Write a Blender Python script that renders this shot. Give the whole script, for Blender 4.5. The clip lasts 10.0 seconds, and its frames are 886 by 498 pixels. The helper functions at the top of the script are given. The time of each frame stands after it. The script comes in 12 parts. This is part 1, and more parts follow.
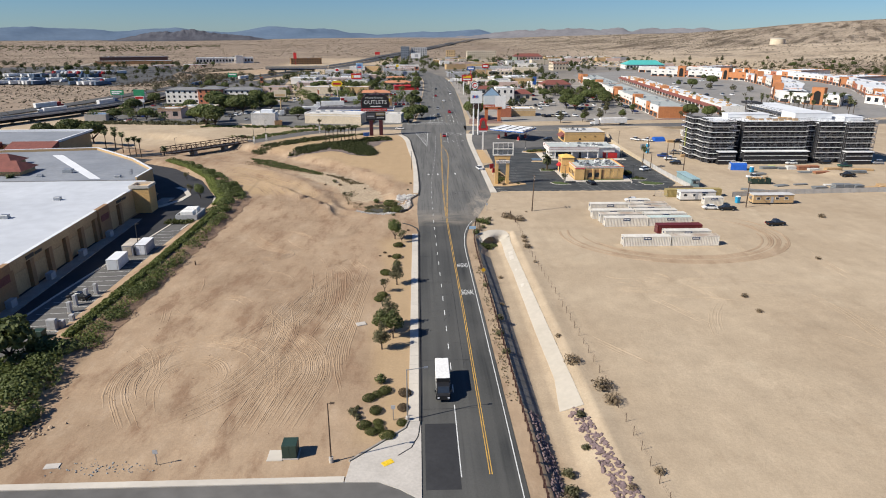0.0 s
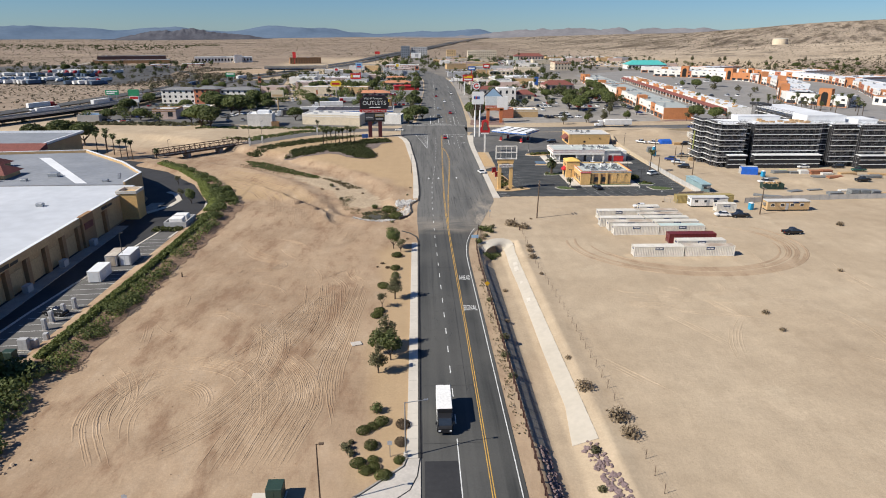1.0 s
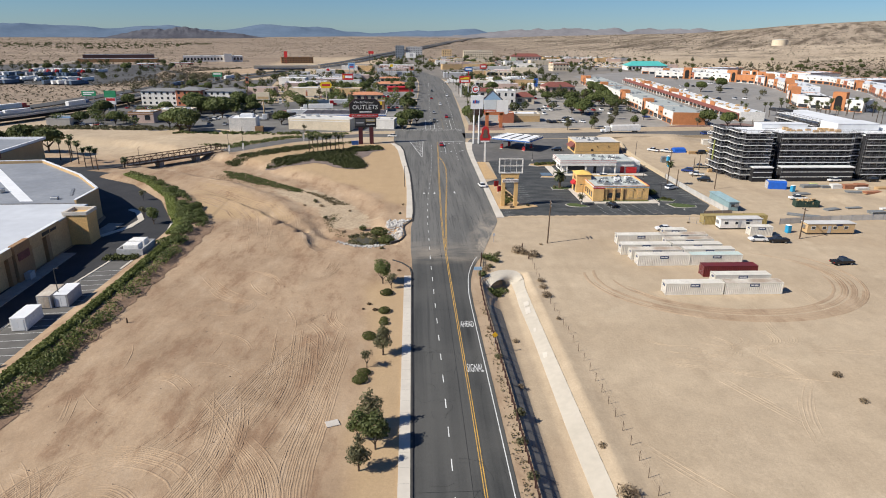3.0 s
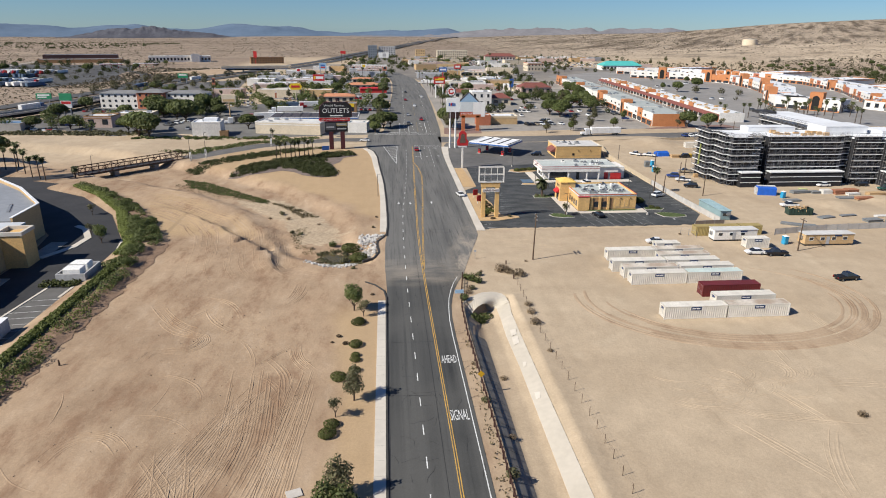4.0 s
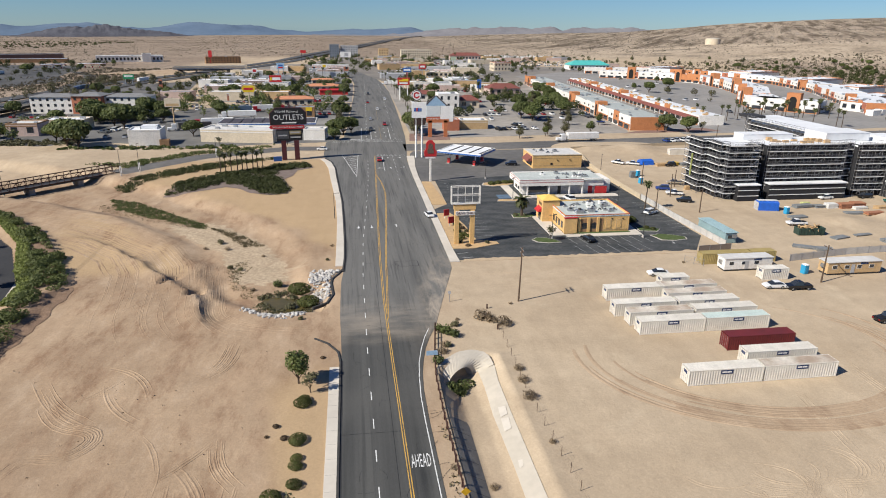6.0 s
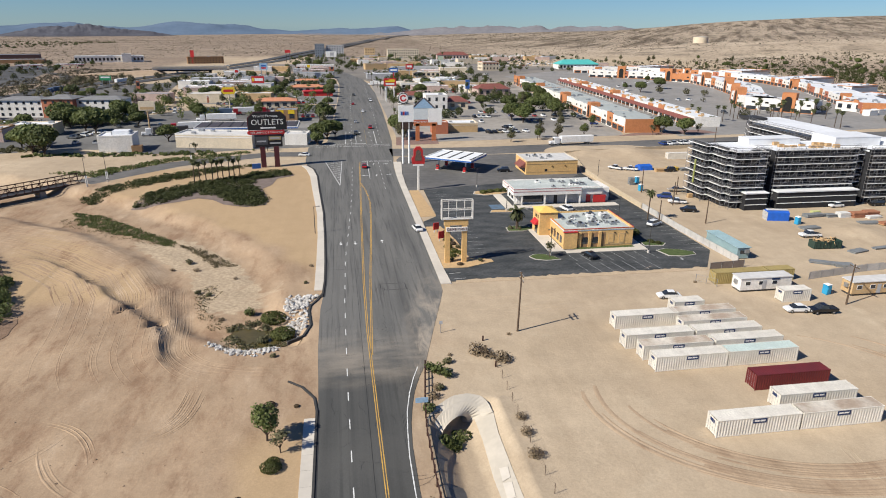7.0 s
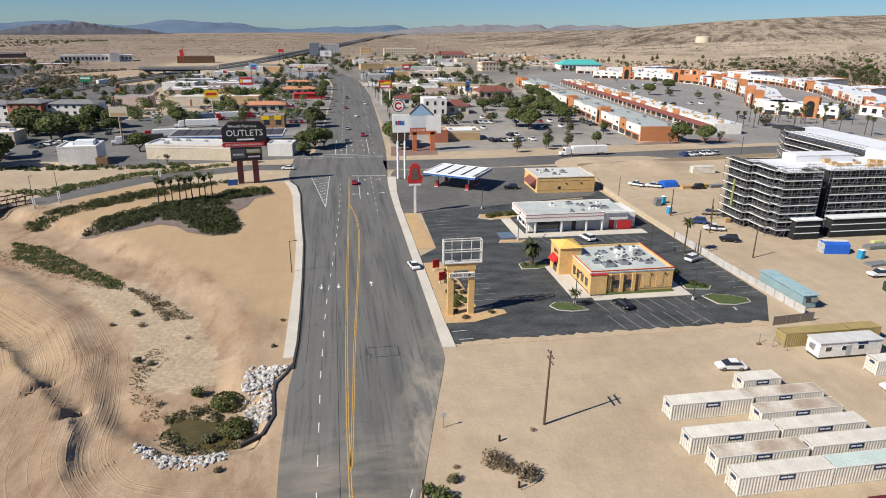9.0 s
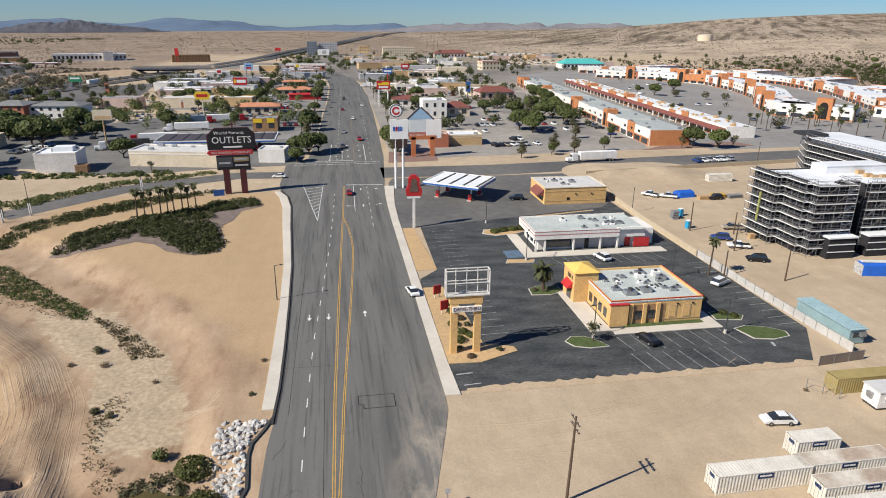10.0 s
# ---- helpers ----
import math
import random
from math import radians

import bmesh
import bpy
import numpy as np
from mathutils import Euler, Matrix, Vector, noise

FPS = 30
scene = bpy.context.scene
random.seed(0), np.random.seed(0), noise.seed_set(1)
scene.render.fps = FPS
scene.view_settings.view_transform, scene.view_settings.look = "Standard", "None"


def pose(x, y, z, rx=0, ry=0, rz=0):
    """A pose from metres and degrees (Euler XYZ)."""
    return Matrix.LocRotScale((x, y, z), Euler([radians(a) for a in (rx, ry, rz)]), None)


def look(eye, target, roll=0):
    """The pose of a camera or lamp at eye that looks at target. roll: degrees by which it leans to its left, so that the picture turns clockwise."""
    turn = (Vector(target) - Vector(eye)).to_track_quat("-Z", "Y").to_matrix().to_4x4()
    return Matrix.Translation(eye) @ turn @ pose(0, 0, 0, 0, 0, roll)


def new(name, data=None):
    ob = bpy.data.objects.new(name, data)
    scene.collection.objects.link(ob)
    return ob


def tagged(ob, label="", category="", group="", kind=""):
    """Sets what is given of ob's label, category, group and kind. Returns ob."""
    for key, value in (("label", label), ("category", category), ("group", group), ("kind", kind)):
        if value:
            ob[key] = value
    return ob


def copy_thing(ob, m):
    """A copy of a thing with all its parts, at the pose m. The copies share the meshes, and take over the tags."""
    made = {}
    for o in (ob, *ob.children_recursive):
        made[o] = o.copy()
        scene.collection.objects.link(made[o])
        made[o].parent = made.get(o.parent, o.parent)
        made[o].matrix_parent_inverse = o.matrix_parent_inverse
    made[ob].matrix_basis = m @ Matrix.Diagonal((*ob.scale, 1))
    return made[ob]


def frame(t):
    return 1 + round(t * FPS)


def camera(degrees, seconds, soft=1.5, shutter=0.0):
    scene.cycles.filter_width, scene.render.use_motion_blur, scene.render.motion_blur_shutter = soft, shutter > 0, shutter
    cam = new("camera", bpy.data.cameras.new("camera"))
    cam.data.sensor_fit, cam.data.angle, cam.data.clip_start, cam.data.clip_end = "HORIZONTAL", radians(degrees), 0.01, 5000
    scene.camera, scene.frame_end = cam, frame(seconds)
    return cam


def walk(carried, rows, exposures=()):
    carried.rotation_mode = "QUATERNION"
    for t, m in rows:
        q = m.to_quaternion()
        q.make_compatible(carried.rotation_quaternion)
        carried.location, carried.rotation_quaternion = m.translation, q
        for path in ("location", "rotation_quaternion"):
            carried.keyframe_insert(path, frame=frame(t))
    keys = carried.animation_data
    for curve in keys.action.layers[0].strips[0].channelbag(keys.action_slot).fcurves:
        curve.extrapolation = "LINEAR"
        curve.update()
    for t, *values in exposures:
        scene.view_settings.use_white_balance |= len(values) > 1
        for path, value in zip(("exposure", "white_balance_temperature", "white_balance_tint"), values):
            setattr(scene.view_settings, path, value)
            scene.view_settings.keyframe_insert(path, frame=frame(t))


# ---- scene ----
cam = camera(69.5, 10.0, soft=1.0)
PATH = [
    (0, (-8.022, 1.953, 52.149), (-7.947, 3.843, 51.499), 0.1),
    (0.5, (-8.038, 6.02, 52.076), (-7.962, 7.91, 51.425), 0.1),
    (1, (-7.945, 10.509, 51.94), (-7.87, 12.398, 51.289), 0.2),
    (1.5, (-7.867, 15.98, 51.835), (-7.791, 17.87, 51.183), 0.3),
    (2, (-7.729, 21.962, 51.655), (-7.651, 23.851, 51.003), 0.4),
    (3.5, (-7.623, 41.832, 51.478), (-7.502, 43.719, 50.826), 0.5),
    (4, (-7.365, 48.567, 51.46), (-7.197, 50.451, 50.807), 0.5),
    (4.5, (-6.913, 55.293, 51.299), (-6.72, 57.173, 50.646), 0.5),
    (5, (-6.278, 62.036, 51.122), (-6.069, 63.914, 50.467), 0.6),
    (5.5, (-5.736, 68.817, 50.944), (-5.493, 70.691, 50.29), 0.7),
    (6, (-5.023, 75.494, 50.859), (-4.753, 77.364, 50.205), 0.6),
    (7.5, (-2.352, 96.149, 50.929), (-2.041, 98.013, 50.271), 0.5),
    (8, (-1.351, 103.173, 50.922), (-1.041, 105.036, 50.263), 0.5),
    (8.5, (-0.622, 110.309, 50.891), (-0.309, 112.17, 50.231), 0.6),
    (9, (0.366, 117.395, 50.954), (0.679, 119.257, 50.294), 0.6),
    (9.5, (1.326, 124.719, 51.352), (1.64, 126.58, 50.689), 0.6),
    (10, (2.216, 131.859, 51.356), (2.531, 133.718, 50.691), 0.6),
]
walk(cam, [(t, look(eye, target, roll)) for t, eye, target, roll in PATH])

# ---- world, sun ----
SUN_AZ, SUN_EL = radians(20), radians(39.5)          # shadows fall towards +x and a little +y
world = bpy.data.worlds.new("sky")
scene.world = world
world.use_nodes = True
wn = world.node_tree.nodes
sky = wn.new("ShaderNodeTexSky")
sky.sky_type, sky.sun_disc = "NISHITA", False
sky.sun_elevation, sky.sun_rotation = SUN_EL, radians(250)
sky.altitude, sky.air_density, sky.dust_density, sky.ozone_density = 700, 1.0, 0.0, 4.0
tint = wn.new("ShaderNodeMix")
tint.data_type, tint.blend_type = "RGBA", "MULTIPLY"
tint.inputs[0].default_value, tint.inputs[7].default_value = 1.0, (0.70, 1.00, 1.42, 1)     # the clear blue of a dry desert noon
world.node_tree.links.new(sky.outputs[0], tint.inputs[6])
world.node_tree.links.new(tint.outputs[2], wn["Background"].inputs[0])
wn["Background"].inputs[1].default_value = 0.052
sun = new("sun", bpy.data.lights.new("sun", "SUN"))
sun.data.energy, sun.data.angle, sun.data.color = 5.75, radians(0.53), (1.0, 0.945, 0.845)
SUN_DIR = Vector((math.cos(SUN_AZ) * math.cos(SUN_EL), math.sin(SUN_AZ) * math.cos(SUN_EL), -math.sin(SUN_EL)))
sun.matrix_world = look((0, 0, 300), Vector((0, 0, 300)) + SUN_DIR)
scene.view_settings.exposure = 0.18


# ---- materials ----
def M(name, c1, c2=None, scale=1.0, rough=0.8, metal=0.0, bump=0.0, bscale=12.0, fine=0.12, rnd=0.0, spec=0.4, stretch=None, glow=0.0):
    """Two-scale noise between two colours, a fine grain, a bump, and a shift in tone from object to object."""
    c2 = c2 or tuple(v * 0.82 for v in c1)
    m = bpy.data.materials.new(name)
    m.use_nodes = True
    n, l = m.node_tree.nodes, m.node_tree.links
    b = n["Principled BSDF"]
    tc = n.new("ShaderNodeTexCoord")
    src = tc.outputs["Object"]
    if stretch:
        mp = n.new("ShaderNodeMapping")
        mp.inputs["Scale"].default_value = stretch
        l.new(src, mp.inputs[0])
        src = mp.outputs[0]
    a = n.new("ShaderNodeTexNoise")
    a.inputs["Scale"].default_value, a.inputs["Detail"].default_value = scale, 4
    l.new(src, a.inputs["Vector"])
    ramp = n.new("ShaderNodeMapRange")
    ramp.inputs[1].default_value, ramp.inputs[2].default_value = 0.32, 0.68
    l.new(a.outputs[0], ramp.inputs[0])
    mix = n.new("ShaderNodeMix")
    mix.data_type = "RGBA"
    mix.inputs[6].default_value, mix.inputs[7].default_value = (*c1, 1), (*c2, 1)
    l.new(ramp.outputs[0], mix.inputs[0])
    g = n.new("ShaderNodeTexNoise")
    g.inputs["Scale"].default_value, g.inputs["Detail"].default_value = scale * 9, 3
    l.new(src, g.inputs["Vector"])
    mr = n.new("ShaderNodeMapRange")
    mr.inputs[1].default_value, mr.inputs[2].default_value = 0.3, 0.7
    mr.inputs[3].default_value, mr.inputs[4].default_value = 1 - fine, 1 + fine
    l.new(g.outputs[0], mr.inputs[0])
    val = mr.outputs[0]
    if rnd:
        oi = n.new("ShaderNodeObjectInfo")
        r2 = n.new("ShaderNodeMapRange")
        r2.inputs[3].default_value, r2.inputs[4].default_value = 1 - rnd, 1 + rnd
        l.new(oi.outputs["Random"], r2.inputs[0])
        mu = n.new("ShaderNodeMath")
        mu.operation = "MULTIPLY"
        l.new(val, mu.inputs[0]), l.new(r2.outputs[0], mu.inputs[1])
        val = mu.outputs[0]
    h = n.new("ShaderNodeHueSaturation")
    l.new(mix.outputs[2], h.inputs["Color"]), l.new(val, h.inputs["Value"])
    l.new(h.outputs[0], b.inputs["Base Color"])
    b.inputs["Roughness"].default_value, b.inputs["Metallic"].default_value = rough, metal
    b.inputs["Specular IOR Level"].default_value = spec
    if bump:
        w = n.new("ShaderNodeTexNoise")
        w.inputs["Scale"].default_value, w.inputs["Detail"].default_value = bscale, 4
        l.new(src, w.inputs["Vector"])
        bp = n.new("ShaderNodeBump")
        bp.inputs["Strength"].default_value, bp.inputs["Distance"].default_value = min(1, bump * 4), bump
        l.new(w.outputs[0], bp.inputs["Height"]), l.new(bp.outputs[0], b.inputs["Normal"])
    return m


def leaf_mat(name, c1, c2):
    """Foliage: colour differs from leaf clump to leaf clump and from plant to plant, with a little light let through."""
    m = bpy.data.materials.new(name)
    m.use_nodes = True
    n, l = m.node_tree.nodes, m.node_tree.links
    b = n["Principled BSDF"]
    ge, oi = n.new("ShaderNodeNewGeometry"), n.new("ShaderNodeObjectInfo")
    mix = n.new("ShaderNodeMix")
    mix.data_type = "RGBA"
    mix.inputs[6].default_value, mix.inputs[7].default_value = (*c1, 1), (*c2, 1)
    l.new(ge.outputs["Random Per Island"], mix.inputs[0])
    r2 = n.new("ShaderNodeMapRange")
    r2.inputs[3].default_value, r2.inputs[4].default_value = 0.75, 1.25
    l.new(oi.outputs["Random"], r2.inputs[0])
    h = n.new("ShaderNodeHueSaturation")
    l.new(mix.outputs[2], h.inputs["Color"]), l.new(r2.outputs[0], h.inputs["Value"])
    l.new(h.outputs[0], b.inputs["Base Color"])
    b.inputs["Roughness"].default_value, b.inputs["Specular IOR Level"].default_value = 0.65, 0.3
    t = n.new("ShaderNodeBsdfTranslucent")
    l.new(h.outputs[0], t.inputs[0])
    ms = n.new("ShaderNodeMixShader")
    ms.inputs[0].default_value = 0.28
    out = n["Material Output"]
    l.new(b.outputs[0], ms.inputs[1]), l.new(t.outputs[0], ms.inputs[2]), l.new(ms.outputs[0], out.inputs[0])
    return m


def ground_mat():
    """Desert ground: sand of three kinds by the zones of the sheet, stones, drifts, scrub that darkens the far slopes,
    and gully shading painted on the hill.
    """
    m = bpy.data.materials.new("desert_ground")
    m.use_nodes = True
    n, l = m.node_tree.nodes, m.node_tree.links
    b = n["Principled BSDF"]
    ge = n.new("ShaderNodeNewGeometry")
    pos = ge.outputs["Position"]
    zone = n.new("ShaderNodeAttribute")
    zone.attribute_name = "zone"
    sep = n.new("ShaderNodeSeparateColor")
    l.new(zone.outputs["Color"], sep.inputs[0])

    def noise_tex(scale, detail=4, vec=None, rough=0.55):
        t = n.new("ShaderNodeTexNoise")
        t.inputs["Scale"].default_value, t.inputs["Detail"].default_value, t.inputs["Roughness"].default_value = scale, detail, rough
        l.new(vec or pos, t.inputs["Vector"])
        return t.outputs[0]

    def span(src, a, c, lo=0.0, hi=1.0):
        t = n.new("ShaderNodeMapRange")
        for k, v in zip((1, 2, 3, 4), (a, c, lo, hi)):
            t.inputs[k].default_value = v
        l.new(src, t.inputs[0])
        return t.outputs[0]

    def blend(fac, c1, c2):
        t = n.new("ShaderNodeMix")
        t.data_type = "RGBA"
        l.new(fac, t.inputs[0])
        for c, k in ((c1, 6), (c2, 7)):
            if isinstance(c, tuple):
                t.inputs[k].default_value = (*c, 1)
            else:
                l.new(c, t.inputs[k])
        return t.outputs[2]

    def times(a, c):
        t = n.new("ShaderNodeMath")
        t.operation = "MULTIPLY"
        for v, k in ((a, 0), (c, 1)):
            if isinstance(v, float):
                t.inputs[k].default_value = v
            else:
                l.new(v, t.inputs[k])
        return t.outputs[0]

    big, mid, small = noise_tex(0.035, 6), noise_tex(0.22, 8, None, 0.68), noise_tex(2.6, 6, None, 0.7)
    drift = n.new("ShaderNodeMapping")
    drift.inputs["Scale"].default_value, drift.inputs["Rotation"].default_value = (1.0, 0.38, 1), (0, 0, radians(28))
    l.new(pos, drift.inputs[0])
    scour = noise_tex(0.19, 10, drift.outputs[0], 0.70)
    field = blend(span(big, 0.35, 0.65), (0.318, 0.224, 0.146), (0.420, 0.306, 0.203))
    field = blend(span(scour, 0.50, 0.64, 0.0, 0.85), field, (0.246, 0.156, 0.098))
    field = blend(span(scour, 0.46, 0.34, 0.0, 0.55), field, (0.475, 0.362, 0.255))
    lot = blend(span(big, 0.35, 0.65), (0.408, 0.318, 0.220), (0.474, 0.377, 0.266))
    lot = blend(span(scour, 0.52, 0.68, 0.0, 0.35), lot, (0.335, 0.252, 0.168))
    lot = blend(span(noise_tex(0.09, 8, None, 0.62), 0.42, 0.30, 0.0, 0.5), lot, (0.52, 0.425, 0.305))
    gold = blend(span(mid, 0.3, 0.7), (0.445, 0.316, 0.184), (0.400, 0.286, 0.172))
    desert = blend(span(noise_tex(0.006), 0.35, 0.65), (0.262, 0.198, 0.146), (0.340, 0.266, 0.200))
    sx = n.new("ShaderNodeSeparateXYZ")
    l.new(pos, sx.inputs[0])
    way = n.new("ShaderNodeVectorMath")
    way.operation = "DOT_PRODUCT"
    l.new(pos, way.inputs[0])
    way.inputs[1].default_value = (0.55, 0.835, 0.0)
    edge = n.new("ShaderNodeMath")
    edge.operation = "MULTIPLY_ADD"
    edge.inputs[1].default_value = 320.0
    l.new(noise_tex(0.004, 5), edge.inputs[0]), l.new(way.outputs["Value"], edge.inputs[2])
    rise = times(span(edge.outputs[0], 1690.0, 1830.0), span(sx.outputs[0], 150.0, 560.0))
    foot = times(span(edge.outputs[0], 1250.0, 1400.0), span(sx.outputs[0], 250.0, 420.0))
    desert = blend(foot, desert, blend(span(noise_tex(0.011, 6), 0.35, 0.65), (0.500, 0.405, 0.300), (0.400, 0.318, 0.232)))
    # Pale and dark streaks put the shading of the gullies into the colour.
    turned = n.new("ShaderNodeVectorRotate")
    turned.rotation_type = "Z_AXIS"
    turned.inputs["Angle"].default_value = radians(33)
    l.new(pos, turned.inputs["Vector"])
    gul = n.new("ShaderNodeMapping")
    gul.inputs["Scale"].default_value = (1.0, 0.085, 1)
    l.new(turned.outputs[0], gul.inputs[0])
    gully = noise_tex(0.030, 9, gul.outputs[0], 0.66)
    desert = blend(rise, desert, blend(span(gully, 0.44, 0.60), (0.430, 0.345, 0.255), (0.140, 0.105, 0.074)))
    col = blend(sep.outputs[2], field, lot)
    col = blend(sep.outputs[0], col, gold)
    # scrub: dark specks of many sizes on the open desert
    vo = n.new("ShaderNodeTexVoronoi")
    vo.inputs["Scale"].default_value = 0.19
    l.new(pos, vo.inputs["Vector"])
    spot = span(vo.outputs["Distance"], 0.42, 0.22)
    clump = span(noise_tex(0.012), 0.26, 0.50)
    desert = blend(times(times(spot, clump), 0.75), desert, (0.085, 0.075, 0.045))
    vo2 = n.new("ShaderNodeTexVoronoi")
    vo2.inputs["Scale"].default_value = 0.06
    l.new(pos, vo2.inputs["Vector"])
    desert = blend(times(span(vo2.outputs["Distance"], 0.34, 0.18), span(noise_tex(0.004), 0.42, 0.58, 0.0, 0.6)), desert, (0.12, 0.095, 0.06))
    vo3 = n.new("ShaderNodeTexVoronoi")
    vo3.inputs["Scale"].default_value = 0.014
    l.new(pos, vo3.inputs["Vector"])
    desert = blend(times(span(vo3.outputs["Distance"], 0.46, 0.22), span(noise_tex(0.0025), 0.38, 0.58, 0.05, 0.55)), desert, (0.115, 0.092, 0.066))
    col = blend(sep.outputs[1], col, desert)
    # pale silt along the bed of the wash
    crust = noise_tex(0.5, 8)
    sm = n.new("ShaderNodeMath")
    sm.operation = "SUBTRACT"
    l.new(zone.outputs["Alpha"], sm.inputs[0]), l.new(span(crust, 0.3, 0.7, 0.0, 0.75), sm.inputs[1])
    col = blend(span(sm.outputs[0], 0.0, 0.25), col, blend(span(noise_tex(1.4, 5), 0.35, 0.65), (0.490, 0.390, 0.270), (0.345, 0.265, 0.182)))
    # damp and scuffed streaks, then grain
    warp = n.new("ShaderNodeMapping")
    warp.inputs["Scale"].default_value, warp.inputs["Rotation"].default_value = (0.9, 0.16, 1), (0, 0, radians(-24))
    l.new(pos, warp.inputs[0])
    streak = noise_tex(0.55, 6, warp.outputs[0])
    pebble = noise_tex(6.5, 3, None, 0.8)
    tone = times(times(span(streak, 0.3, 0.7, 0.97, 1.03), span(small, 0.3, 0.7, 0.90, 1.09)), times(span(mid, 0.3, 0.7, 0.88, 1.08), span(pebble, 0.3, 0.7, 0.92, 1.06)))
    h = n.new("ShaderNodeHueSaturation")
    l.new(col, h.inputs["Color"]), l.new(tone, h.inputs["Value"])
    l.new(h.outputs[0], b.inputs["Base Color"])
    b.inputs["Roughness"].default_value, b.inputs["Specular IOR Level"].default_value = 0.95, 0.15
    bp = n.new("ShaderNodeBump")
    bp.inputs["Strength"].default_value, bp.inputs["Distance"].default_value = 0.6, 0.10
    hh = n.new("ShaderNodeMath")
    hh.operation = "ADD"
    l.new(scour, hh.inputs[0]), l.new(noise_tex(1.1, 8, None, 0.65), hh.inputs[1])
    l.new(hh.outputs[0], bp.inputs["Height"])
    hills = n.new("ShaderNodeBump")
    hills.inputs["Distance"].default_value = 14.0
    l.new(times(rise, times(sep.outputs[1], 0.9)), hills.inputs["Strength"])
    l.new(gully, hills.inputs["Height"]), l.new(bp.outputs[0], hills.inputs["Normal"]), l.new(hills.outputs[0], b.inputs["Normal"])
    return m


GROUND = ground_mat()
ASPHALT = M("asphalt", (0.068, 0.067, 0.066), (0.092, 0.090, 0.086), 0.12, 0.9, bump=0.01, bscale=30, fine=0.14)
ASPHALT_NEW = M("new_asphalt", (0.027, 0.027, 0.029), (0.040, 0.040, 0.042), 0.15, 0.85, fine=0.12)
ASPHALT_WORN = M("streaked_car_park_asphalt", (0.030, 0.034, 0.035), (0.078, 0.080, 0.080), 0.16, 0.9, fine=0.35, stretch=(1.0, 2.2, 1))
ASPHALT_OLD = M("old_asphalt", (0.095, 0.092, 0.089), (0.140, 0.133, 0.124), 0.04, 0.95, fine=0.15)
TAR = M("tar_seam", (0.022, 0.022, 0.023), rough=0.7)
CONCRETE = M("concrete", (0.52, 0.48, 0.43), (0.44, 0.405, 0.36), 0.35, 0.85, bump=0.01, fine=0.08)
CONCRETE_WHITE = M("pale_concrete", (0.59, 0.54, 0.465), (0.50, 0.455, 0.39), 0.12, 0.85, fine=0.04)
CONCRETE_OLD = M("weathered_concrete", (0.36, 0.325, 0.28), (0.27, 0.245, 0.21), 0.5, 0.9, bump=0.02, fine=0.15)
PAINT_WHITE = M("white_road_paint", (0.74, 0.74, 0.72), (0.52, 0.52, 0.50), 0.8, 0.7, fine=0.2)
PAINT_YELLOW = M("yellow_road_paint", (0.62, 0.36, 0.065), (0.40, 0.25, 0.08), 0.8, 0.7, fine=0.2)
WHITE = M("white_paint", (0.80, 0.79, 0.76), (0.72, 0.71, 0.68), 0.3, 0.6)
ROOF_WHITE = M("white_roof_membrane", (0.76, 0.77, 0.78), (0.66, 0.67, 0.68), 0.06, 0.6, fine=0.06)
ROOF_MALL = M("grey_white_roof_membrane", (0.56, 0.58, 0.61), (0.47, 0.49, 0.52), 0.03, 0.65, fine=0.07)
ROOF_GREY = M("grey_roof_membrane", (0.26, 0.275, 0.30), (0.20, 0.215, 0.24), 0.08, 0.8, fine=0.08)
ROOF_PALE = M("pale_gravel_roof", (0.58, 0.57, 0.55), (0.46, 0.45, 0.43), 0.07, 0.9, fine=0.1)
STUCCO_TAN = M("tan_stucco", (0.52, 0.36, 0.19), (0.46, 0.31, 0.16), 0.3, 0.9, bump=0.01)
STUCCO_DARK = M("brown_stucco", (0.34, 0.20, 0.10), (0.28, 0.165, 0.085), 0.3, 0.9)
STUCCO_YELLOW = M("yellow_stucco", (0.66, 0.42, 0.17), (0.58, 0.365, 0.15), 0.3, 0.85, bump=0.008)
STUCCO_CREAM = M("cream_stucco", (0.66, 0.56, 0.42), (0.58, 0.49, 0.36), 0.25, 0.9)
STUCCO_WHITE = M("white_stucco", (0.76, 0.73, 0.68), (0.66, 0.63, 0.58), 0.2, 0.9)
STUCCO_ORANGE = M("orange_stucco", (0.50, 0.205, 0.085), (0.42, 0.170, 0.070), 0.2, 0.9)
STUCCO_BRICK = M("brick_red_stucco", (0.42, 0.15, 0.085), (0.36, 0.13, 0.075), 0.2, 0.9)
STUCCO_PINK = M("dusty_pink_stucco", (0.56, 0.42, 0.36), (0.48, 0.36, 0.31), 0.2, 0.9)
STUCCO_GREY = M("grey_stucco", (0.44, 0.44, 0.44), (0.36, 0.36, 0.37), 0.2, 0.9)
TILE_RED = M("red_roof_tile", (0.22, 0.075, 0.058), (0.165, 0.058, 0.046), 0.6, 0.8, fine=0.2)
TILE_ORANGE = M("orange_roof_tile", (0.55, 0.24, 0.13), (0.46, 0.20, 0.11), 0.5, 0.8, fine=0.2)
GLASS = M("dark_window_glass", (0.020, 0.024, 0.030), (0.035, 0.040, 0.048), 0.3, 0.08, spec=0.8)
DARK = M("dark_opening_shade", (0.015, 0.014, 0.013), rough=0.9)
BLACK = M("black_paint", (0.018, 0.018, 0.020), rough=0.5)
STEEL = M("galvanised_steel", (0.42, 0.43, 0.44), (0.32, 0.33, 0.34), 2.0, 0.45, 0.7)
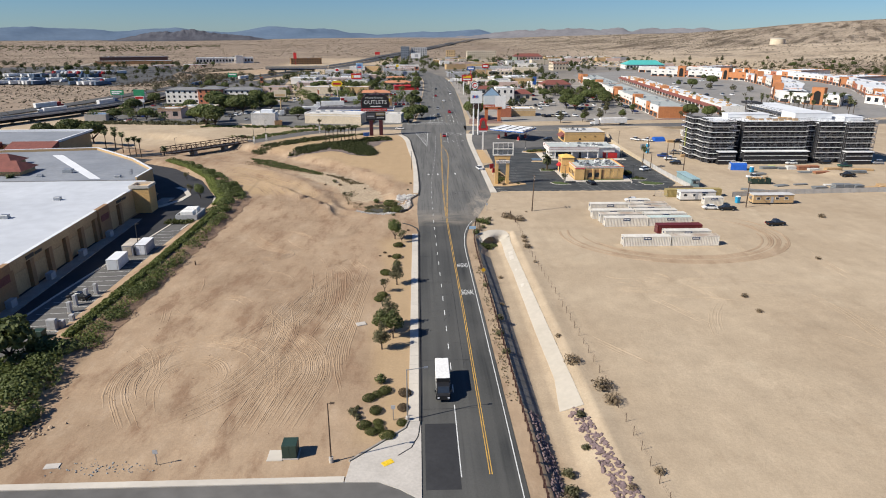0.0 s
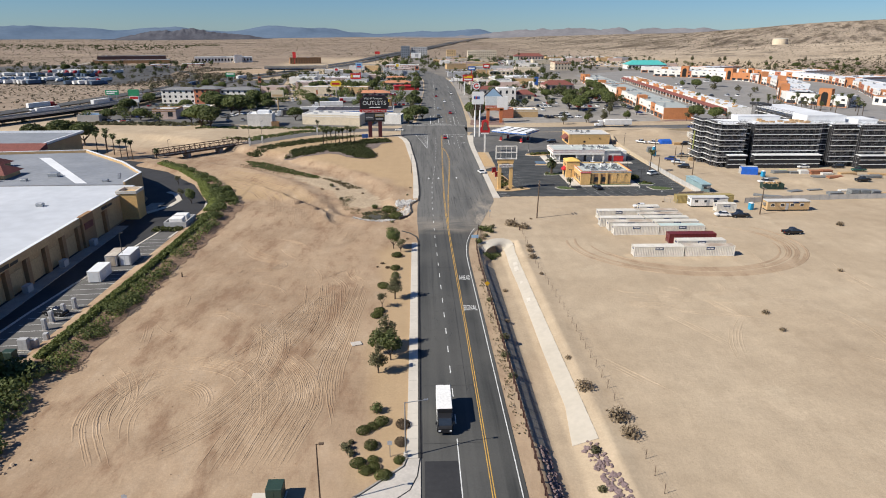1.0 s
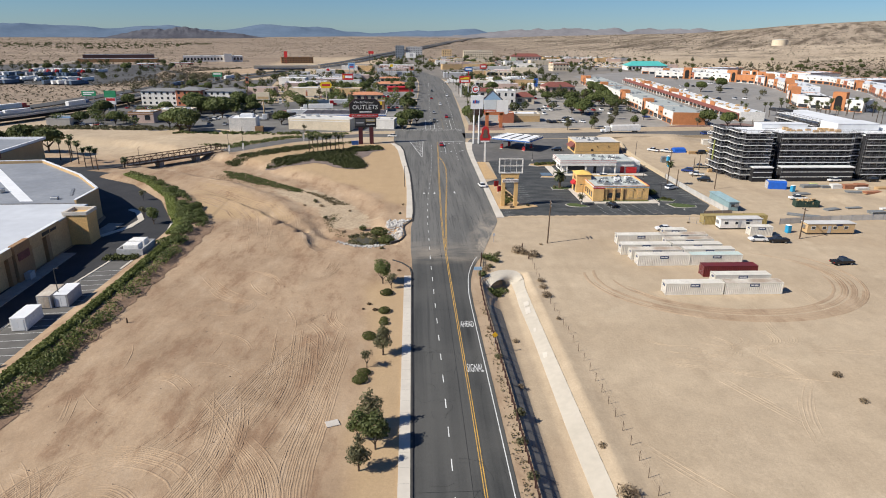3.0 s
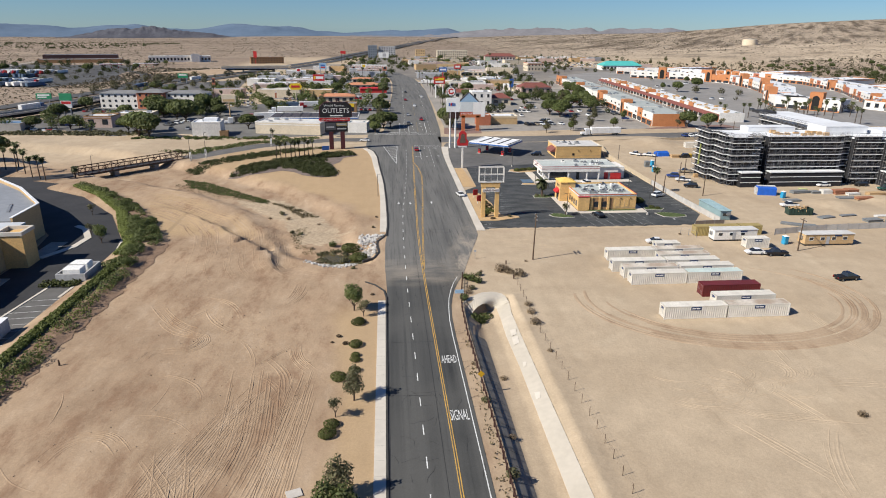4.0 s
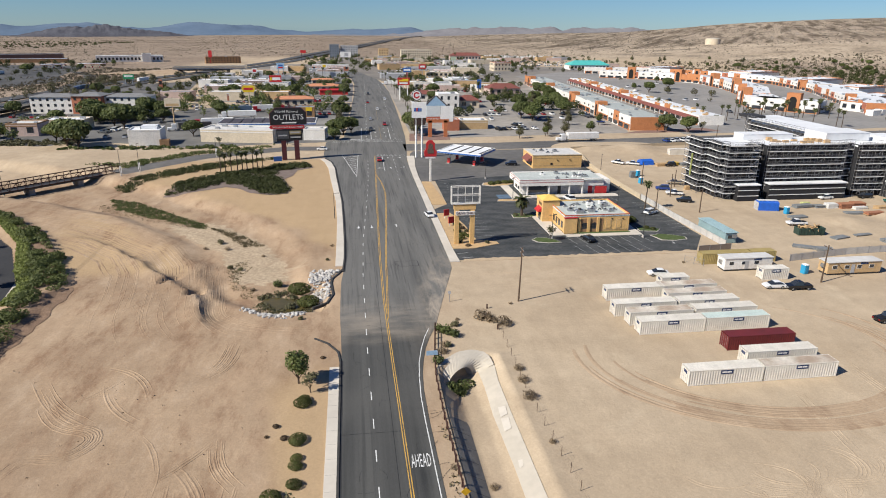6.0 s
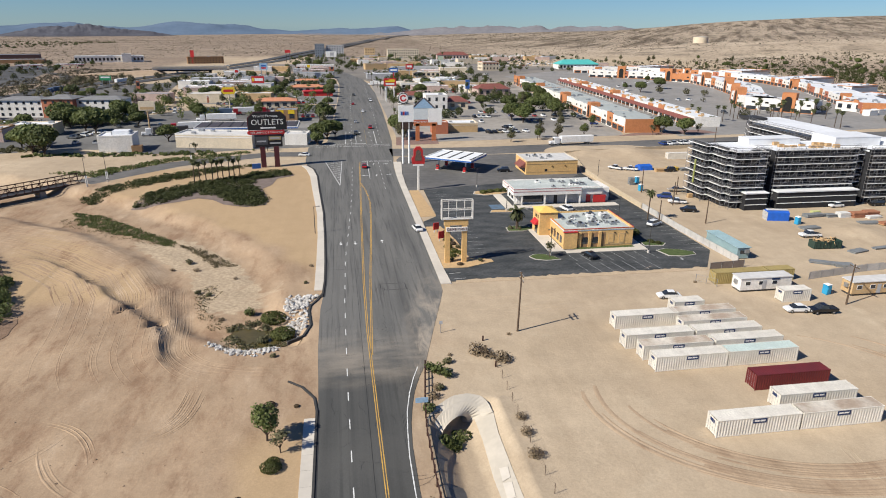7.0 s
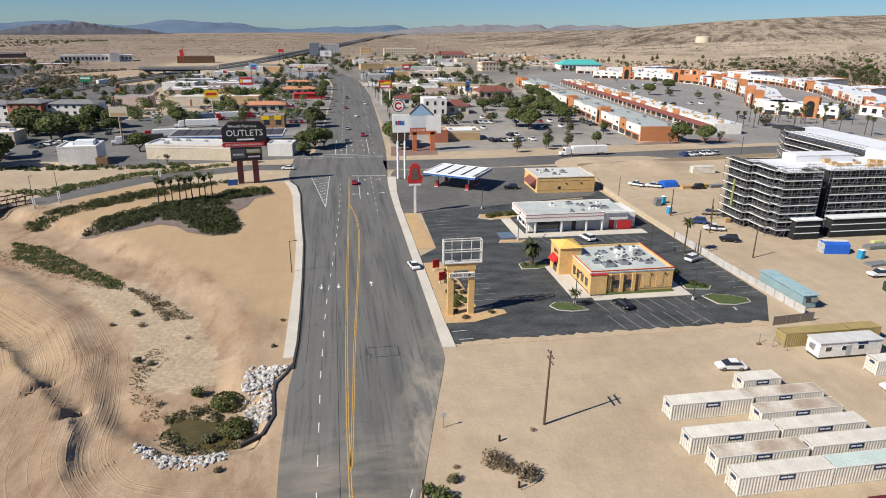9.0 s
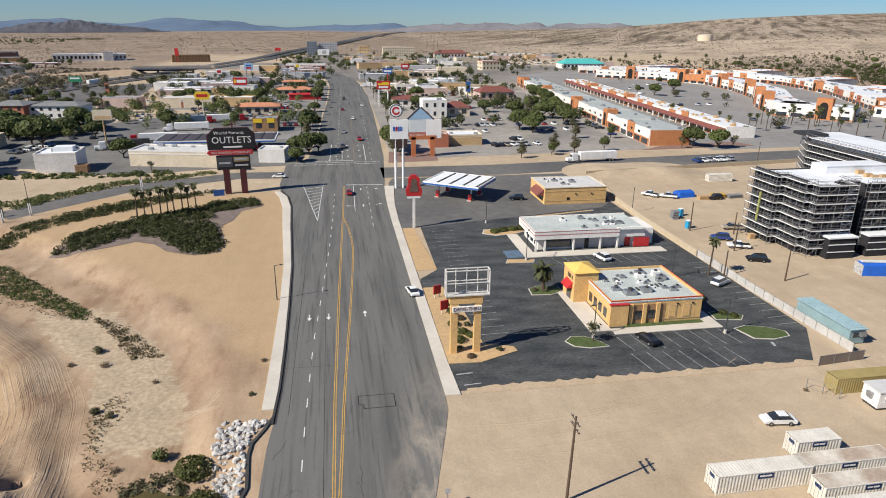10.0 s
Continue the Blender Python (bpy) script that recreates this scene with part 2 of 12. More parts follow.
STEEL_DARK = M("dark_steel", (0.085, 0.082, 0.080), (0.06, 0.058, 0.056), 2.0, 0.6, 0.4)
RUST = M("rusty_brown_steel", (0.058, 0.024, 0.017), (0.038, 0.018, 0.014), 0.9, 0.85)
WOOD_POLE = M("weathered_pole_wood", (0.12, 0.080, 0.052), (0.075, 0.052, 0.036), 2.5, 0.95, stretch=(6, 6, 0.5))
LUMBER = M("sawn_lumber", (0.50, 0.34, 0.18), (0.40, 0.26, 0.13), 2.0, 0.85)
BRICK_RED = M("red_pallet_goods", (0.36, 0.16, 0.085), (0.28, 0.12, 0.07), 1.0, 0.85)
RED = M("red_paint", (0.50, 0.030, 0.030), (0.42, 0.025, 0.026), 0.5, 0.5)
BLUE = M("blue_paint", (0.035, 0.13, 0.42), (0.03, 0.105, 0.34), 0.5, 0.5)
TEAL = M("teal_metal_roof", (0.09, 0.46, 0.42), (0.08, 0.40, 0.37), 0.3, 0.5)
SKYBLUE = M("pale_blue_panel", (0.32, 0.47, 0.62), (0.28, 0.42, 0.56), 0.3, 0.5)
YELLOW = M("yellow_sign_face", (0.80, 0.54, 0.03), rough=0.4)
GREEN_SIGN = M("green_road_sign", (0.03, 0.26, 0.12), rough=0.5)
GREEN_BOX = M("dark_green_cabinet", (0.030, 0.058, 0.044), (0.024, 0.046, 0.036), 0.8, 0.5)
MAROON = M("maroon_sign_paint", (0.085, 0.020, 0.024), (0.07, 0.017, 0.02), 0.5, 0.5)
CONT_WHITE = M("container_white_paint", (0.70, 0.66, 0.58), (0.58, 0.54, 0.47), 0.45, 0.6, fine=0.1, rnd=0.05)
CONT_RUST = M("worn_container_roof", (0.62, 0.57, 0.49), (0.36, 0.28, 0.21), 0.28, 0.75, fine=0.12, rnd=0.08)
CONT_RED = M("container_oxide_red", (0.150, 0.022, 0.022), (0.115, 0.020, 0.020), 0.5, 0.55)
CONT_OCHRE = M("container_ochre_paint", (0.36, 0.28, 0.11), (0.30, 0.23, 0.09), 0.5, 0.7)
CONT_AQUA = M("container_pale_aqua_roof", (0.53, 0.62, 0.57), (0.46, 0.54, 0.50), 0.4, 0.6)
NAVY = M("navy_label_panel", (0.018, 0.036, 0.105), rough=0.5)
TARP_BLUE = M("blue_tarpaulin", (0.02, 0.12, 0.55), (0.02, 0.10, 0.42), 1.0, 0.5)
PORTA = M("blue_plastic_cabin", (0.03, 0.30, 0.52), (0.025, 0.25, 0.44), 1.0, 0.5)
RUBBER = M("tyre_rubber", (0.016, 0.016, 0.017), rough=0.85)
ROCK = M("pale_riprap_stone", (0.52, 0.50, 0.47), (0.34, 0.32, 0.30), 1.3, 0.9, rnd=0.25)
ROCK_PURPLE = M("purple_grey_riprap", (0.22, 0.158, 0.154), (0.15, 0.11, 0.11), 1.3, 0.9)
SOIL_DAMP = M("murky_olive_water", (0.105, 0.080, 0.028), (0.070, 0.060, 0.022), 0.25, 0.25)
RUT = M("churned_sand", (0.380, 0.283, 0.195), (0.330, 0.242, 0.164), 0.3, 0.95)
LEAF = leaf_mat("leaf_green", (0.070, 0.090, 0.026), (0.135, 0.155, 0.050))
LEAF_OLIVE = leaf_mat("leaf_olive", (0.094, 0.093, 0.045), (0.165, 0.152, 0.080))
LEAF_DARK = leaf_mat("leaf_dark_green", (0.045, 0.056, 0.016), (0.085, 0.095, 0.029))
LEAF_PALM = leaf_mat("palm_frond_green", (0.064, 0.076, 0.029), (0.119, 0.128, 0.053))
LEAF_HEDGE = leaf_mat("clipped_hedge_green", (0.130, 0.158, 0.038), (0.190, 0.215, 0.062))
LEAF_SHRUB = leaf_mat("clipped_shrub_olive", (0.066, 0.076, 0.018), (0.105, 0.112, 0.032))
LEAF_SHRUB_BROWN = leaf_mat("dull_brown_shrub", (0.090, 0.062, 0.036), (0.150, 0.108, 0.066))
LEAF_DRY = leaf_mat("dry_brush", (0.196, 0.144, 0.086), (0.299, 0.230, 0.149))
BARK = M("tree_bark", (0.10, 0.072, 0.05), (0.07, 0.05, 0.036), 3.0, 0.95)


# ---- mesh helpers ----
def box(bm, x0, y0, z0, x1, y1, z1, m=None):
    vs = [Vector((x, y, z)) for z in (z0, z1) for y in (y0, y1) for x in (x0, x1)]
    vs = [bm.verts.new(m @ v if m else v) for v in vs]
    for q in ((0, 2, 3, 1), (4, 5, 7, 6), (0, 1, 5, 4), (1, 3, 7, 5), (3, 2, 6, 7), (2, 0, 4, 6)):
        bm.faces.new([vs[i] for i in q])
    return vs


def tube(bm, p0, p1, r0, r1=None, n=8):
    p0, p1 = Vector(p0), Vector(p1)
    r1 = r0 if r1 is None else r1
    d = (p1 - p0).normalized()
    u = d.orthogonal().normalized()
    w = d.cross(u)
    rings = []
    for p, r in ((p0, r0), (p1, r1)):
        rings.append([bm.verts.new(p + u * (r * math.cos(2 * math.pi * k / n)) + w * (r * math.sin(2 * math.pi * k / n))) for k in range(n)])
    for k in range(n):
        bm.faces.new((rings[0][k], rings[0][(k + 1) % n], rings[1][(k + 1) % n], rings[1][k]))
    bm.faces.new(rings[0][::-1]), bm.faces.new(rings[1])


def prism(bm, pts, z0, z1, m=None):
    """An upright prism over an outline."""
    lo = [bm.verts.new(m @ Vector((x, y, z0)) if m else Vector((x, y, z0))) for x, y in pts]
    hi = [bm.verts.new(m @ Vector((x, y, z1)) if m else Vector((x, y, z1))) for x, y in pts]
    k = len(pts)
    for i in range(k):
        bm.faces.new((lo[i], lo[(i + 1) % k], hi[(i + 1) % k], hi[i]))
    bm.faces.new(hi), bm.faces.new(lo[::-1])


def profile(bm, pts, x0, x1, m=None):
    """A profile in y, z drawn out along x."""
    a = [bm.verts.new(m @ Vector((x0, y, z)) if m else Vector((x0, y, z))) for y, z in pts]
    b = [bm.verts.new(m @ Vector((x1, y, z)) if m else Vector((x1, y, z))) for y, z in pts]
    k = len(pts)
    for i in range(k):
        bm.faces.new((a[i], a[(i + 1) % k], b[(i + 1) % k], b[i]))
    bm.faces.new(a[::-1]), bm.faces.new(b)


def bevel(bm, w, seg=1):
    bmesh.ops.bevel(bm, geom=bm.edges[:], offset=w, segments=seg, affect="EDGES", profile=0.5, clamp_overlap=True)


def mesh_of(name, bm, mat):
    bmesh.ops.recalc_face_normals(bm, faces=bm.faces[:])
    me = bpy.data.meshes.new(name)
    bm.to_mesh(me)
    bm.free()
    me.materials.append(mat)
    return me


def part(name, bm, mat, parent, label="", at=None):
    ob = new(name, bm if isinstance(bm, bpy.types.Mesh) else mesh_of(name, bm, mat))
    ob.parent = parent
    if at is not None:
        ob.matrix_basis = at
    if label:
        tagged(ob, label)
    return ob


def thing(name, x, y, z, rz, label, category, group="", kind=""):
    ob = new(name)
    ob.empty_display_size = 0.3
    ob.matrix_basis = pose(x, y, z, 0, 0, rz)
    return tagged(ob, label, category, group, kind)


def solid(name, bm, mat, label, category, group="", kind="", at=None):
    """A top-level thing that is one mesh."""
    ob = new(name, bm if isinstance(bm, bpy.types.Mesh) else mesh_of(name, bm, mat))
    if at is not None:
        ob.matrix_basis = at
    return tagged(ob, label, category, group, kind)


def quick(name, verts, faces, mat):
    me = bpy.data.meshes.new(name)
    me.from_pydata(verts, [], faces)
    me.materials.append(mat)
    me.update()
    return me


def boxm(name, mat, *b):
    bm = bmesh.new()
    for q in b:
        box(bm, *q)
    return mesh_of(name, bm, mat)


def text_mesh(body, size, mat, align="CENTER", stretch=1.0):
    """Letters in the built-in font, as a flat mesh in the x, z plane that reads from -y."""
    cu = bpy.data.curves.new("letters", "FONT")
    cu.body, cu.size, cu.align_x, cu.align_y, cu.extrude = body, size, align, "CENTER", 0.02
    cu.resolution_u = 2
    ob = new("letters", cu)
    bpy.context.view_layer.update()
    me = bpy.data.meshes.new_from_object(ob.evaluated_get(bpy.context.evaluated_depsgraph_get()))
    bpy.data.objects.remove(ob)
    bpy.data.curves.remove(cu)
    me.transform(Matrix.Rotation(radians(90), 4, "X") @ Matrix.Diagonal((1, stretch, 1, 1)))
    me.materials.clear()
    me.materials.append(mat)
    return me


def sstep(a, b, v):
    t = min(1.0, max(0.0, (v - a) / (b - a)))
    return t * t * (3 - 2 * t)


# ---- the ground: one sheet to the horizon ----
def near_line(x, y, pts):
    """Distance to a polyline, and how far along it, 0 to 1."""
    best, along = np.full(np.shape(x), 1e9), np.zeros(np.shape(x))
    k = len(pts) - 1
    for i in range(k):
        ax, ay = pts[i]
        dx, dy = pts[i + 1][0] - ax, pts[i + 1][1] - ay
        t = np.clip(((x - ax) * dx + (y - ay) * dy) / (dx * dx + dy * dy), 0, 1)
        d = np.hypot(x - ax - t * dx, y - ay - t * dy)
        along = np.where(d < best, (i + t) / k, along)
        best = np.minimum(best, d)
    return best, along


def smooth(a, b, v):
    t = np.clip((v - a) / (b - a), 0, 1)
    return t * t * (3 - 2 * t)


def ripple(x, y, s):
    """A cheap, smooth unevenness, about -1 to 1."""
    return (np.sin(x / s + 1.7 * np.sin(y / s * 0.63)) + np.sin(y / s * 1.13 + 1.3 * np.sin(x / s * 0.71 + 2)) + np.sin((x + y) / s * 0.47)) / 3


WASH = [(-13, 195.5), (-20, 196), (-25, 204), (-28, 216), (-35, 234), (-51, 257), (-72, 278), (-100, 298), (-150, 330), (-280, 360)]
BERM = [(-69, 70), (-69, 110), (-68.6, 142), (-68, 175), (-68.5, 207), (-82, 235), (-100, 258), (-116, 269)]
SCARP = [(-80, 243), (-67.5, 235), (-60.2, 227.5), (-53.1, 219.5), (-48.2, 212.5), (-44.2, 208.0), (-41.0, 204.0), (-38.0, 200.0), (-35.5, 194.5), (-33.0, 186.5), (-28, 181)]
CHANNEL_X = [-5000, 7, 9.8, 12.5, 16, 17.5, 20, 5000]
CHANNEL_Z = [0, 0, -2.6, -2.6, -0.7, 0.35, 0, 0]


def height_at(x, y):
    x, y = np.asarray(x, float), np.asarray(y, float)
    r, a = np.hypot(x, y), np.degrees(np.arctan2(x, y))
    z = np.zeros(x.shape)
    # the wash beyond the culvert
    d, s = near_line(x, y, WASH)
    half = 3.5 + 3.5 * smooth(0.0, 0.3, s) + 4 * smooth(0.5, 0.8, s)
    rag = 1.0 * ripple(x, y, 2.3) + 1.4 * ripple(x, y, 6.0)
    z -= (1.5 + 0.9 * smooth(0.45, 0.75, s)) * (1 - smooth(half, half + 4.5 + 3 * smooth(0.1, 0.5, s), d + rag)) * (1 - smooth(-12.2, -10.8, x))
    z += 0.10 * ripple(x, y, 1.2) * (1 - smooth(half - 2, half + 6, d)) * (1 - smooth(-12.2, -10.8, x))
    # planted berm along the shopping centre
    d, s = near_line(x, y, BERM)
    z += 0.8 * (1 - smooth(1.5, 5.5, d))
    # flood channel beside the road
    mouth = np.maximum((x - 10.6) * -0.64 + (y - 163.8) * 0.77 - 0.9, y - 167.0)
    inside = (1 - smooth(0.0, 1.0, mouth)) * smooth(10, 30, y) * (0.62 + 0.38 * smooth(150, 166, y))
    z += np.interp(x, CHANNEL_X, CHANNEL_Z) * inside
    # the eroded scarp where the field breaks off towards the wash, higher on its south-western side
    d, s = near_line(x, y, SCARP)
    side = np.zeros(x.shape)
    for (ax, ay), (bx, by) in zip(SCARP, SCARP[1:]):
        t = np.clip(((x - ax) * (bx - ax) + (y - ay) * (by - ay)) / ((bx - ax) ** 2 + (by - ay) ** 2), 0, 1)
        here = np.abs(np.hypot(x - ax - t * (bx - ax), y - ay - t * (by - ay)) - d) < 1e-6
        side = np.where(here, np.sign((x - ax) * (by - ay) - (y - ay) * (bx - ax)), side)
    sd = -d * side + 0.9 * ripple(x, y, 2.6) + 0.35 * ripple(x, y, 1.1)
    ends = smooth(0.0, 0.1, s) * (1 - smooth(0.86, 1.0, s))
    z -= 0.85 * smooth(-0.6, 2.2, sd) * (1 - smooth(2.6, 12.0, sd)) * ends
    z += 0.35 * smooth(-5.0, -0.5, sd) * (1 - smooth(-0.3, 0.6, sd)) * ends
    # two scoured hollows on the slope of the wash, steep on their western side
    for hx, hy, ax, ay, tw_, hh in ((-37.4, 201.2, 1.7, 3.0, -0.5, 1.3), (-44.4, 209.0, 1.4, 3.4, -0.4, 0.9)):
        u, v = (x - hx) * math.cos(tw_) + (y - hy) * math.sin(tw_), (y - hy) * math.cos(tw_) - (x - hx) * math.sin(tw_)
        e = np.hypot(u / ax, v / ay) + 0.22 * ripple(x, y, 1.5)
        z -= hh * (1 - smooth(0.5, 1.2, e)) * smooth(2.2, -1.2, u)
    # heaps on the building site, a bank behind the wash
    for hx, hy, hr, hh in ((133, 232, 9, 1.3), (152, 236, 8, 1.6), (120, 345, 16, 2.5), (100, 352, 12, 1.5), (-185, 352, 34, 1.6), (-120, 348, 26, 1.2)):
        z += hh * np.exp(-((x - hx) ** 2 + (y - hy) ** 2) / (hr * hr * 0.5))
    # unevenness of the open sand, none under roads and lots
    rough = (1 - smooth(22, 34, x) * smooth(125, 140, y)) * smooth(18, 30, np.abs(x - 2)) * (1 - smooth(206, 214, y) * (x > 0)) * smooth(70, 80, y) * (1 - smooth(300, 330, y)) * (x > -66)
    z += 0.16 * ripple(x, y, 4.3) * rough + 0.3 * ripple(x, y, 17.0) * rough
    # far country: a rise on the right, a slow fall on the left
    foot = np.interp(a, [12, 21.7, 27.3, 31.3, 35, 40, 60], [0, 8.8, 19.2, 25.3, 32.8, 36.8, 40])
    crest = np.interp(a, [6, 14.5, 22.5, 26, 29, 34.3, 38, 41.3, 60], [0, 20, 37, 58, 76, 99, 109, 117, 130])
    z += foot * smooth(1000, 1620, r) + (crest - foot) * np.clip((r - 1580) / 2120, 0, 1) + 0.07 * crest * ripple(x, y, 260) * smooth(1650, 2400, r) * smooth(3900, 3300, r)
    z -= 12 * smooth(0, 20, -a) * smooth(1500, 4500, r)
    z += 2.0 * ripple(x, y, 90) * smooth(1300, 2500, r)
    return z


def gz(x, y):
    return float(height_at(np.array([x]), np.array([y]))[0])


def steps(a, b, fine, lo, hi, grow=1.12):
    mid = list(np.arange(a, b + 1e-6, fine))
    up, v, s = [], b, fine
    while v < hi:
        s *= grow
        v += s
        up.append(min(v, hi))
    dn, v, s = [], a, fine
    while v > lo:
        s *= grow
        v -= s
        dn.append(max(v, lo))
    return dn[::-1] + mid + up


def build_ground():
    xs = steps(-130, 130, 1.0, -4900, 4900, 1.08)
    xs = np.array(sorted(set(xs) | set(np.arange(5.5, 21, 0.5)) | set(np.arange(-70, -30, 0.5))))
    ys = np.array(sorted(set(steps(40, 340, 1.0, -400, 4900, 1.06)) | set(np.arange(184, 236, 0.5)) | set(np.arange(160, 171, 0.5))))
    gx, gy = np.meshgrid(xs, ys)
    z = height_at(gx, gy)
    nx, ny = len(xs), len(ys)
    co = np.stack([gx, gy, z], -1).reshape(-1, 3)
    idx = np.arange(nx * ny).reshape(ny, nx)
    quads = np.stack([idx[:-1, :-1], idx[:-1, 1:], idx[1:, 1:], idx[1:, :-1]], -1).reshape(-1, 4)
    me = bpy.data.meshes.new("ground")
    me.vertices.add(len(co)), me.loops.add(quads.size), me.polygons.add(len(quads))
    me.vertices.foreach_set("co", co.ravel())
    me.loops.foreach_set("vertex_index", quads.ravel())
    me.polygons.foreach_set("loop_start", np.arange(0, quads.size, 4))
    me.polygons.foreach_set("use_smooth", np.ones(len(quads), bool))
    me.update(calc_edges=True)
    # zones: golden graded sand, open desert, pale lot
    d, s = near_line(gx, gy, WASH)
    wob = 2.5 * ripple(gx, gy, 3.1) + 3 * ripple(gx, gy, 9.0)
    gold = smooth(13, 19, d + wob) * smooth(209, 216, gy) * (1 - smooth(333, 342, gy)) * smooth(-84, -74, gx + wob) * (1 - smooth(-9, -7, gx)) * smooth(-8, 4, gy - 200 + gx * 0.9 + 60)
    gold = np.maximum(gold, 0.95 * smooth(-18.0, -14.0, gx + 0.5 * wob) * (1 - smooth(-9.9, -9.4, gx)) * smooth(72, 77, gy + 0.3 * wob) * (1 - smooth(158, 170, gy + 0.6 * wob)))
    r = np.hypot(gx, gy)
    far = np.clip(smooth(1230, 1330, r + 6 * wob) + smooth(-200, -226, gx + 2 * wob) * smooth(396, 430, gy + wob) + smooth(470, 560, gx + 5 * wob - 0.1 * (gy - 600)), 0, 1)
    pale = smooth(2, 14, gx + wob) + smooth(300, 340, gy)
    silt = (1 - smooth(3.5, 8, d + 0.5 * wob)) * smooth(203, 210, gy) * (1 - smooth(246, 262, gy)) * (gx < -17)
    col = np.stack([gold, far, np.clip(pale, 0, 1), silt], -1).reshape(-1, 4)
    at = me.color_attributes.new("zone", "FLOAT_COLOR", "POINT")
    at.data.foreach_set("color", col.ravel())
    me.materials.append(GROUND)
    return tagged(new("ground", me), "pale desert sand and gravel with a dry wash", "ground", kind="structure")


build_ground()


# ---- distant mountains ----
def mountains(name, r0, depth, peaks, base, mat, label, a0, a1, grain):
    """A ridge on an arc: peaks are (azimuth, width, height) in degrees and metres."""
    na, nr = 360, 14
    verts, faces = [], []
    for j in range(nr):
        q = j / (nr - 1)
        for i in range(na):
            a = a0 + (a1 - a0) * i / (na - 1)
            h = base
            for pa, pw, ph in peaks:
                h = max(h, 0) + ph * math.exp(-((a - pa) / pw) ** 2)
            n1 = noise.fractal(Vector((a * grain, q * 2.2, 3.7)), 0.8, 2.2, 6)
            h = h * (1 + 0.22 * n1) * math.sin(math.pi * min(1, 0.02 + q * 0.98) * 0.5 if q < 0.8 else math.pi * 0.5 * (1 + (q - 0.8) * 2)) + (6 * noise.noise(Vector((a * grain * 3, q * 9, 1)))) * q
            r = r0 + depth * q
            x, y = r * math.sin(radians(a)), r * math.cos(radians(a))
            verts.append((x, y, -14 + max(h, 0)))
    for j in range(nr - 1):
        for i in range(na - 1):
            k = j * na + i
            faces.append((k, k + 1, k + na + 1, k + na))
    me = quick(name, verts, faces, mat)
    me.polygons.foreach_set("use_smooth", [True] * len(me.polygons))
    return tagged(new(name, me), label, "mountains", kind="structure")


# Aerial haze is put into these base colours as blue and grey.
MOUNT_HAZE = M("haze_blue_mountain", (0.105, 0.150, 0.215), (0.130, 0.178, 0.245), 0.004, 1.0, fine=0.05, spec=0)
MOUNT_GREY = M("haze_grey_ridge", (0.215, 0.210, 0.220), (0.175, 0.172, 0.185), 0.006, 1.0, fine=0.1, spec=0)
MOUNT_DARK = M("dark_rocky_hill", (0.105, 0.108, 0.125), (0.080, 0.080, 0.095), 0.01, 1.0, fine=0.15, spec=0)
mountains("mountain_range", 4500, 380, ((-36, 4, 30), (-29, 5, 46), (-20, 3.5, 40), (-12, 3.0, 50), (-8, 2.5, 34), (0, 2.0, 18), (4.2, 2.6, 36), (-45, 6, 50), (55, 12, 40)), 30, MOUNT_HAZE,
          "distant mountain range on the horizon, haze blue in its colour", -62, 72, 0.35)
mountains("mountain_ridge", 4150, 300, ((8, 3.5, 30), (13, 4, 40), (18.5, 4, 44), (24, 4, 34), (31, 6, 46)), 18, MOUNT_GREY, "distant desert ridge, haze grey in its colour", -3, 60, 0.5)
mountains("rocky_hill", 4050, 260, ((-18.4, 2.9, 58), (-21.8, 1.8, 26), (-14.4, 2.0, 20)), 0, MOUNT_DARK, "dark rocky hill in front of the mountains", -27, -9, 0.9)


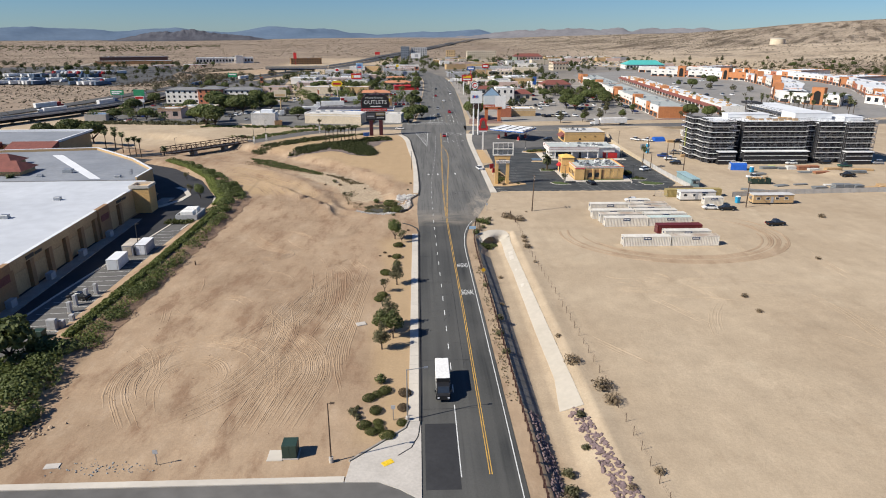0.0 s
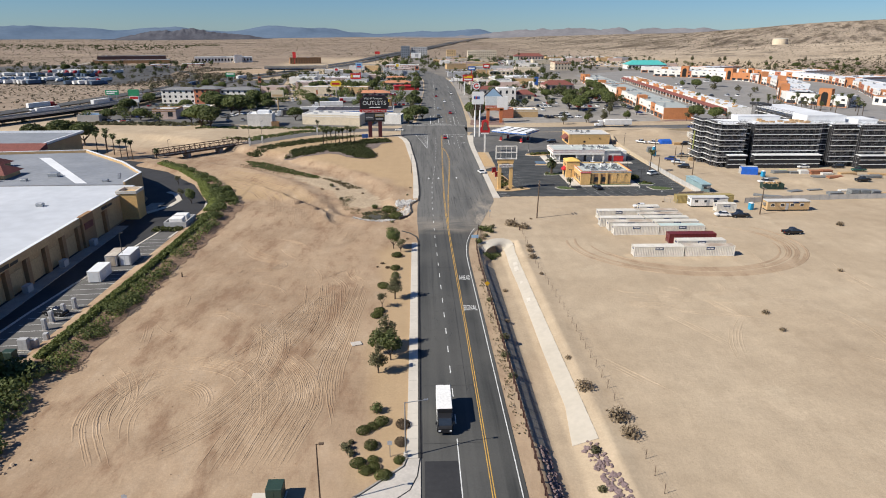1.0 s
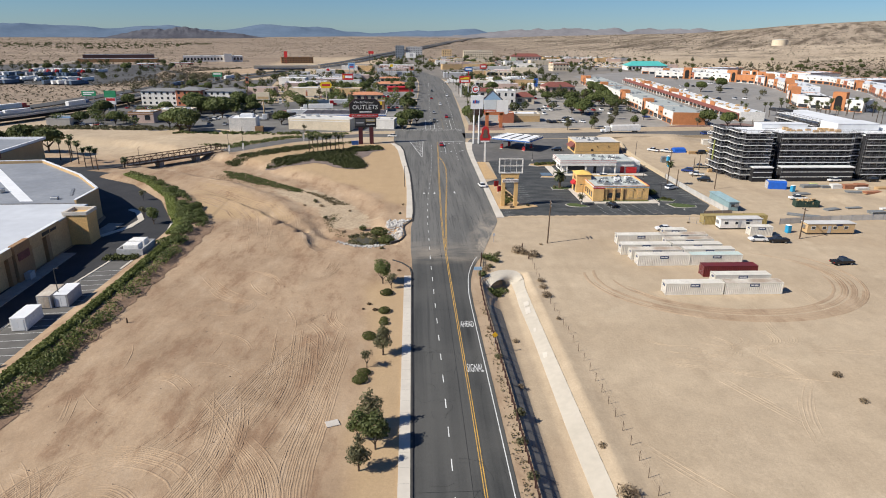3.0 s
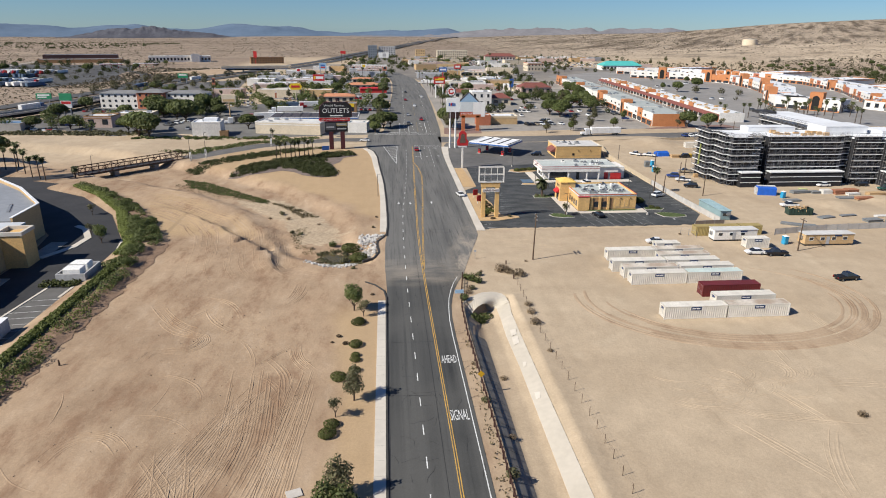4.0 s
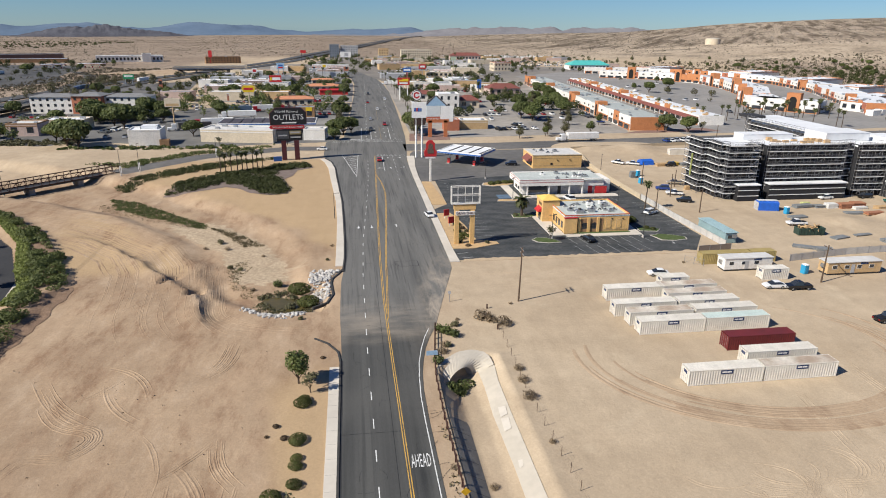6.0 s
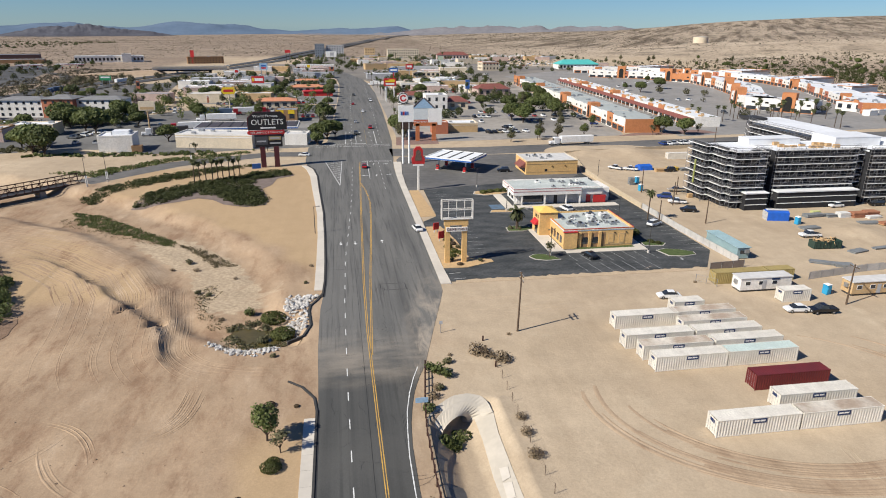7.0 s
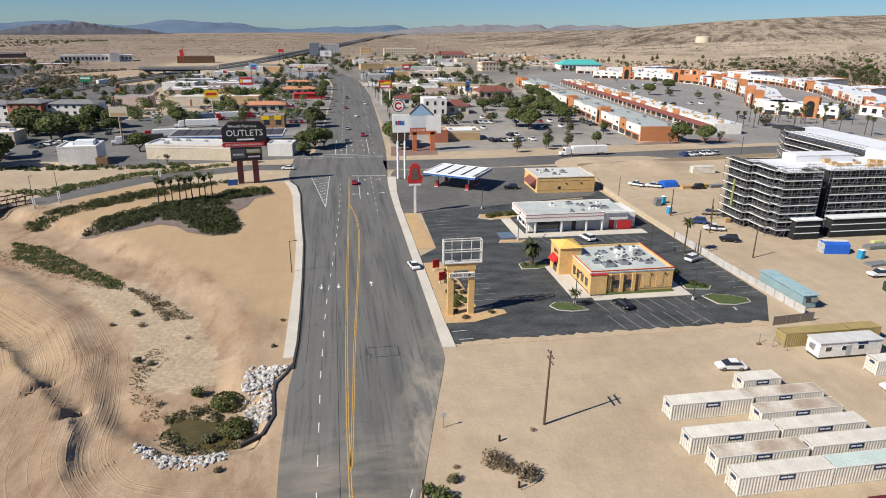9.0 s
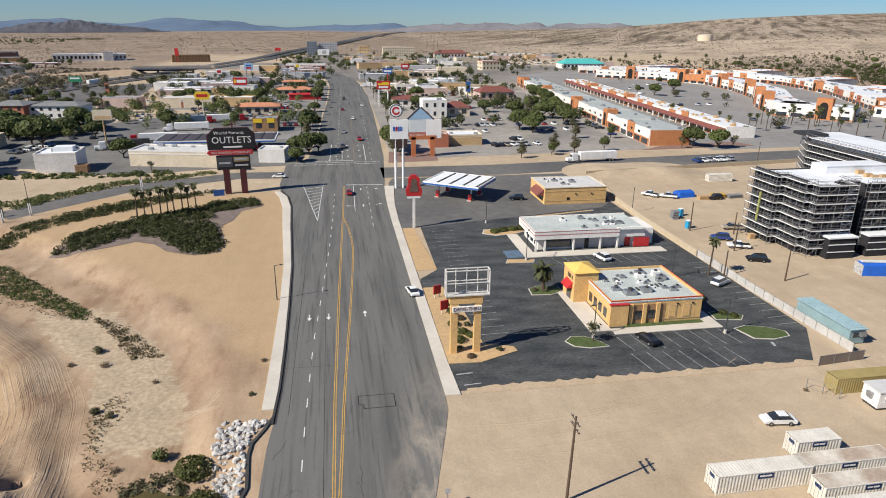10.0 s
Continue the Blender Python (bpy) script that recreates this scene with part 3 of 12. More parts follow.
# ---- roads ----
def main_road_mat():
    """Worn asphalt: wheel tracks along the lanes, patches, and sand dust blown over the flare."""
    m = bpy.data.materials.new("worn_road_asphalt")
    m.use_nodes = True
    n, l = m.node_tree.nodes, m.node_tree.links
    b = n["Principled BSDF"]
    pos = n.new("ShaderNodeNewGeometry").outputs["Position"]

    def nz(scale, vec, detail=5):
        mp = n.new("ShaderNodeMapping")
        mp.inputs["Scale"].default_value = vec
        l.new(pos, mp.inputs[0])
        t = n.new("ShaderNodeTexNoise")
        t.inputs["Scale"].default_value, t.inputs["Detail"].default_value = scale, detail
        l.new(mp.outputs[0], t.inputs["Vector"])
        return t.outputs[0]

    def span(src, a, c, lo=0.0, hi=1.0):
        t = n.new("ShaderNodeMapRange")
        for k, v in zip((1, 2, 3, 4), (a, c, lo, hi)):
            t.inputs[k].default_value = v
        l.new(src, t.inputs[0])
        return t.outputs[0]

    def op(kind, a, c):
        t = n.new("ShaderNodeMath")
        t.operation = kind
        for v, k in ((a, 0), (c, 1)):
            if isinstance(v, float):
                t.inputs[k].default_value = v
            else:
                l.new(v, t.inputs[k])
        return t.outputs[0]

    def blend(f, c1, c2):
        t = n.new("ShaderNodeMix")
        t.data_type = "RGBA"
        l.new(f, t.inputs[0])
        for c, k in ((c1, 6), (c2, 7)):
            if isinstance(c, tuple):
                t.inputs[k].default_value = (*c, 1)
            else:
                l.new(c, t.inputs[k])
        return t.outputs[2]

    col = blend(span(nz(1.0, (0.55, 0.012, 1)), 0.38, 0.62), (0.042, 0.043, 0.042), (0.082, 0.082, 0.077))
    col = blend(span(nz(1.0, (1.7, 0.03, 1), 8), 0.52, 0.68, 0, 0.7), col, (0.030, 0.031, 0.031))
    col = blend(span(nz(0.06, (1, 1, 1)), 0.4, 0.62, 0, 0.6), col, (0.092, 0.090, 0.083))
    sep = n.new("ShaderNodeSeparateXYZ")
    l.new(pos, sep.inputs[0])
    x, y = sep.outputs[0], sep.outputs[1]
    west = op("MULTIPLY", span(x, 0.3, -0.6), span(y, 176.0, 60.0, 0.2, 0.45))
    col = blend(west, col, (0.098, 0.096, 0.090))
    older = op("MULTIPLY", span(y, 176.0, 188.0), 0.68)
    col = blend(older, col, (0.176, 0.171, 0.159))
    smear = op("MULTIPLY", older, span(nz(1.0, (0.42, 0.022, 1), 8), 0.48, 0.66, 0.0, 0.85))
    col = blend(smear, col, (0.072, 0.072, 0.069))
    scuff = op("MULTIPLY", older, span(nz(1.0, (1.9, 0.06, 1), 8), 0.54, 0.70, 0.0, 0.9))
    col = blend(scuff, col, (0.050, 0.050, 0.049))
    flare = op("MULTIPLY", op("MULTIPLY", span(y, 166.0, 182.0), span(y, 224.0, 204.0)), span(x, 2.0, 8.0))
    wisp = n.new("ShaderNodeMapping")
    wisp.inputs["Scale"].default_value, wisp.inputs["Rotation"].default_value = (0.9, 0.28, 1), (0, 0, radians(-22))
    l.new(pos, wisp.inputs[0])
    wn_ = n.new("ShaderNodeTexNoise")
    wn_.inputs["Scale"].default_value, wn_.inputs["Detail"].default_value, wn_.inputs["Roughness"].default_value, wn_.inputs["Distortion"].default_value = 0.5, 14, 0.66, 0.8
    l.new(wisp.outputs[0], wn_.inputs["Vector"])
    rim = span(op("SUBTRACT", x, op("MULTIPLY", op("SUBTRACT", y, 178.0), 0.235)), 1.5, 7.2)
    dust = op("MULTIPLY", op("MULTIPLY", flare, rim), span(wn_.outputs[0], 0.40, 0.64, 0.05, 1.0))
    band = op("MULTIPLY", op("MULTIPLY", span(y, 172.0, 178.0), span(y, 194.0, 184.0)), span(nz(0.3, (0.4, 1, 1)), 0.35, 0.65, 0.0, 0.55))
    col = blend(op("MULTIPLY", op("MAXIMUM", dust, band), 0.85), col, (0.37, 0.315, 0.25))
    g = n.new("ShaderNodeHueSaturation")
    l.new(col, g.inputs["Color"]), l.new(span(nz(9.0, (1, 1, 1)), 0.3, 0.7, 0.86, 1.14), g.inputs["Value"])
    l.new(g.outputs[0], b.inputs["Base Color"])
    b.inputs["Roughness"].default_value, b.inputs["Specular IOR Level"].default_value = 0.88, 0.3
    return m


ROAD = main_road_mat()


def ribbon(name, rows, z, mat, thick=0.0):
    """A strip along y: rows of y, left x, right x."""
    bm = bmesh.new()
    pairs = [(bm.verts.new((a, y, z)), bm.verts.new((c, y, z))) for y, a, c in rows]
    for (a, c), (d, e) in zip(pairs, pairs[1:]):
        bm.faces.new((a, c, e, d))
    if thick:
        low = [(bm.verts.new((a, y, z - thick)), bm.verts.new((c, y, z - thick))) for y, a, c in rows]
        for i in range(len(rows) - 1):
            bm.faces.new((pairs[i][0], pairs[i + 1][0], low[i + 1][0], low[i][0]))
            bm.faces.new((pairs[i][1], low[i][1], low[i + 1][1], pairs[i + 1][1]))
        bm.faces.new((pairs[0][0], low[0][0], low[0][1], pairs[0][1]))
        bm.faces.new((pairs[-1][0], pairs[-1][1], low[-1][1], low[-1][0]))
    return mesh_of(name, bm, mat)


def path_strip(name, pts, width, z, mat, thick=0.0, off=0.0):
    """A strip of a width along a polyline, set off to its right."""
    bm = bmesh.new()
    hi, lo = [], []
    for i, p in enumerate(pts):
        p0, p1 = Vector(pts[max(i - 1, 0)]), Vector(pts[min(i + 1, len(pts) - 1)])
        d = (p1 - p0).normalized()
        nrm = Vector((d.y, -d.x))
        for v, s in ((hi, 0.0), (lo, thick)):
            v.append([bm.verts.new((*(Vector(p) + nrm * (off + k * width / 2)), z - s)) for k in (-1, 1)])
    for i in range(len(pts) - 1):
        bm.faces.new((hi[i][0], hi[i][1], hi[i + 1][1], hi[i + 1][0]))
        if thick:
            bm.faces.new((hi[i][0], hi[i + 1][0], lo[i + 1][0], lo[i][0]))
            bm.faces.new((hi[i][1], lo[i][1], lo[i + 1][1], hi[i + 1][1]))
    if thick:
        bm.faces.new((hi[0][0], lo[0][0], lo[0][1], hi[0][1]))
        bm.faces.new((hi[-1][0], hi[-1][1], lo[-1][1], lo[-1][0]))
    return mesh_of(name, bm, mat)


def structure(name, me, label, category):
    return tagged(new(name, me), label, category, kind="structure")


Z = 0.05
MAIN = [(20, -8, 4.9), (60, -8, 4.75), (82, -8, 4.6), (120, -8, 4.35), (150, -8, 4.1), (158, -8, 4.2), (163, -8, 4.6), (167, -8, 5.2), (171, -8, 6.0), (175, -8.1, 7.2), (178.5, -8.2, 8.6), (185, -8.4, 10.2),
        (192, -8.4, 12.0), (197, -8.4, 13.3), (203, -8.3, 14.9), (208, -7.9, 16.1), (212, -7.7, 16.3), (217, -7.55, 16.3), (229, -7.6, 16.3), (247, -7.95, 16.3), (269, -8.6, 16.3), (299, -10.5, 16.3), (318, -11.5, 16.5), (330, -13.2, 16.8), (338, -15.9, 17.3), (346, -17, 18)]
structure("road_main", ribbon("road_main", MAIN, Z, ROAD), "worn grey asphalt main road with lane markings", "road")
structure("road_main_north", ribbon("road_main_north", [(346, -17, 18), (376, -17, 20), (390, -9, 21), (450, -6, 23), (520, -4.5, 25), (620, -1.5, 27), (700, -1, 26), (760, -3, 23), (820, -11, 14), (880, -20, 4),
                                  (940, -34, -12), (1000, -52, -30)], Z, ROAD), "worn asphalt road running on through the town", "road")
CROSS_R = [(18, 361), (60, 361), (90, 364), (140, 369.5), (200, 375), (330, 386), (520, 400)]
structure("road_cross_east", path_strip("road_cross_east", CROSS_R, 17, Z, ASPHALT_OLD), "grey asphalt cross road with sandy edges", "road")
CROSS_L = [(-17, 361), (-32, 362), (-50, 354), (-66, 346), (-80, 330), (-90, 318)]
structure("road_cross_west", path_strip("road_cross_west", CROSS_L, 10, Z, ASPHALT_OLD), "curving asphalt road to the bridge", "road")
structure("road_side", boxm("road_side", ASPHALT_OLD, (-130, 50, 0, -8, 66.5, Z)), "grey asphalt side street", "road")

# kerbs and pavements on the west side
KERB_DARK = M("black_kerb_face", (0.040, 0.038, 0.036), (0.058, 0.055, 0.052), 0.8, 0.8)
structure("kerb_west", ribbon("kerb_west", [(79, -8.3, -8), (168, -8.3, -8)], 0.19, KERB_DARK, 0.25), "kerb with a dark face", "kerb")
structure("kerb_north_west", ribbon("kerb_north_west", [(208, -8.25, -7.9), (217, -7.9, -7.55), (229, -7.95, -7.6), (247, -8.3, -7.95), (269, -8.95, -8.6), (299, -10.85, -10.5), (318, -11.85, -11.5), (330, -13.55, -13.2), (338, -16.3, -15.9)], 0.19, KERB_DARK, 0.25),
          "dark-faced concrete kerb along the widened road", "kerb")
structure("pavement_west", ribbon("pavement_west", [(79, -9.8, -8.304), (166, -9.8, -8.304)], 0.17, CONCRETE_WHITE, 0.2), "pale concrete pavement", "pavement")
structure("pavement_north_west", ribbon("pavement_north_west", [(211.6, -9.75, -8.12), (217, -9.75, -7.904), (229, -9.75, -7.954), (247, -9.9, -8.304), (269, -10.6, -8.954), (299, -12.9, -10.854), (318, -14.2, -11.854), (330, -16.0, -13.554), (337, -18.0, -16.2)], 0.17, CONCRETE_WHITE, 0.2),
          "pale concrete pavement beside the sandy lot", "pavement")
joints = bmesh.new()
for k in range(29):
    box(joints, -9.7, 80 + 3 * k, 0.166, -8.354, 80.04 + 3 * k, 0.174)
structure("pavement_joints", mesh_of("pavement_joints", joints, CONCRETE_OLD), "scored joints across the pavement", "pavement")
structure("pavement_east", ribbon("pavement_east", [(211.5, 16.35, 18.6), (222, 16.35, 18.3), (247, 16.35, 18.3), (262, 16.35, 18.3), (300, 16.35, 18.3), (318, 16.55, 18.8), (340, 17.4, 20.6)], 0.17, CONCRETE_WHITE, 0.2), "pale concrete pavement past the restaurants", "pavement")
structure("kerb_side", boxm("kerb_side", CONCRETE_WHITE, (-130, 66.5, -0.1, -17.5, 67.0, 0.19), (-130, 67.004, -0.1, -17.5, 67.6, 0.16)), "pale concrete kerb and strip along the side street", "kerb")
ramp = bmesh.new()
prism(ramp, [(-17.4, 66.5), (-13.2, 66.4), (-10.6, 65.0), (-8.0, 63.0), (-8.0, 78.9), (-9.7, 78.9), (-9.9, 77.4), (-17.0, 70.4)], -0.1, 0.16)
structure("pavement_corner", mesh_of("pavement_corner", ramp, CONCRETE), "concrete street corner with a kerb ramp", "pavement")
structure("corner_kerb_line", path_strip("corner_kerb_line", [(-17.2, 70.5), (-10.2, 77.4), (-9.8, 79.0)], 0.25, 0.30, CONCRETE_OLD, 0.3), "low dark kerb behind the corner ramp", "kerb")
structure("corner_gutter", path_strip("corner_gutter", [(-8.05, 79), (-8.4, 75.5), (-9.3, 73.0), (-11.0, 71.4)], 0.14, 0.185, TAR, 0.05), "dark gutter edge on the ramp", "kerb")
dome = bmesh.new()
box(dome, -0.75, -0.45, 0, 0.75, 0.45, 0.03)
for i in range(7):
    for j in range(4):
        tube(dome, (-0.6 + 0.2 * i, -0.3 + 0.2 * j, 0.03), (-0.6 + 0.2 * i, -0.3 + 0.2 * j, 0.05), 0.05, 0.03, 6)
solid("tactile_paving", dome, YELLOW, "yellow bumpy tactile plate on the kerb ramp", "tactile paving", at=pose(-12.3, 70.0, 0.161, 0, 0, 35))


# ---- markings ----
def mark(name, quads, mat, label):
    """Flat painted shapes: rows of x, y at the start, x, y at the end, width."""
    bm = bmesh.new()
    for x0, y0, x1, y1, w in quads:
        d = Vector((x1 - x0, y1 - y0)).normalized()
        nrm = Vector((-d.y, d.x)) * (w / 2)
        vs = [bm.verts.new((p[0] + s * nrm.x, p[1] + s * nrm.y, Z + 0.012)) for p, s in (((x0, y0), 1), ((x0, y0), -1), ((x1, y1), -1), ((x1, y1), 1))]
        bm.faces.new(vs)
    return tagged(new(name, mesh_of(name, bm, mat)), label, "road marking", kind="structure")


def chain(pts, w, dx=0.0):
    return [(a[0] + dx, a[1], b[0] + dx, b[1], w) for a, b in zip(pts, pts[1:])]


LINE_A = [(0.6, 67.4), (0.55, 116), (0.2, 165), (0.1, 192), (0.4, 214), (0.8, 228), (1.45, 252), (2.4, 283), (3.2, 308), (4.2, 342)]
LINE_B = [(0.35, 183), (0.8, 192.5), (1.2, 201), (1.6, 211), (2.3, 224), (3.3, 241), (4.5, 263.5), (5.05, 278.5), (4.9, 287), (4.4, 295), (3.3, 305)]
mark("yellow_line", chain(LINE_A, 0.13, -0.15) + chain(LINE_A, 0.13, 0.15), PAINT_YELLOW, "double yellow centre line")
mark("yellow_turn_line", chain(LINE_B, 0.12, -0.12) + chain(LINE_B, 0.12, 0.14), PAINT_YELLOW, "yellow line round the turning lane")
mark("edge_line", chain([(4.05, 60), (4.0, 82), (3.8, 116), (3.55, 150), (3.6, 156), (3.95, 161.7), (4.4, 166.2), (5.2, 170.6), (6.2, 174.6), (7.3, 178)], 0.14), PAINT_WHITE, "white edge line")


def lane_x(y):
    return float(np.interp(y, [60, 90, 117, 140, 174, 205, 224, 232, 253, 283, 300, 345], [-3.1, -3.05, -3.2, -3.4, -3.75, -3.7, -3.3, -3.05, -1.9, -0.4, 0.2, 1.4]))


mark("lane_dashes", [(lane_x(y), y, lane_x(y + 2.3), y + 2.3, 0.14) for y in np.arange(86.4, 335, 6.95)], PAINT_WHITE, "white dashed lane line")
mark("lane_line", [(-3.1, 67, -3.1, 83, 0.14)], PAINT_WHITE, "solid white lane line")
mark("turn_lane_line", [(6.75, 311, 7.2, 342, 0.16), (5.0, 343.4, 17.0, 342.4, 0.5)], PAINT_WHITE, "white turn lane and stop lines")
mark("turn_lane_dashes", [(11.0 + 0.012 * (y - 290), y, 11.0 + 0.012 * (y - 287), y + 2.6, 0.14) for y in np.arange(296, 340, 7)], PAINT_WHITE, "white dashed turn lane line")
mark("hatched_island", [(-3.8, 303, -9.2, 344, 0.18), (-3.8, 303, -2.7, 344, 0.18)] + [(-3.8 - 0.132 * (y - 303), y, -3.8 + 0.027 * (y + 3 - 303), y + 3, 0.22) for y in np.arange(310, 343, 3.6)],
     PAINT_WHITE, "white hatched traffic island")
mark("crosswalk_lines", [(-14, 377, 19, 377.5, 0.3), (-14, 380.5, 19, 381, 0.3)], PAINT_WHITE, "white crosswalk lines")
mark("north_dashes", [(9 + 0.02 * (y - 400) + k, y, 9.1 + 0.02 * (y - 400) + k, y + 3, 0.2) for y in np.arange(385, 700, 12) for k in (-6.5, 7.0)], PAINT_WHITE, "white dashed lines through the town")
mark("north_centre", [(9, 384, 9.7, 425, 0.2), (10.2, 450, 11.8, 530, 0.16)], M("worn_yellow_paint", (0.30, 0.22, 0.10), (0.16, 0.13, 0.09), 0.6, 0.8), "worn yellow centre line through the town")
mark("north_turn_lines", [(4.2, 384, 4.9, 420, 0.22), (13.5, 384, 14.1, 420, 0.22), (-0.6, 384, 0.2, 420, 0.22), (-11.0, 383.6, 8.6, 384.2, 0.5)] + [(x, y, x + 0.05, y + 1.6, 0.5) for y in (392, 404, 416) for x in (2.0, 6.8, 11.6)], PAINT_WHITE, "white turn lane lines and arrows through the town")
mark("tar_patch", [(3.7, 213.3, 8.9, 213.3, 0.13), (8.9, 213.3, 8.9, 210.0, 0.13), (8.9, 210.0, 4.4, 210.0, 0.13), (4.4, 210.0, 4.4, 211.0, 0.13), (4.4, 211.0, 3.7, 211.0, 0.13), (3.7, 211.0, 3.7, 213.3, 0.13)], TAR, "tar-sealed outline of a road patch")
seams = random.Random(5)
cracks = []
for k in range(150):
    x, y = seams.uniform(-7.4, 15 if k % 3 else 3), seams.uniform(90, 320)
    if y < 205:
        x = min(x, 3.5)
    a = seams.choice((0.0, 1.5708)) + seams.uniform(-0.25, 0.25)
    for s in range(seams.randint(3, 7)):
        ln = seams.uniform(0.3, 0.9)
        x1, y1 = x + ln * math.cos(a), y + ln * math.sin(a)
        if not -7.8 < x1 < 16:
            break
        cracks.append((x, y, x1, y1, 0.035))
        x, y, a = x1, y1, a + seams.uniform(-0.5, 0.5)
for y in (82.0, 96.5, 131.0, 148.0, 223.0):
    cracks.append((-7.9, y, 0.0, y + seams.uniform(-0.6, 0.6), 0.07))
cracks.append((-0.9, 95, -1.3, 330, 0.05))
cracks.append((-6.0, 210, -5.6, 300, 0.05))
mark("road_cracks", cracks, TAR, "tar-sealed cracks in the asphalt")
patch = bmesh.new()
box(patch, -7.5, 64.8, Z, -3.2, 78.4, Z + 0.006)
structure("road_patch", mesh_of("road_patch", patch, ASPHALT_NEW), "newer dark asphalt patch", "road")


def arrow(x, y, turn, label):
    bm = bmesh.new()
    pts = [(-0.12, -1.3), (0.12, -1.3), (0.12, 0.2), (0.45, 0.2), (0, 1.3), (-0.45, 0.2), (-0.12, 0.2)]
    prism(bm, pts, 0, 0.006)
    return tagged(solid("lane_arrow", bm, PAINT_WHITE, label, "road marking", "lane arrows", at=pose(x, y, Z + 0.01, 0, 0, turn)), kind="structure")


for x, y, turn in ((-4.1, 241, 180), (-0.6, 241, 180), (6.1, 241.5, 0), (5.4, 317, 80), (9.4, 317, 0), (14.0, 318, -60), (9.4, 337, 0), (14, 337, -60)):
    arrow(x, y, turn, "white lane arrow painted on the road")
arrow(-31.0, 63.6, 90, "white lane arrow painted on the side street")
for body, y, wide in (("AHEAD", 141.4, 2.5), ("SIGNAL", 125.3, 2.65)):
    me = text_mesh(body, 1.25, PAINT_WHITE, stretch=2.95)
    me.transform(Matrix.Rotation(radians(-90), 4, "X"))
    w = max(v.co.x for v in me.vertices) - min(v.co.x for v in me.vertices)
    me.transform(Matrix.Diagonal((wide / w, 1, 0.3, 1)))
    tagged(solid("road_lettering", me, None, "white road lettering " + body, "road marking", at=pose(2.05, y, Z + 0.02)), kind="structure")

# Dark strips paint the kerb's cast shade onto the gutter.
structure("kerb_shade_west", ribbon("kerb_shade_west", [(79, -7.99, -7.7), (168, -7.99, -7.7)], Z + 0.008, ASPHALT_NEW), "dark strip along the kerb, painting its shade on the gutter", "kerb")
structure("kerb_shade_north_west", ribbon("kerb_shade_north_west", [(208, -7.89, -7.5), (217, -7.54, -7.2), (229, -7.59, -7.25), (247, -7.94, -7.6), (269, -8.59, -8.25), (299, -10.49, -10.15), (318, -11.49, -11.15), (330, -13.19, -12.8), (338, -15.89, -15.5)], Z + 0.008, ASPHALT_NEW), "dark strip along the kerb, painting its shade on the gutter", "kerb")

GOLD = M("golden_decomposed_granite", (0.50, 0.335, 0.168), (0.44, 0.300, 0.160), 0.15, 0.95, bump=0.03, bscale=2.0, fine=0.12)
structure("kerb_return", path_strip("kerb_return", [(-8.15, 167.8), (-8.6, 171.2), (-10.4, 174.4), (-12.6, 176.4)], 0.3, 0.2, KERB_DARK, 0.35), "curved dark kerb at the dirt track", "kerb")
structure("wash_kerb", path_strip("wash_kerb", [(-8.05, 209.6), (-9.0, 206.8), (-10.3, 204.0), (-10.45, 201.5), (-9.9, 195.5), (-11.0, 191.4), (-13.6, 189.4)], 0.4, 0.22, KERB_DARK, 0.6), "dark concrete kerb round the culvert mouth", "kerb")


# ---- plants ----
def foliage(name, lobes, n, size, mat, seed, shell=0.55):
    """A crown of many small tilted leaf clumps, spread over lobes (centre and radii), thicker towards their skins."""
    g = np.random.default_rng(seed)
    lobes = np.array(lobes, float)
    vol = lobes[:, 3] * lobes[:, 4] * lobes[:, 5]
    pick = g.choice(len(lobes), n, p=vol / vol.sum())
    d = g.normal(size=(n, 3))
    d /= np.linalg.norm(d, axis=1)[:, None]
    rad = shell + (1 - shell) * g.random(n) ** 0.7
    c = lobes[pick, :3] + d * rad[:, None] * lobes[pick, 3:]
    out = d + 0.5 * g.normal(size=(n, 3)) + np.array([0, 0, 0.3])
    out /= np.linalg.norm(out, axis=1)[:, None]
    u = np.cross(out, g.normal(size=(n, 3)))
    u /= np.linalg.norm(u, axis=1)[:, None]
    w = np.cross(out, u)
    s = size * (0.55 + 0.9 * g.random(n))[:, None]
    v = np.stack([c - u * s - w * s * 0.3, c + w * s * 0.7, c + u * s + w * s * 0.2, c - w * s * 0.75], 1).reshape(-1, 3)
    f = np.arange(n * 4).reshape(n, 4)
    return quick(name, v.tolist(), f.tolist(), mat)


PLANTS = {}
PLANT_LABELS = {
    "street_tree": ("bushy green street tree with a short trunk", "tree"), "pale_tree": ("thin grey-green desert tree", "tree"), "pine_tree": ("dark green pine tree with an uneven crown", "tree"),
    "wide_tree": ("broad green shade tree", "tree"), "fan_palm": ("tall fan palm with a shaggy skirt", "palm"), "date_palm": ("stout palm with a round head of fronds", "palm"),
    "round_shrub": ("clipped round olive-green shrub", "shrub"), "brown_shrub": ("dry brown rounded shrub", "shrub"), "loose_shrub": ("loose olive desert shrub", "shrub"),
    "dry_bush": ("dry twiggy desert bush", "bush"), "light_shrub": ("light green feathery shrub", "shrub")}


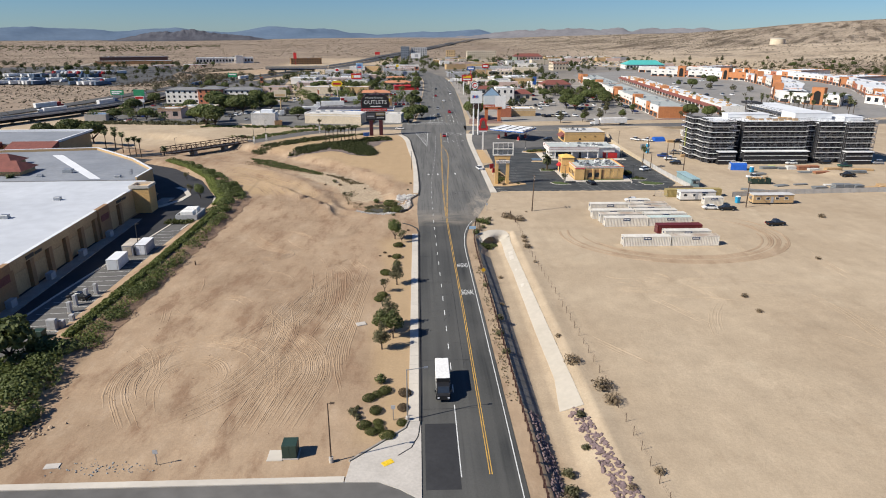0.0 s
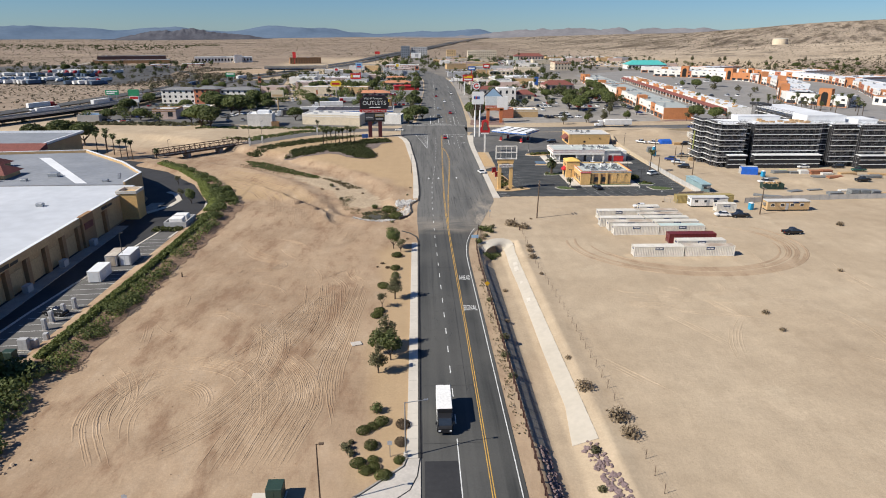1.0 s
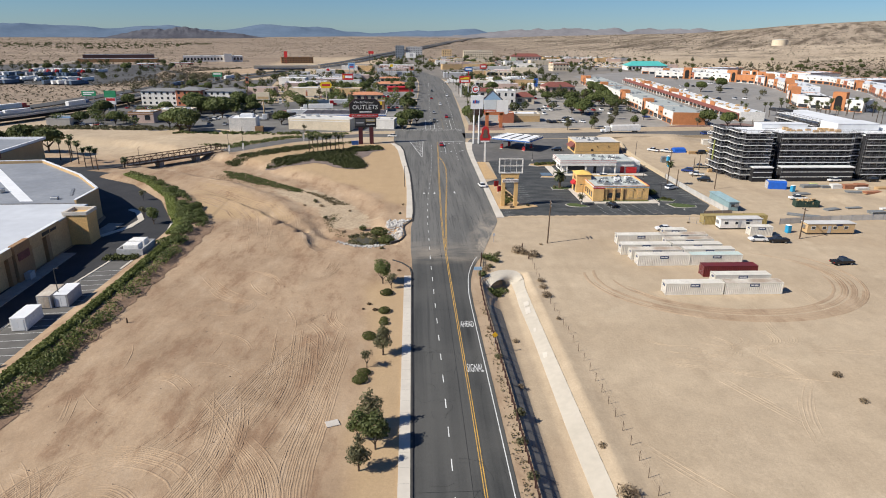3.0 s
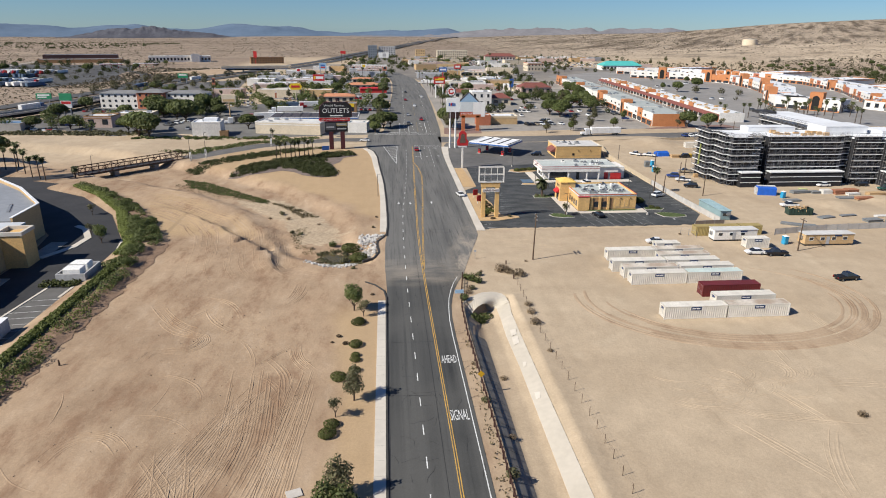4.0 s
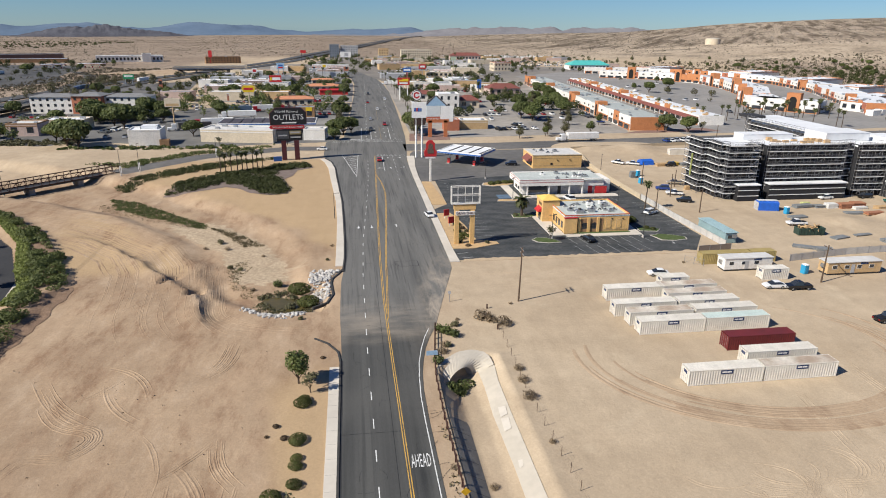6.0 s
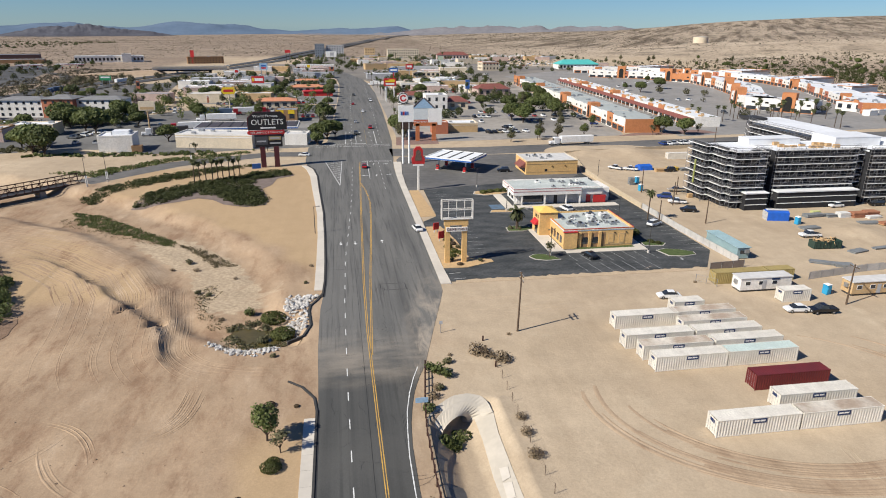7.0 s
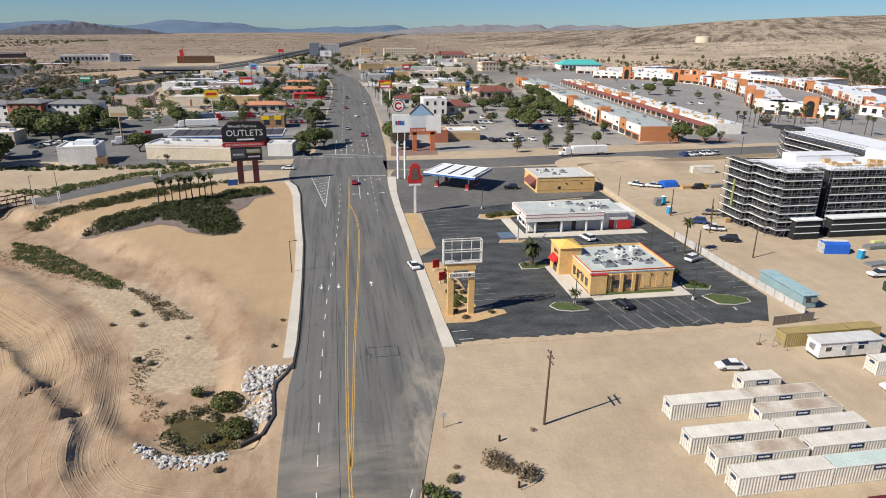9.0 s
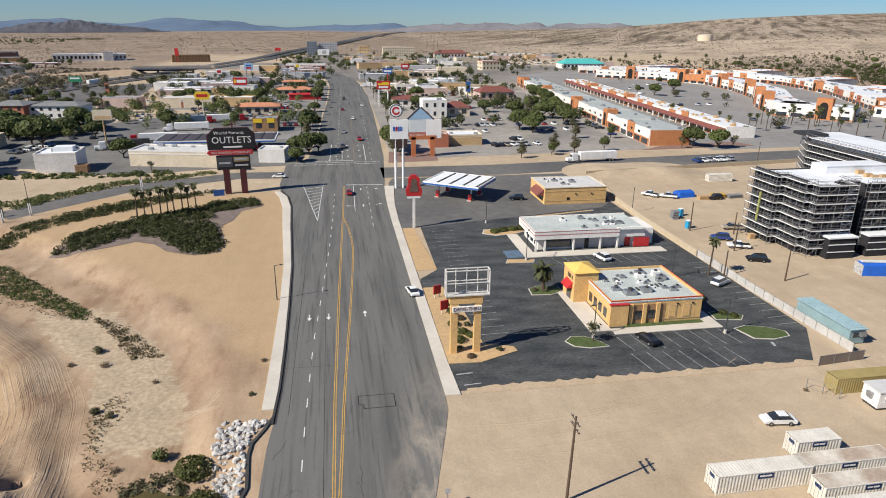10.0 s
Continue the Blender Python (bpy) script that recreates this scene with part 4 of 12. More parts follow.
def palm(h, fronds, length, seed, trunk_r):
    r = random.Random(seed)
    tb, fb = bmesh.new(), bmesh.new()
    for k in range(5):
        z0, z1 = h * k / 5, h * (k + 1) / 5
        tube(tb, (0.04 * k, 0, z0), (0.04 * (k + 1), 0, z1), trunk_r * (1.25 - 0.08 * k), trunk_r * (1.17 - 0.08 * k), 7)
    tube(tb, (0.2, 0, h - 0.16 * h), (0.2, 0, h), trunk_r * 2.3, trunk_r * 1.5, 7)
    for k in range(fronds):
        a, up = 2 * math.pi * k / fronds + r.uniform(-0.2, 0.2), r.uniform(-0.75, 1.15)
        d = Vector((math.cos(a), math.sin(a), 0))
        side = Vector((-d.y, d.x, 0))
        p, prev, ln = Vector((0.2, 0, h)), None, length * r.uniform(0.8, 1.1)
        for s in range(5):
            wd = length * 0.17 * (0.25, 1.0, 0.95, 0.6, 0.08)[s]
            row = [fb.verts.new(p - side * wd - Vector((0, 0, wd * 0.5))), fb.verts.new(p + Vector((0, 0, 0.03))), fb.verts.new(p + side * wd - Vector((0, 0, wd * 0.5)))]
            if prev:
                fb.faces.new((prev[0], prev[1], row[1], row[0])), fb.faces.new((prev[1], prev[2], row[2], row[1]))
            prev = row
            p = p + (d * math.cos(up) + Vector((0, 0, math.sin(up)))) * ln / 4
            up -= 0.42
    return tb, fb


def trunk_mesh(h, r, limbs, spread, seed):
    g = random.Random(seed)
    bm = bmesh.new()
    tube(bm, (0, 0, -0.2), (0.05, 0, h * 0.5), r, r * 0.75, 7)
    for k in range(limbs):
        a = 2 * math.pi * k / limbs + g.uniform(-0.4, 0.4)
        e = (spread * math.cos(a) * g.uniform(0.6, 1), spread * math.sin(a) * g.uniform(0.6, 1), h * g.uniform(0.85, 1.25))
        tube(bm, (0.05, 0, h * g.uniform(0.3, 0.48)), e, r * 0.55, r * 0.15, 5)
    return bm


def plant_proto(kind, root):
    if kind == "street_tree":
        part("trunk", trunk_mesh(2.6, 0.16, 5, 1.2, 1), BARK, root)
        part("crown", foliage("crown", [(0, 0, 3.7, 1.9, 1.8, 1.5), (0.9, 0.5, 3.0, 1.2, 1.1, 1.0), (-0.9, -0.4, 3.2, 1.2, 1.2, 1.1), (0.2, -0.7, 4.8, 1.1, 1.0, 0.9)], 1200, 0.19, LEAF, 11), LEAF, root)
    elif kind == "pale_tree":
        part("trunk", trunk_mesh(2.4, 0.12, 6, 1.1, 2), BARK, root)
        part("crown", foliage("crown", [(0, 0, 3.2, 1.5, 1.5, 1.1), (0.8, 0.2, 2.4, 1.0, 0.9, 0.7), (-0.7, 0.5, 3.7, 0.9, 0.9, 0.8)], 300, 0.2, LEAF_OLIVE, 12, 0.2), LEAF_OLIVE, root)
    elif kind == "pine_tree":
        part("trunk", trunk_mesh(3.4, 0.17, 6, 1.2, 3), BARK, root)
        part("crown", foliage("crown", [(0, 0, 2.6, 1.9, 1.8, 1.1), (0.5, 0.3, 3.8, 1.5, 1.4, 1.0), (-0.3, -0.2, 4.9, 1.0, 1.0, 0.9), (0.1, 0, 5.8, 0.55, 0.5, 0.7), (-1.1, 0.4, 3.1, 0.9, 0.8, 0.7)], 1500, 0.15, LEAF_OLIVE, 13, 0.3), LEAF_OLIVE, root)
    elif kind == "wide_tree":
        part("trunk", trunk_mesh(2.8, 0.24, 7, 2.6, 4), BARK, root)
        part("crown", foliage("crown", [(0, 0, 4.3, 3.2, 3.0, 1.7), (2.0, 0.8, 3.6, 1.9, 1.8, 1.2), (-2.1, -0.6, 3.8, 1.8, 1.9, 1.3), (0.4, -1.9, 3.7, 1.9, 1.6, 1.2), (-0.4, 1.8, 4.8, 1.7, 1.5, 1.1)], 1400, 0.36, LEAF, 14, 0.7), LEAF, root)
    elif kind in ("fan_palm", "date_palm"):
        tb, fb = palm(8.0, 30, 1.9, 5, 0.17) if kind == "fan_palm" else palm(4.6, 44, 2.9, 6, 0.34)
        part("trunk", tb, BARK, root), part("frond_head", fb, LEAF_PALM, root)
    elif kind in ("round_shrub", "brown_shrub"):
        m = LEAF_SHRUB if kind == "round_shrub" else LEAF_SHRUB_BROWN
        part("stem", trunk_mesh(0.5, 0.05, 4, 0.4, 7), BARK, root)
        part("foliage", foliage("foliage", [(0, 0, 0.36, 1.15, 1.0, 0.46), (0.15, 0.1, 0.46, 0.8, 0.75, 0.42)], 1500, 0.075, m, 15, 0.86), m, root)
    elif kind == "loose_shrub":
        part("stem", trunk_mesh(0.7, 0.05, 5, 0.5, 8), BARK, root)
        part("foliage", foliage("foliage", [(0, 0, 0.55, 0.9, 0.8, 0.55), (0.5, 0.3, 0.75, 0.5, 0.5, 0.4), (-0.5, 0.1, 0.4, 0.5, 0.6, 0.35)], 260, 0.15, LEAF_OLIVE, 16, 0.3), LEAF_OLIVE, root)
    elif kind == "light_shrub":
        part("stem", trunk_mesh(0.6, 0.04, 4, 0.4, 9), BARK, root)
        part("foliage", foliage("foliage", [(0, 0, 0.6, 0.8, 0.8, 0.6)], 240, 0.14, LEAF, 17, 0.3), LEAF, root)
    else:
        bm, g = bmesh.new(), random.Random(10)
        for k in range(60):
            a, e = g.uniform(0, 6.28), g.uniform(0.15, 1.3)
            p = Vector((math.cos(a) * math.cos(e), math.sin(a) * math.cos(e), math.sin(e))) * g.uniform(0.5, 1.0)
            tube(bm, (0, 0, 0), p, 0.025, 0.006, 3)
        part("branching", bm, BARK, root)
        part("foliage", foliage("foliage", [(0, 0, 0.4, 0.95, 0.9, 0.5)], 240, 0.10, LEAF_DRY, 18, 0.35), LEAF_DRY, root)


def plant(kind, x, y, s=1.0, turn=None, z=None, group=""):
    turn = (x * 37.3 + y * 53.9) % 360 if turn is None else turn
    at = pose(x, y, gz(x, y) if z is None else z, 0, 0, turn) @ Matrix.Scale(s, 4)
    if kind not in PLANTS:
        label, cat = PLANT_LABELS[kind]
        ob = thing(kind, x, y, 0, 0, label, cat, group or kind.replace("_", " ") + "s")
        plant_proto(kind, ob)
        ob.matrix_basis = at
        PLANTS[kind] = ob
        return ob
    ob = PLANTS[kind]
    c = copy_thing(ob, Matrix.Identity(4))
    c.matrix_basis = at
    return c


# the planting bed beside the pavement
for x, y, s in ((-15.7, 85.0, 0.95), (-14.5, 86.0, 0.8), (-13.4, 87.0, 1.0), (-14.5, 81.7, 0.95), (-15.9, 78.1, 0.95), (-14.0, 78.7, 0.75), (-14.8, 76.6, 0.85), (-13.9, 77.2, 0.8), (-12.6, 75.6, 1.0),
                (-10.7, 78.6, 0.75), (-15.7, 124.2, 1.0), (-16.1, 122.0, 1.15), (-15.6, 136.6, 1.25), (-13.4, 147.4, 1.15), (-13.3, 143.7, 0.75), (-13.3, 142.2, 0.85), (-13.2, 138.8, 0.9), (-13.3, 156.0, 1.2), (-13.2, 157.0, 0.9)):
    plant("round_shrub", x, y, s)
for x, y, s in ((-10.4, 86.2, 1.0), (-10.6, 82.3, 0.85)):
    plant("brown_shrub", x, y, s)
for x, y, s in ((-16.9, 80.1, 0.7), (-17.7, 81.2, 0.9), (-17.2, 82.5, 0.5)):
    plant("loose_shrub", x, y, s)
plant("light_shrub", -14.2, 89.8, 1.2)
for x, y, s, k in ((-13.8, 109.6, 1.0, "pine_tree"), (-12.8, 105.0, 0.95, "street_tree"), (-14.6, 100.8, 0.85, "pine_tree"), (-15.0, 107.0, 0.8, "street_tree"), (-12.9, 130.3, 0.95, "pine_tree"), (-15.3, 126.2, 0.75, "pale_tree"),
                   (-14.3, 162.0, 1.02, "street_tree"), (-12.4, 159.2, 0.8, "pale_tree")):
    plant(k, x, y, s)
for x, y, s in ((-16.5, 151, 0.45), (-15.2, 148.2, 0.5), (-17.5, 148.8, 0.3), (-14.7, 170.2, 0.7), (-11.0, 169.4, 0.4)):
    plant("brown_shrub", x, y, s)
# along the channel, the fence and the lot
for x, y, s, k in ((17.8, 181.2, 2.0, "dry_bush"), (19.2, 179.8, 1.4, "dry_bush"), (21.2, 178.2, 1.8, "dry_bush"), (10.2, 175.6, 1.5, "light_shrub"), (9.0, 177.0, 1.1, "light_shrub"), (11.4, 174.4, 1.2, "light_shrub"), (7.4, 165.4, 1.2, "light_shrub"), (9.4, 171.2, 1.0, "dry_bush"), (8.6, 169.0, 1.1, "dry_bush"), (12.2, 178.6, 0.9, "loose_shrub"),
                   (19.7, 162.0, 1.0, "dry_bush"), (19.5, 158.4, 1.1, "dry_bush"), (19.3, 153.8, 1.3, "dry_bush"), (19.4, 143, 0.6, "dry_bush"), (59.0, 121.0, 0.9, "dry_bush"), (58.4, 113.7, 0.8, "dry_bush"),
                   (17.1, 95.0, 1.7, "dry_bush"), (19.9, 87.0, 1.9, "dry_bush"), (20.4, 83.0, 1.6, "dry_bush"), (15.0, 80.5, 0.9, "loose_shrub"), (14.0, 73.5, 0.7, "loose_shrub"), (10.6, 68.8, 1.0, "loose_shrub"),
                   (9.0, 63.0, 1.4, "dry_bush"), (10.3, 65.2, 1.2, "loose_shrub"), (21.6, 67.0, 0.9, "dry_bush"), (17.2, 64, 0.8, "dry_bush"), (6.2, 128.5, 0.8, "loose_shrub"), (6.4, 105.5, 0.9, "loose_shrub"),
                   (7.0, 112.0, 1.0, "loose_shrub"), (6.6, 98.6, 0.9, "loose_shrub"), (8.8, 121.0, 0.7, "dry_bush"), (5.9, 139.6, 0.6, "dry_bush"), (10.5, 137.3, 0.7, "dry_bush"), (13.0, 181, 0.5, "dry_bush"),
                   (70, 205, 0.5, "dry_bush"), (110.6, 178.5, 1.3, "dry_bush"), (88, 143, 0.8, "dry_bush"), (16.8, 104.6, 0.7, "dry_bush"), (24.5, 187, 0.5, "dry_bush"), (9.8, 171.0, 0.8, "loose_shrub")):
    plant(k, x, y, s)
# the wash
for x, y, s, k in ((-21.7, 204.6, 1.3, "light_shrub"), (-17.0, 201.4, 2.2, "round_shrub"), (-14.8, 194.6, 2.0, "round_shrub"), (-14.0, 193.2, 1.3, "light_shrub"), (-18.0, 193.0, 1.2, "loose_shrub"), (-26.6, 203.0, 0.7, "dry_bush"),
                   (-27.0, 224, 0.6, "dry_bush"), (-33.5, 217, 0.8, "loose_shrub"), (-31.0, 215.5, 0.7, "loose_shrub"), (-36.5, 231, 0.9, "dry_bush"), (-39.0, 236, 1.0, "loose_shrub"), (-42.0, 232, 0.7, "dry_bush"), (-24.0, 190.0, 0.8, "dry_bush"),
                   (-10.8, 226, 0.6, "dry_bush"), (-11.6, 216, 0.5, "loose_shrub"), (-15.5, 184.6, 0.6, "loose_shrub")):
    plant(k, x, y, s)


MULCH = M("dark_mulch", (0.150, 0.115, 0.095), (0.205, 0.160, 0.140), 0.6, 0.95, bump=0.03, bscale=4)


def mulch(pts, label, mat=None, lift=0.07):
    """Dark mulch under planting, draped on the ground."""
    b = bmesh.new()
    cx, cy = sum(p[0] for p in pts) / len(pts), sum(p[1] for p in pts) / len(pts)
    f = b.faces.new([b.verts.new((x, y, 0)) for x, y in pts])
    bmesh.ops.triangulate(b, faces=[f])
    for k in range(3):
        bmesh.ops.subdivide_edges(b, edges=[e for e in b.edges if e.calc_length() > 3], cuts=1)
        bmesh.ops.triangulate(b, faces=b.faces[:])
    for v in b.verts:
        v.co.z = gz(v.co.x, v.co.y) + lift
    return structure("mulch_bed", mesh_of("mulch_bed", b, mat or MULCH), label, "planting bed")


def cover(name, outline, n, size, mat, label, seed, hmin, hmax, base=None, clump=1.2):
    """Low planting over an outline: many leaf clumps gathered in mounds. One thing that nobody could count."""
    g = np.random.default_rng(seed)
    pts = np.array(outline)
    lo, hi = pts.min(0), pts.max(0)

    def inside(p):
        r = np.zeros(len(p), bool)
        for i in range(len(pts)):
            (x0, y0), (x1, y1) = pts[i - 1], pts[i]
            r ^= ((y0 > p[:, 1]) != (y1 > p[:, 1])) & (p[:, 0] < (x1 - x0) * (p[:, 1] - y0) / (y1 - y0 + 1e-12) + x0)
        return r
    area = abs(sum(pts[i - 1, 0] * pts[i, 1] - pts[i, 0] * pts[i - 1, 1] for i in range(len(pts)))) / 2
    k = int(area / (clump * clump) * 1.1) + 3
    c = lo + (hi - lo) * g.random((k * 6, 2))
    c = c[inside(c)][:k]
    rad, top = clump * (0.6 + 0.7 * g.random(len(c))), hmin + (hmax - hmin) * g.random(len(c))
    zz = height_at(c[:, 0], c[:, 1]) if base is None else np.full(len(c), base)
    lobes = np.stack([c[:, 0], c[:, 1], zz + top * 0.45, rad, rad, top * 0.6], 1)
    me = foliage(name, lobes, n, size, mat, seed, 0.7)
    return tagged(new(name, me), label, "planting", kind="stuff")


STAR = [(-65.5, 288.5), (-61.5, 300), (-52, 310), (-40.5, 317.5), (-33.8, 325), (-22.6, 328), (-21, 321), (-27.4, 318), (-33.4, 313), (-30.5, 300.5), (-26.2, 286.5), (-26.4, 280.5), (-31.5, 279.5), (-37.5, 283.5), (-41.4, 291.3), (-47.1, 295), (-52.8, 291.5), (-57.7, 286.5)]
mulch([(-66.5, 287.5), (-61.5, 300), (-52, 311), (-40.5, 318.5), (-33.8, 326), (-22, 329), (-20, 320), (-25.5, 315.5), (-26.5, 306), (-29.0, 300.5), (-25.6, 286.5), (-26, 280), (-31.5, 278.6), (-38.5, 282), (-42.4, 287.3), (-47.1, 290), (-52.8, 287), (-57.7, 285)], "dark mulch under the groundcover")
cover("groundcover", STAR, 46000, 0.20, LEAF_DARK, "dense dark green groundcover around the palms", 21, 0.6, 1.4)
cover("groundcover", [(-85, 302), (-80.5, 296), (-72.5, 306.5), (-60, 317.8), (-46, 331.5), (-37, 336), (-34, 340), (-49.5, 336.6), (-63, 328.5), (-75.5, 314)], 15000, 0.20, LEAF_DARK, "strip of green groundcover along the road", 22, 0.5, 1.2)
cover("hedge", [(-107, 333), (-88, 326), (-70, 350), (-52, 358), (-40, 366), (-44, 368.5), (-58, 363), (-74, 355), (-92, 334)], 5000, 0.28, LEAF, "low green verge planting beyond the road", 23, 0.4, 1.0)
cover("wash_weeds", [(-82, 287), (-73.6, 283), (-59, 267), (-46.5, 254.4), (-45.7, 249.8), (-55.7, 257.6), (-67.3, 266), (-76, 273)], 9000, 0.17, LEAF, "green weeds in the damp bed of the wash", 24, 0.1, 0.35, clump=0.7)
WEED_BROWN = leaf_mat("brown_green_weeds", (0.098, 0.083, 0.041), (0.172, 0.136, 0.075))
cover("wash_brush", [(-45, 251.5), (-37.2, 245.2), (-28.2, 233.3), (-32.8, 232.6), (-38.3, 242)], 2200, 0.14, WEED_BROWN, "brown-green brush on the bank of the wash", 25, 0.12, 0.4, clump=0.6)
cover("wash_brush", [(-74, 284), (-60, 269), (-48, 256), (-44, 250), (-47, 249), (-58, 256), (-70, 264), (-80, 272), (-84, 280)], 1800, 0.14, WEED_BROWN, "dry brown weeds along the wash", 26, 0.1, 0.3, clump=0.6)
cover("wash_brush", [(-33.5, 219), (-30, 222), (-29, 217), (-30.5, 209), (-27, 203), (-25, 200), (-27.5, 199), (-31, 205), (-33.5, 212)], 700, 0.14, WEED_BROWN, "thin brown weeds at the edge of the silt", 38, 0.1, 0.3, clump=0.6)
cover("culvert_weeds", [(8.9, 158.6), (10.4, 159.4), (12.0, 162.6), (10.0, 163.2), (8.7, 161.4)], 900, 0.2, LEAF, "green weeds at the mouth of the culvert", 27, 0.4, 0.9)
cover("pond_reeds", [(-25.5, 199), (-22, 201.5), (-18, 200.5), (-14, 196.5), (-12.8, 193), (-16.5, 189.2), (-22, 190.8), (-25.5, 195), (-23.8, 196.4), (-21.8, 193.4), (-18, 191.6), (-15, 193.4), (-16.6, 195.6), (-19.6, 198.2), (-22.2, 199.2), (-24, 197.6)], 2600, 0.17, LEAF_OLIVE, "olive reeds round the silted pool", 28, 0.15, 0.6, clump=0.7)
cover("roadside_weeds", [(5.2, 84), (6.3, 84), (6.2, 150), (5.6, 150)], 420, 0.16, WEED_BROWN, "dry brown weeds along the shoulder", 29, 0.1, 0.35, clump=0.7)


def clipped_hedge(pts, width, high, n, mat, label, seed):
    """A continuous clipped band: leaf clumps over one long rounded mass."""
    g = np.random.default_rng(seed)
    lob = []
    for (xa, ya), (xb, yb) in zip(pts, pts[1:]):
        ln = math.dist((xa, ya), (xb, yb))
        d = ((xb - xa) / ln, (yb - ya) / ln)
        for k in range(int(ln / 0.55)):
            for o in np.arange(-width / 2 + 0.45, width / 2, 0.8):
                x, y = xa + d[0] * 0.55 * k - d[1] * (o + g.normal(0, 0.1)), ya + d[1] * 0.55 * k + d[0] * (o + g.normal(0, 0.1))
                lob.append((x, y, high * 0.5, 0.62, 0.62, high * g.uniform(0.46, 0.58)))
    lob = np.array(lob)
    lob[:, 2] += height_at(lob[:, 0], lob[:, 1])
    return tagged(new("hedge", foliage("hedge", lob, n, 0.22, mat, seed, 0.8)), label, "hedge", kind="stuff")


clipped_hedge([(-70.3, 106), (-69.8, 120), (-69.3, 135), (-68.9, 150), (-68.7, 168), (-68.7, 188)], 2.0, 0.8, 22000, LEAF_HEDGE, "light green clipped hedge along the car park", 31)
clipped_hedge([(-70.4, 196), (-71.6, 206), (-76.6, 216), (-84.6, 235), (-98, 254), (-111, 267)], 2.2, 0.8, 17000, LEAF_HEDGE, "light green clipped hedge round the bend", 32)
BANK_SOIL = M("bare_bank_soil", (0.250, 0.165, 0.108), (0.175, 0.112, 0.072), 0.5, 0.95, bump=0.03, bscale=6, fine=0.25)
soil_r = random.Random(14)
mulch([(-70.6, 102), (-70.0, 145), (-69.4, 170), (-69.4, 196)] + [(float(np.interp(y, [102, 120, 145, 171, 190, 206], [-62.8, -63.4, -62.8, -62.2, -61.8, -62.2])) + soil_r.uniform(-0.7, 0.7), y) for y in np.arange(206, 101, -2.3)], "bare brown soil under the bank's shrubs", BANK_SOIL)
mulch([(-65.5, 208), (-71, 221), (-84.5, 246), (-104, 265), (-111, 269), (-100, 256), (-86, 236.5), (-74, 214), (-70.4, 199)], "bare brown soil round the bend", BANK_SOIL)
cover("bank_shrubs", [(-67.9, 102), (-64.4, 103), (-64.6, 120), (-64.0, 145), (-64.6, 171), (-65.2, 188), (-67.0, 188), (-66.0, 165), (-66.2, 146), (-67.2, 126)], 9000, 0.16, LEAF, "dark green shrub mounds on the bank below the hedge", 36, 0.6, 1.3, clump=1.9)
cover("bank_shrubs", [(-67.4, 104), (-65.2, 104), (-65.4, 145), (-65.0, 188), (-66.4, 188), (-66.4, 150)], 3000, 0.15, LEAF_HEDGE, "loose olive shrubs on the bank below the hedge", 33, 0.3, 0.9, clump=1.7)
cover("bank_shrubs", [(-70.0, 186), (-65.6, 188), (-64.2, 208), (-68, 216), (-76, 229), (-86, 245), (-103, 263), (-110, 268), (-99, 256.5), (-85.2, 237), (-76.6, 219), (-71.8, 208), (-69.4, 196)], 26000, 0.18, LEAF, "dense dark green shrubs round the bend", 37, 0.7, 1.7, clump=1.5)
cover("hedge", [(-84, 70), (-64, 68.5), (-62.5, 78), (-65, 90), (-66, 101), (-72, 104), (-75, 100), (-80, 92)], 26000, 0.24, LEAF, "tall dense shrubs at the end of the car park", 34, 1.2, 2.4, clump=2.2)
for k in range(9):
    x, y = ((-50.6, 312.0), (-48.7, 312.4), (-46.6, 312.6), (-45.1, 314.5), (-43.4, 314.4), (-41.7, 316.4), (-40.1, 316.9), (-38.5, 319), (-52, 309.8))[k]
    plant("fan_palm", x, y, 0.84 + 0.07 * (k % 3))


# ---- tracks in the sand: low ridges of the same sand ----
def ridges(name, lines, label, zone=(0, 0, 0), wide=0.17, high=0.045):
    """Low uneven ridges along lines of points; sand of the ground's own kind."""
    verts, faces = [], []
    for pts in lines:
        prev, n = None, len(pts)
        wv, hv = wide * tr.uniform(0.6, 1.4), high * tr.uniform(0.5, 1.3)
        for i, p in enumerate(pts):
            a, b = pts[max(i - 1, 0)], pts[min(i + 1, n - 1)]
            dx, dy = b[0] - a[0], b[1] - a[1]
            ln = math.hypot(dx, dy) or 1
            nx, ny = -dy / ln, dx / ln
            hh = hv * min(1, i / 3, (n - 1 - i) / 3) * tr.uniform(0.55, 1.2)
            row = []
            for o, h in ((-1.6, -0.03), (-0.5, hh), (0.4, hh * 0.8), (1.5, -0.03)):
                row.append(len(verts))
                verts.append((p[0] + nx * o * wv, p[1] + ny * o * wv, h + 0.012))
            if prev:
                faces += [(prev[k], row[k], row[k + 1], prev[k + 1]) for k in range(3)]
            prev = row
    co = np.array(verts)
    co[:, 2] += height_at(co[:, 0], co[:, 1])
    me = quick(name, co.tolist(), faces, GROUND)
    me.polygons.foreach_set("use_smooth", [True] * len(me.polygons))
    at = me.color_attributes.new("zone", "FLOAT_COLOR", "POINT")
    at.data.foreach_set("color", np.tile((*zone, 0.0), (len(verts), 1)).ravel())
    return tagged(new(name, me), label, "wheel tracks", kind="stuff")


def drive(x, y, a, bend, length, sway=0.02):
    """The line of one pass of a wheel."""
    pts, turn = [], bend
    for s in range(int(length / 1.2)):
        pts.append((x, y))
        x, y, a = x + 1.2 * math.cos(a), y + 1.2 * math.sin(a), a + turn + tr.gauss(0, sway)
        turn += tr.gauss(0, 0.004)
    return pts


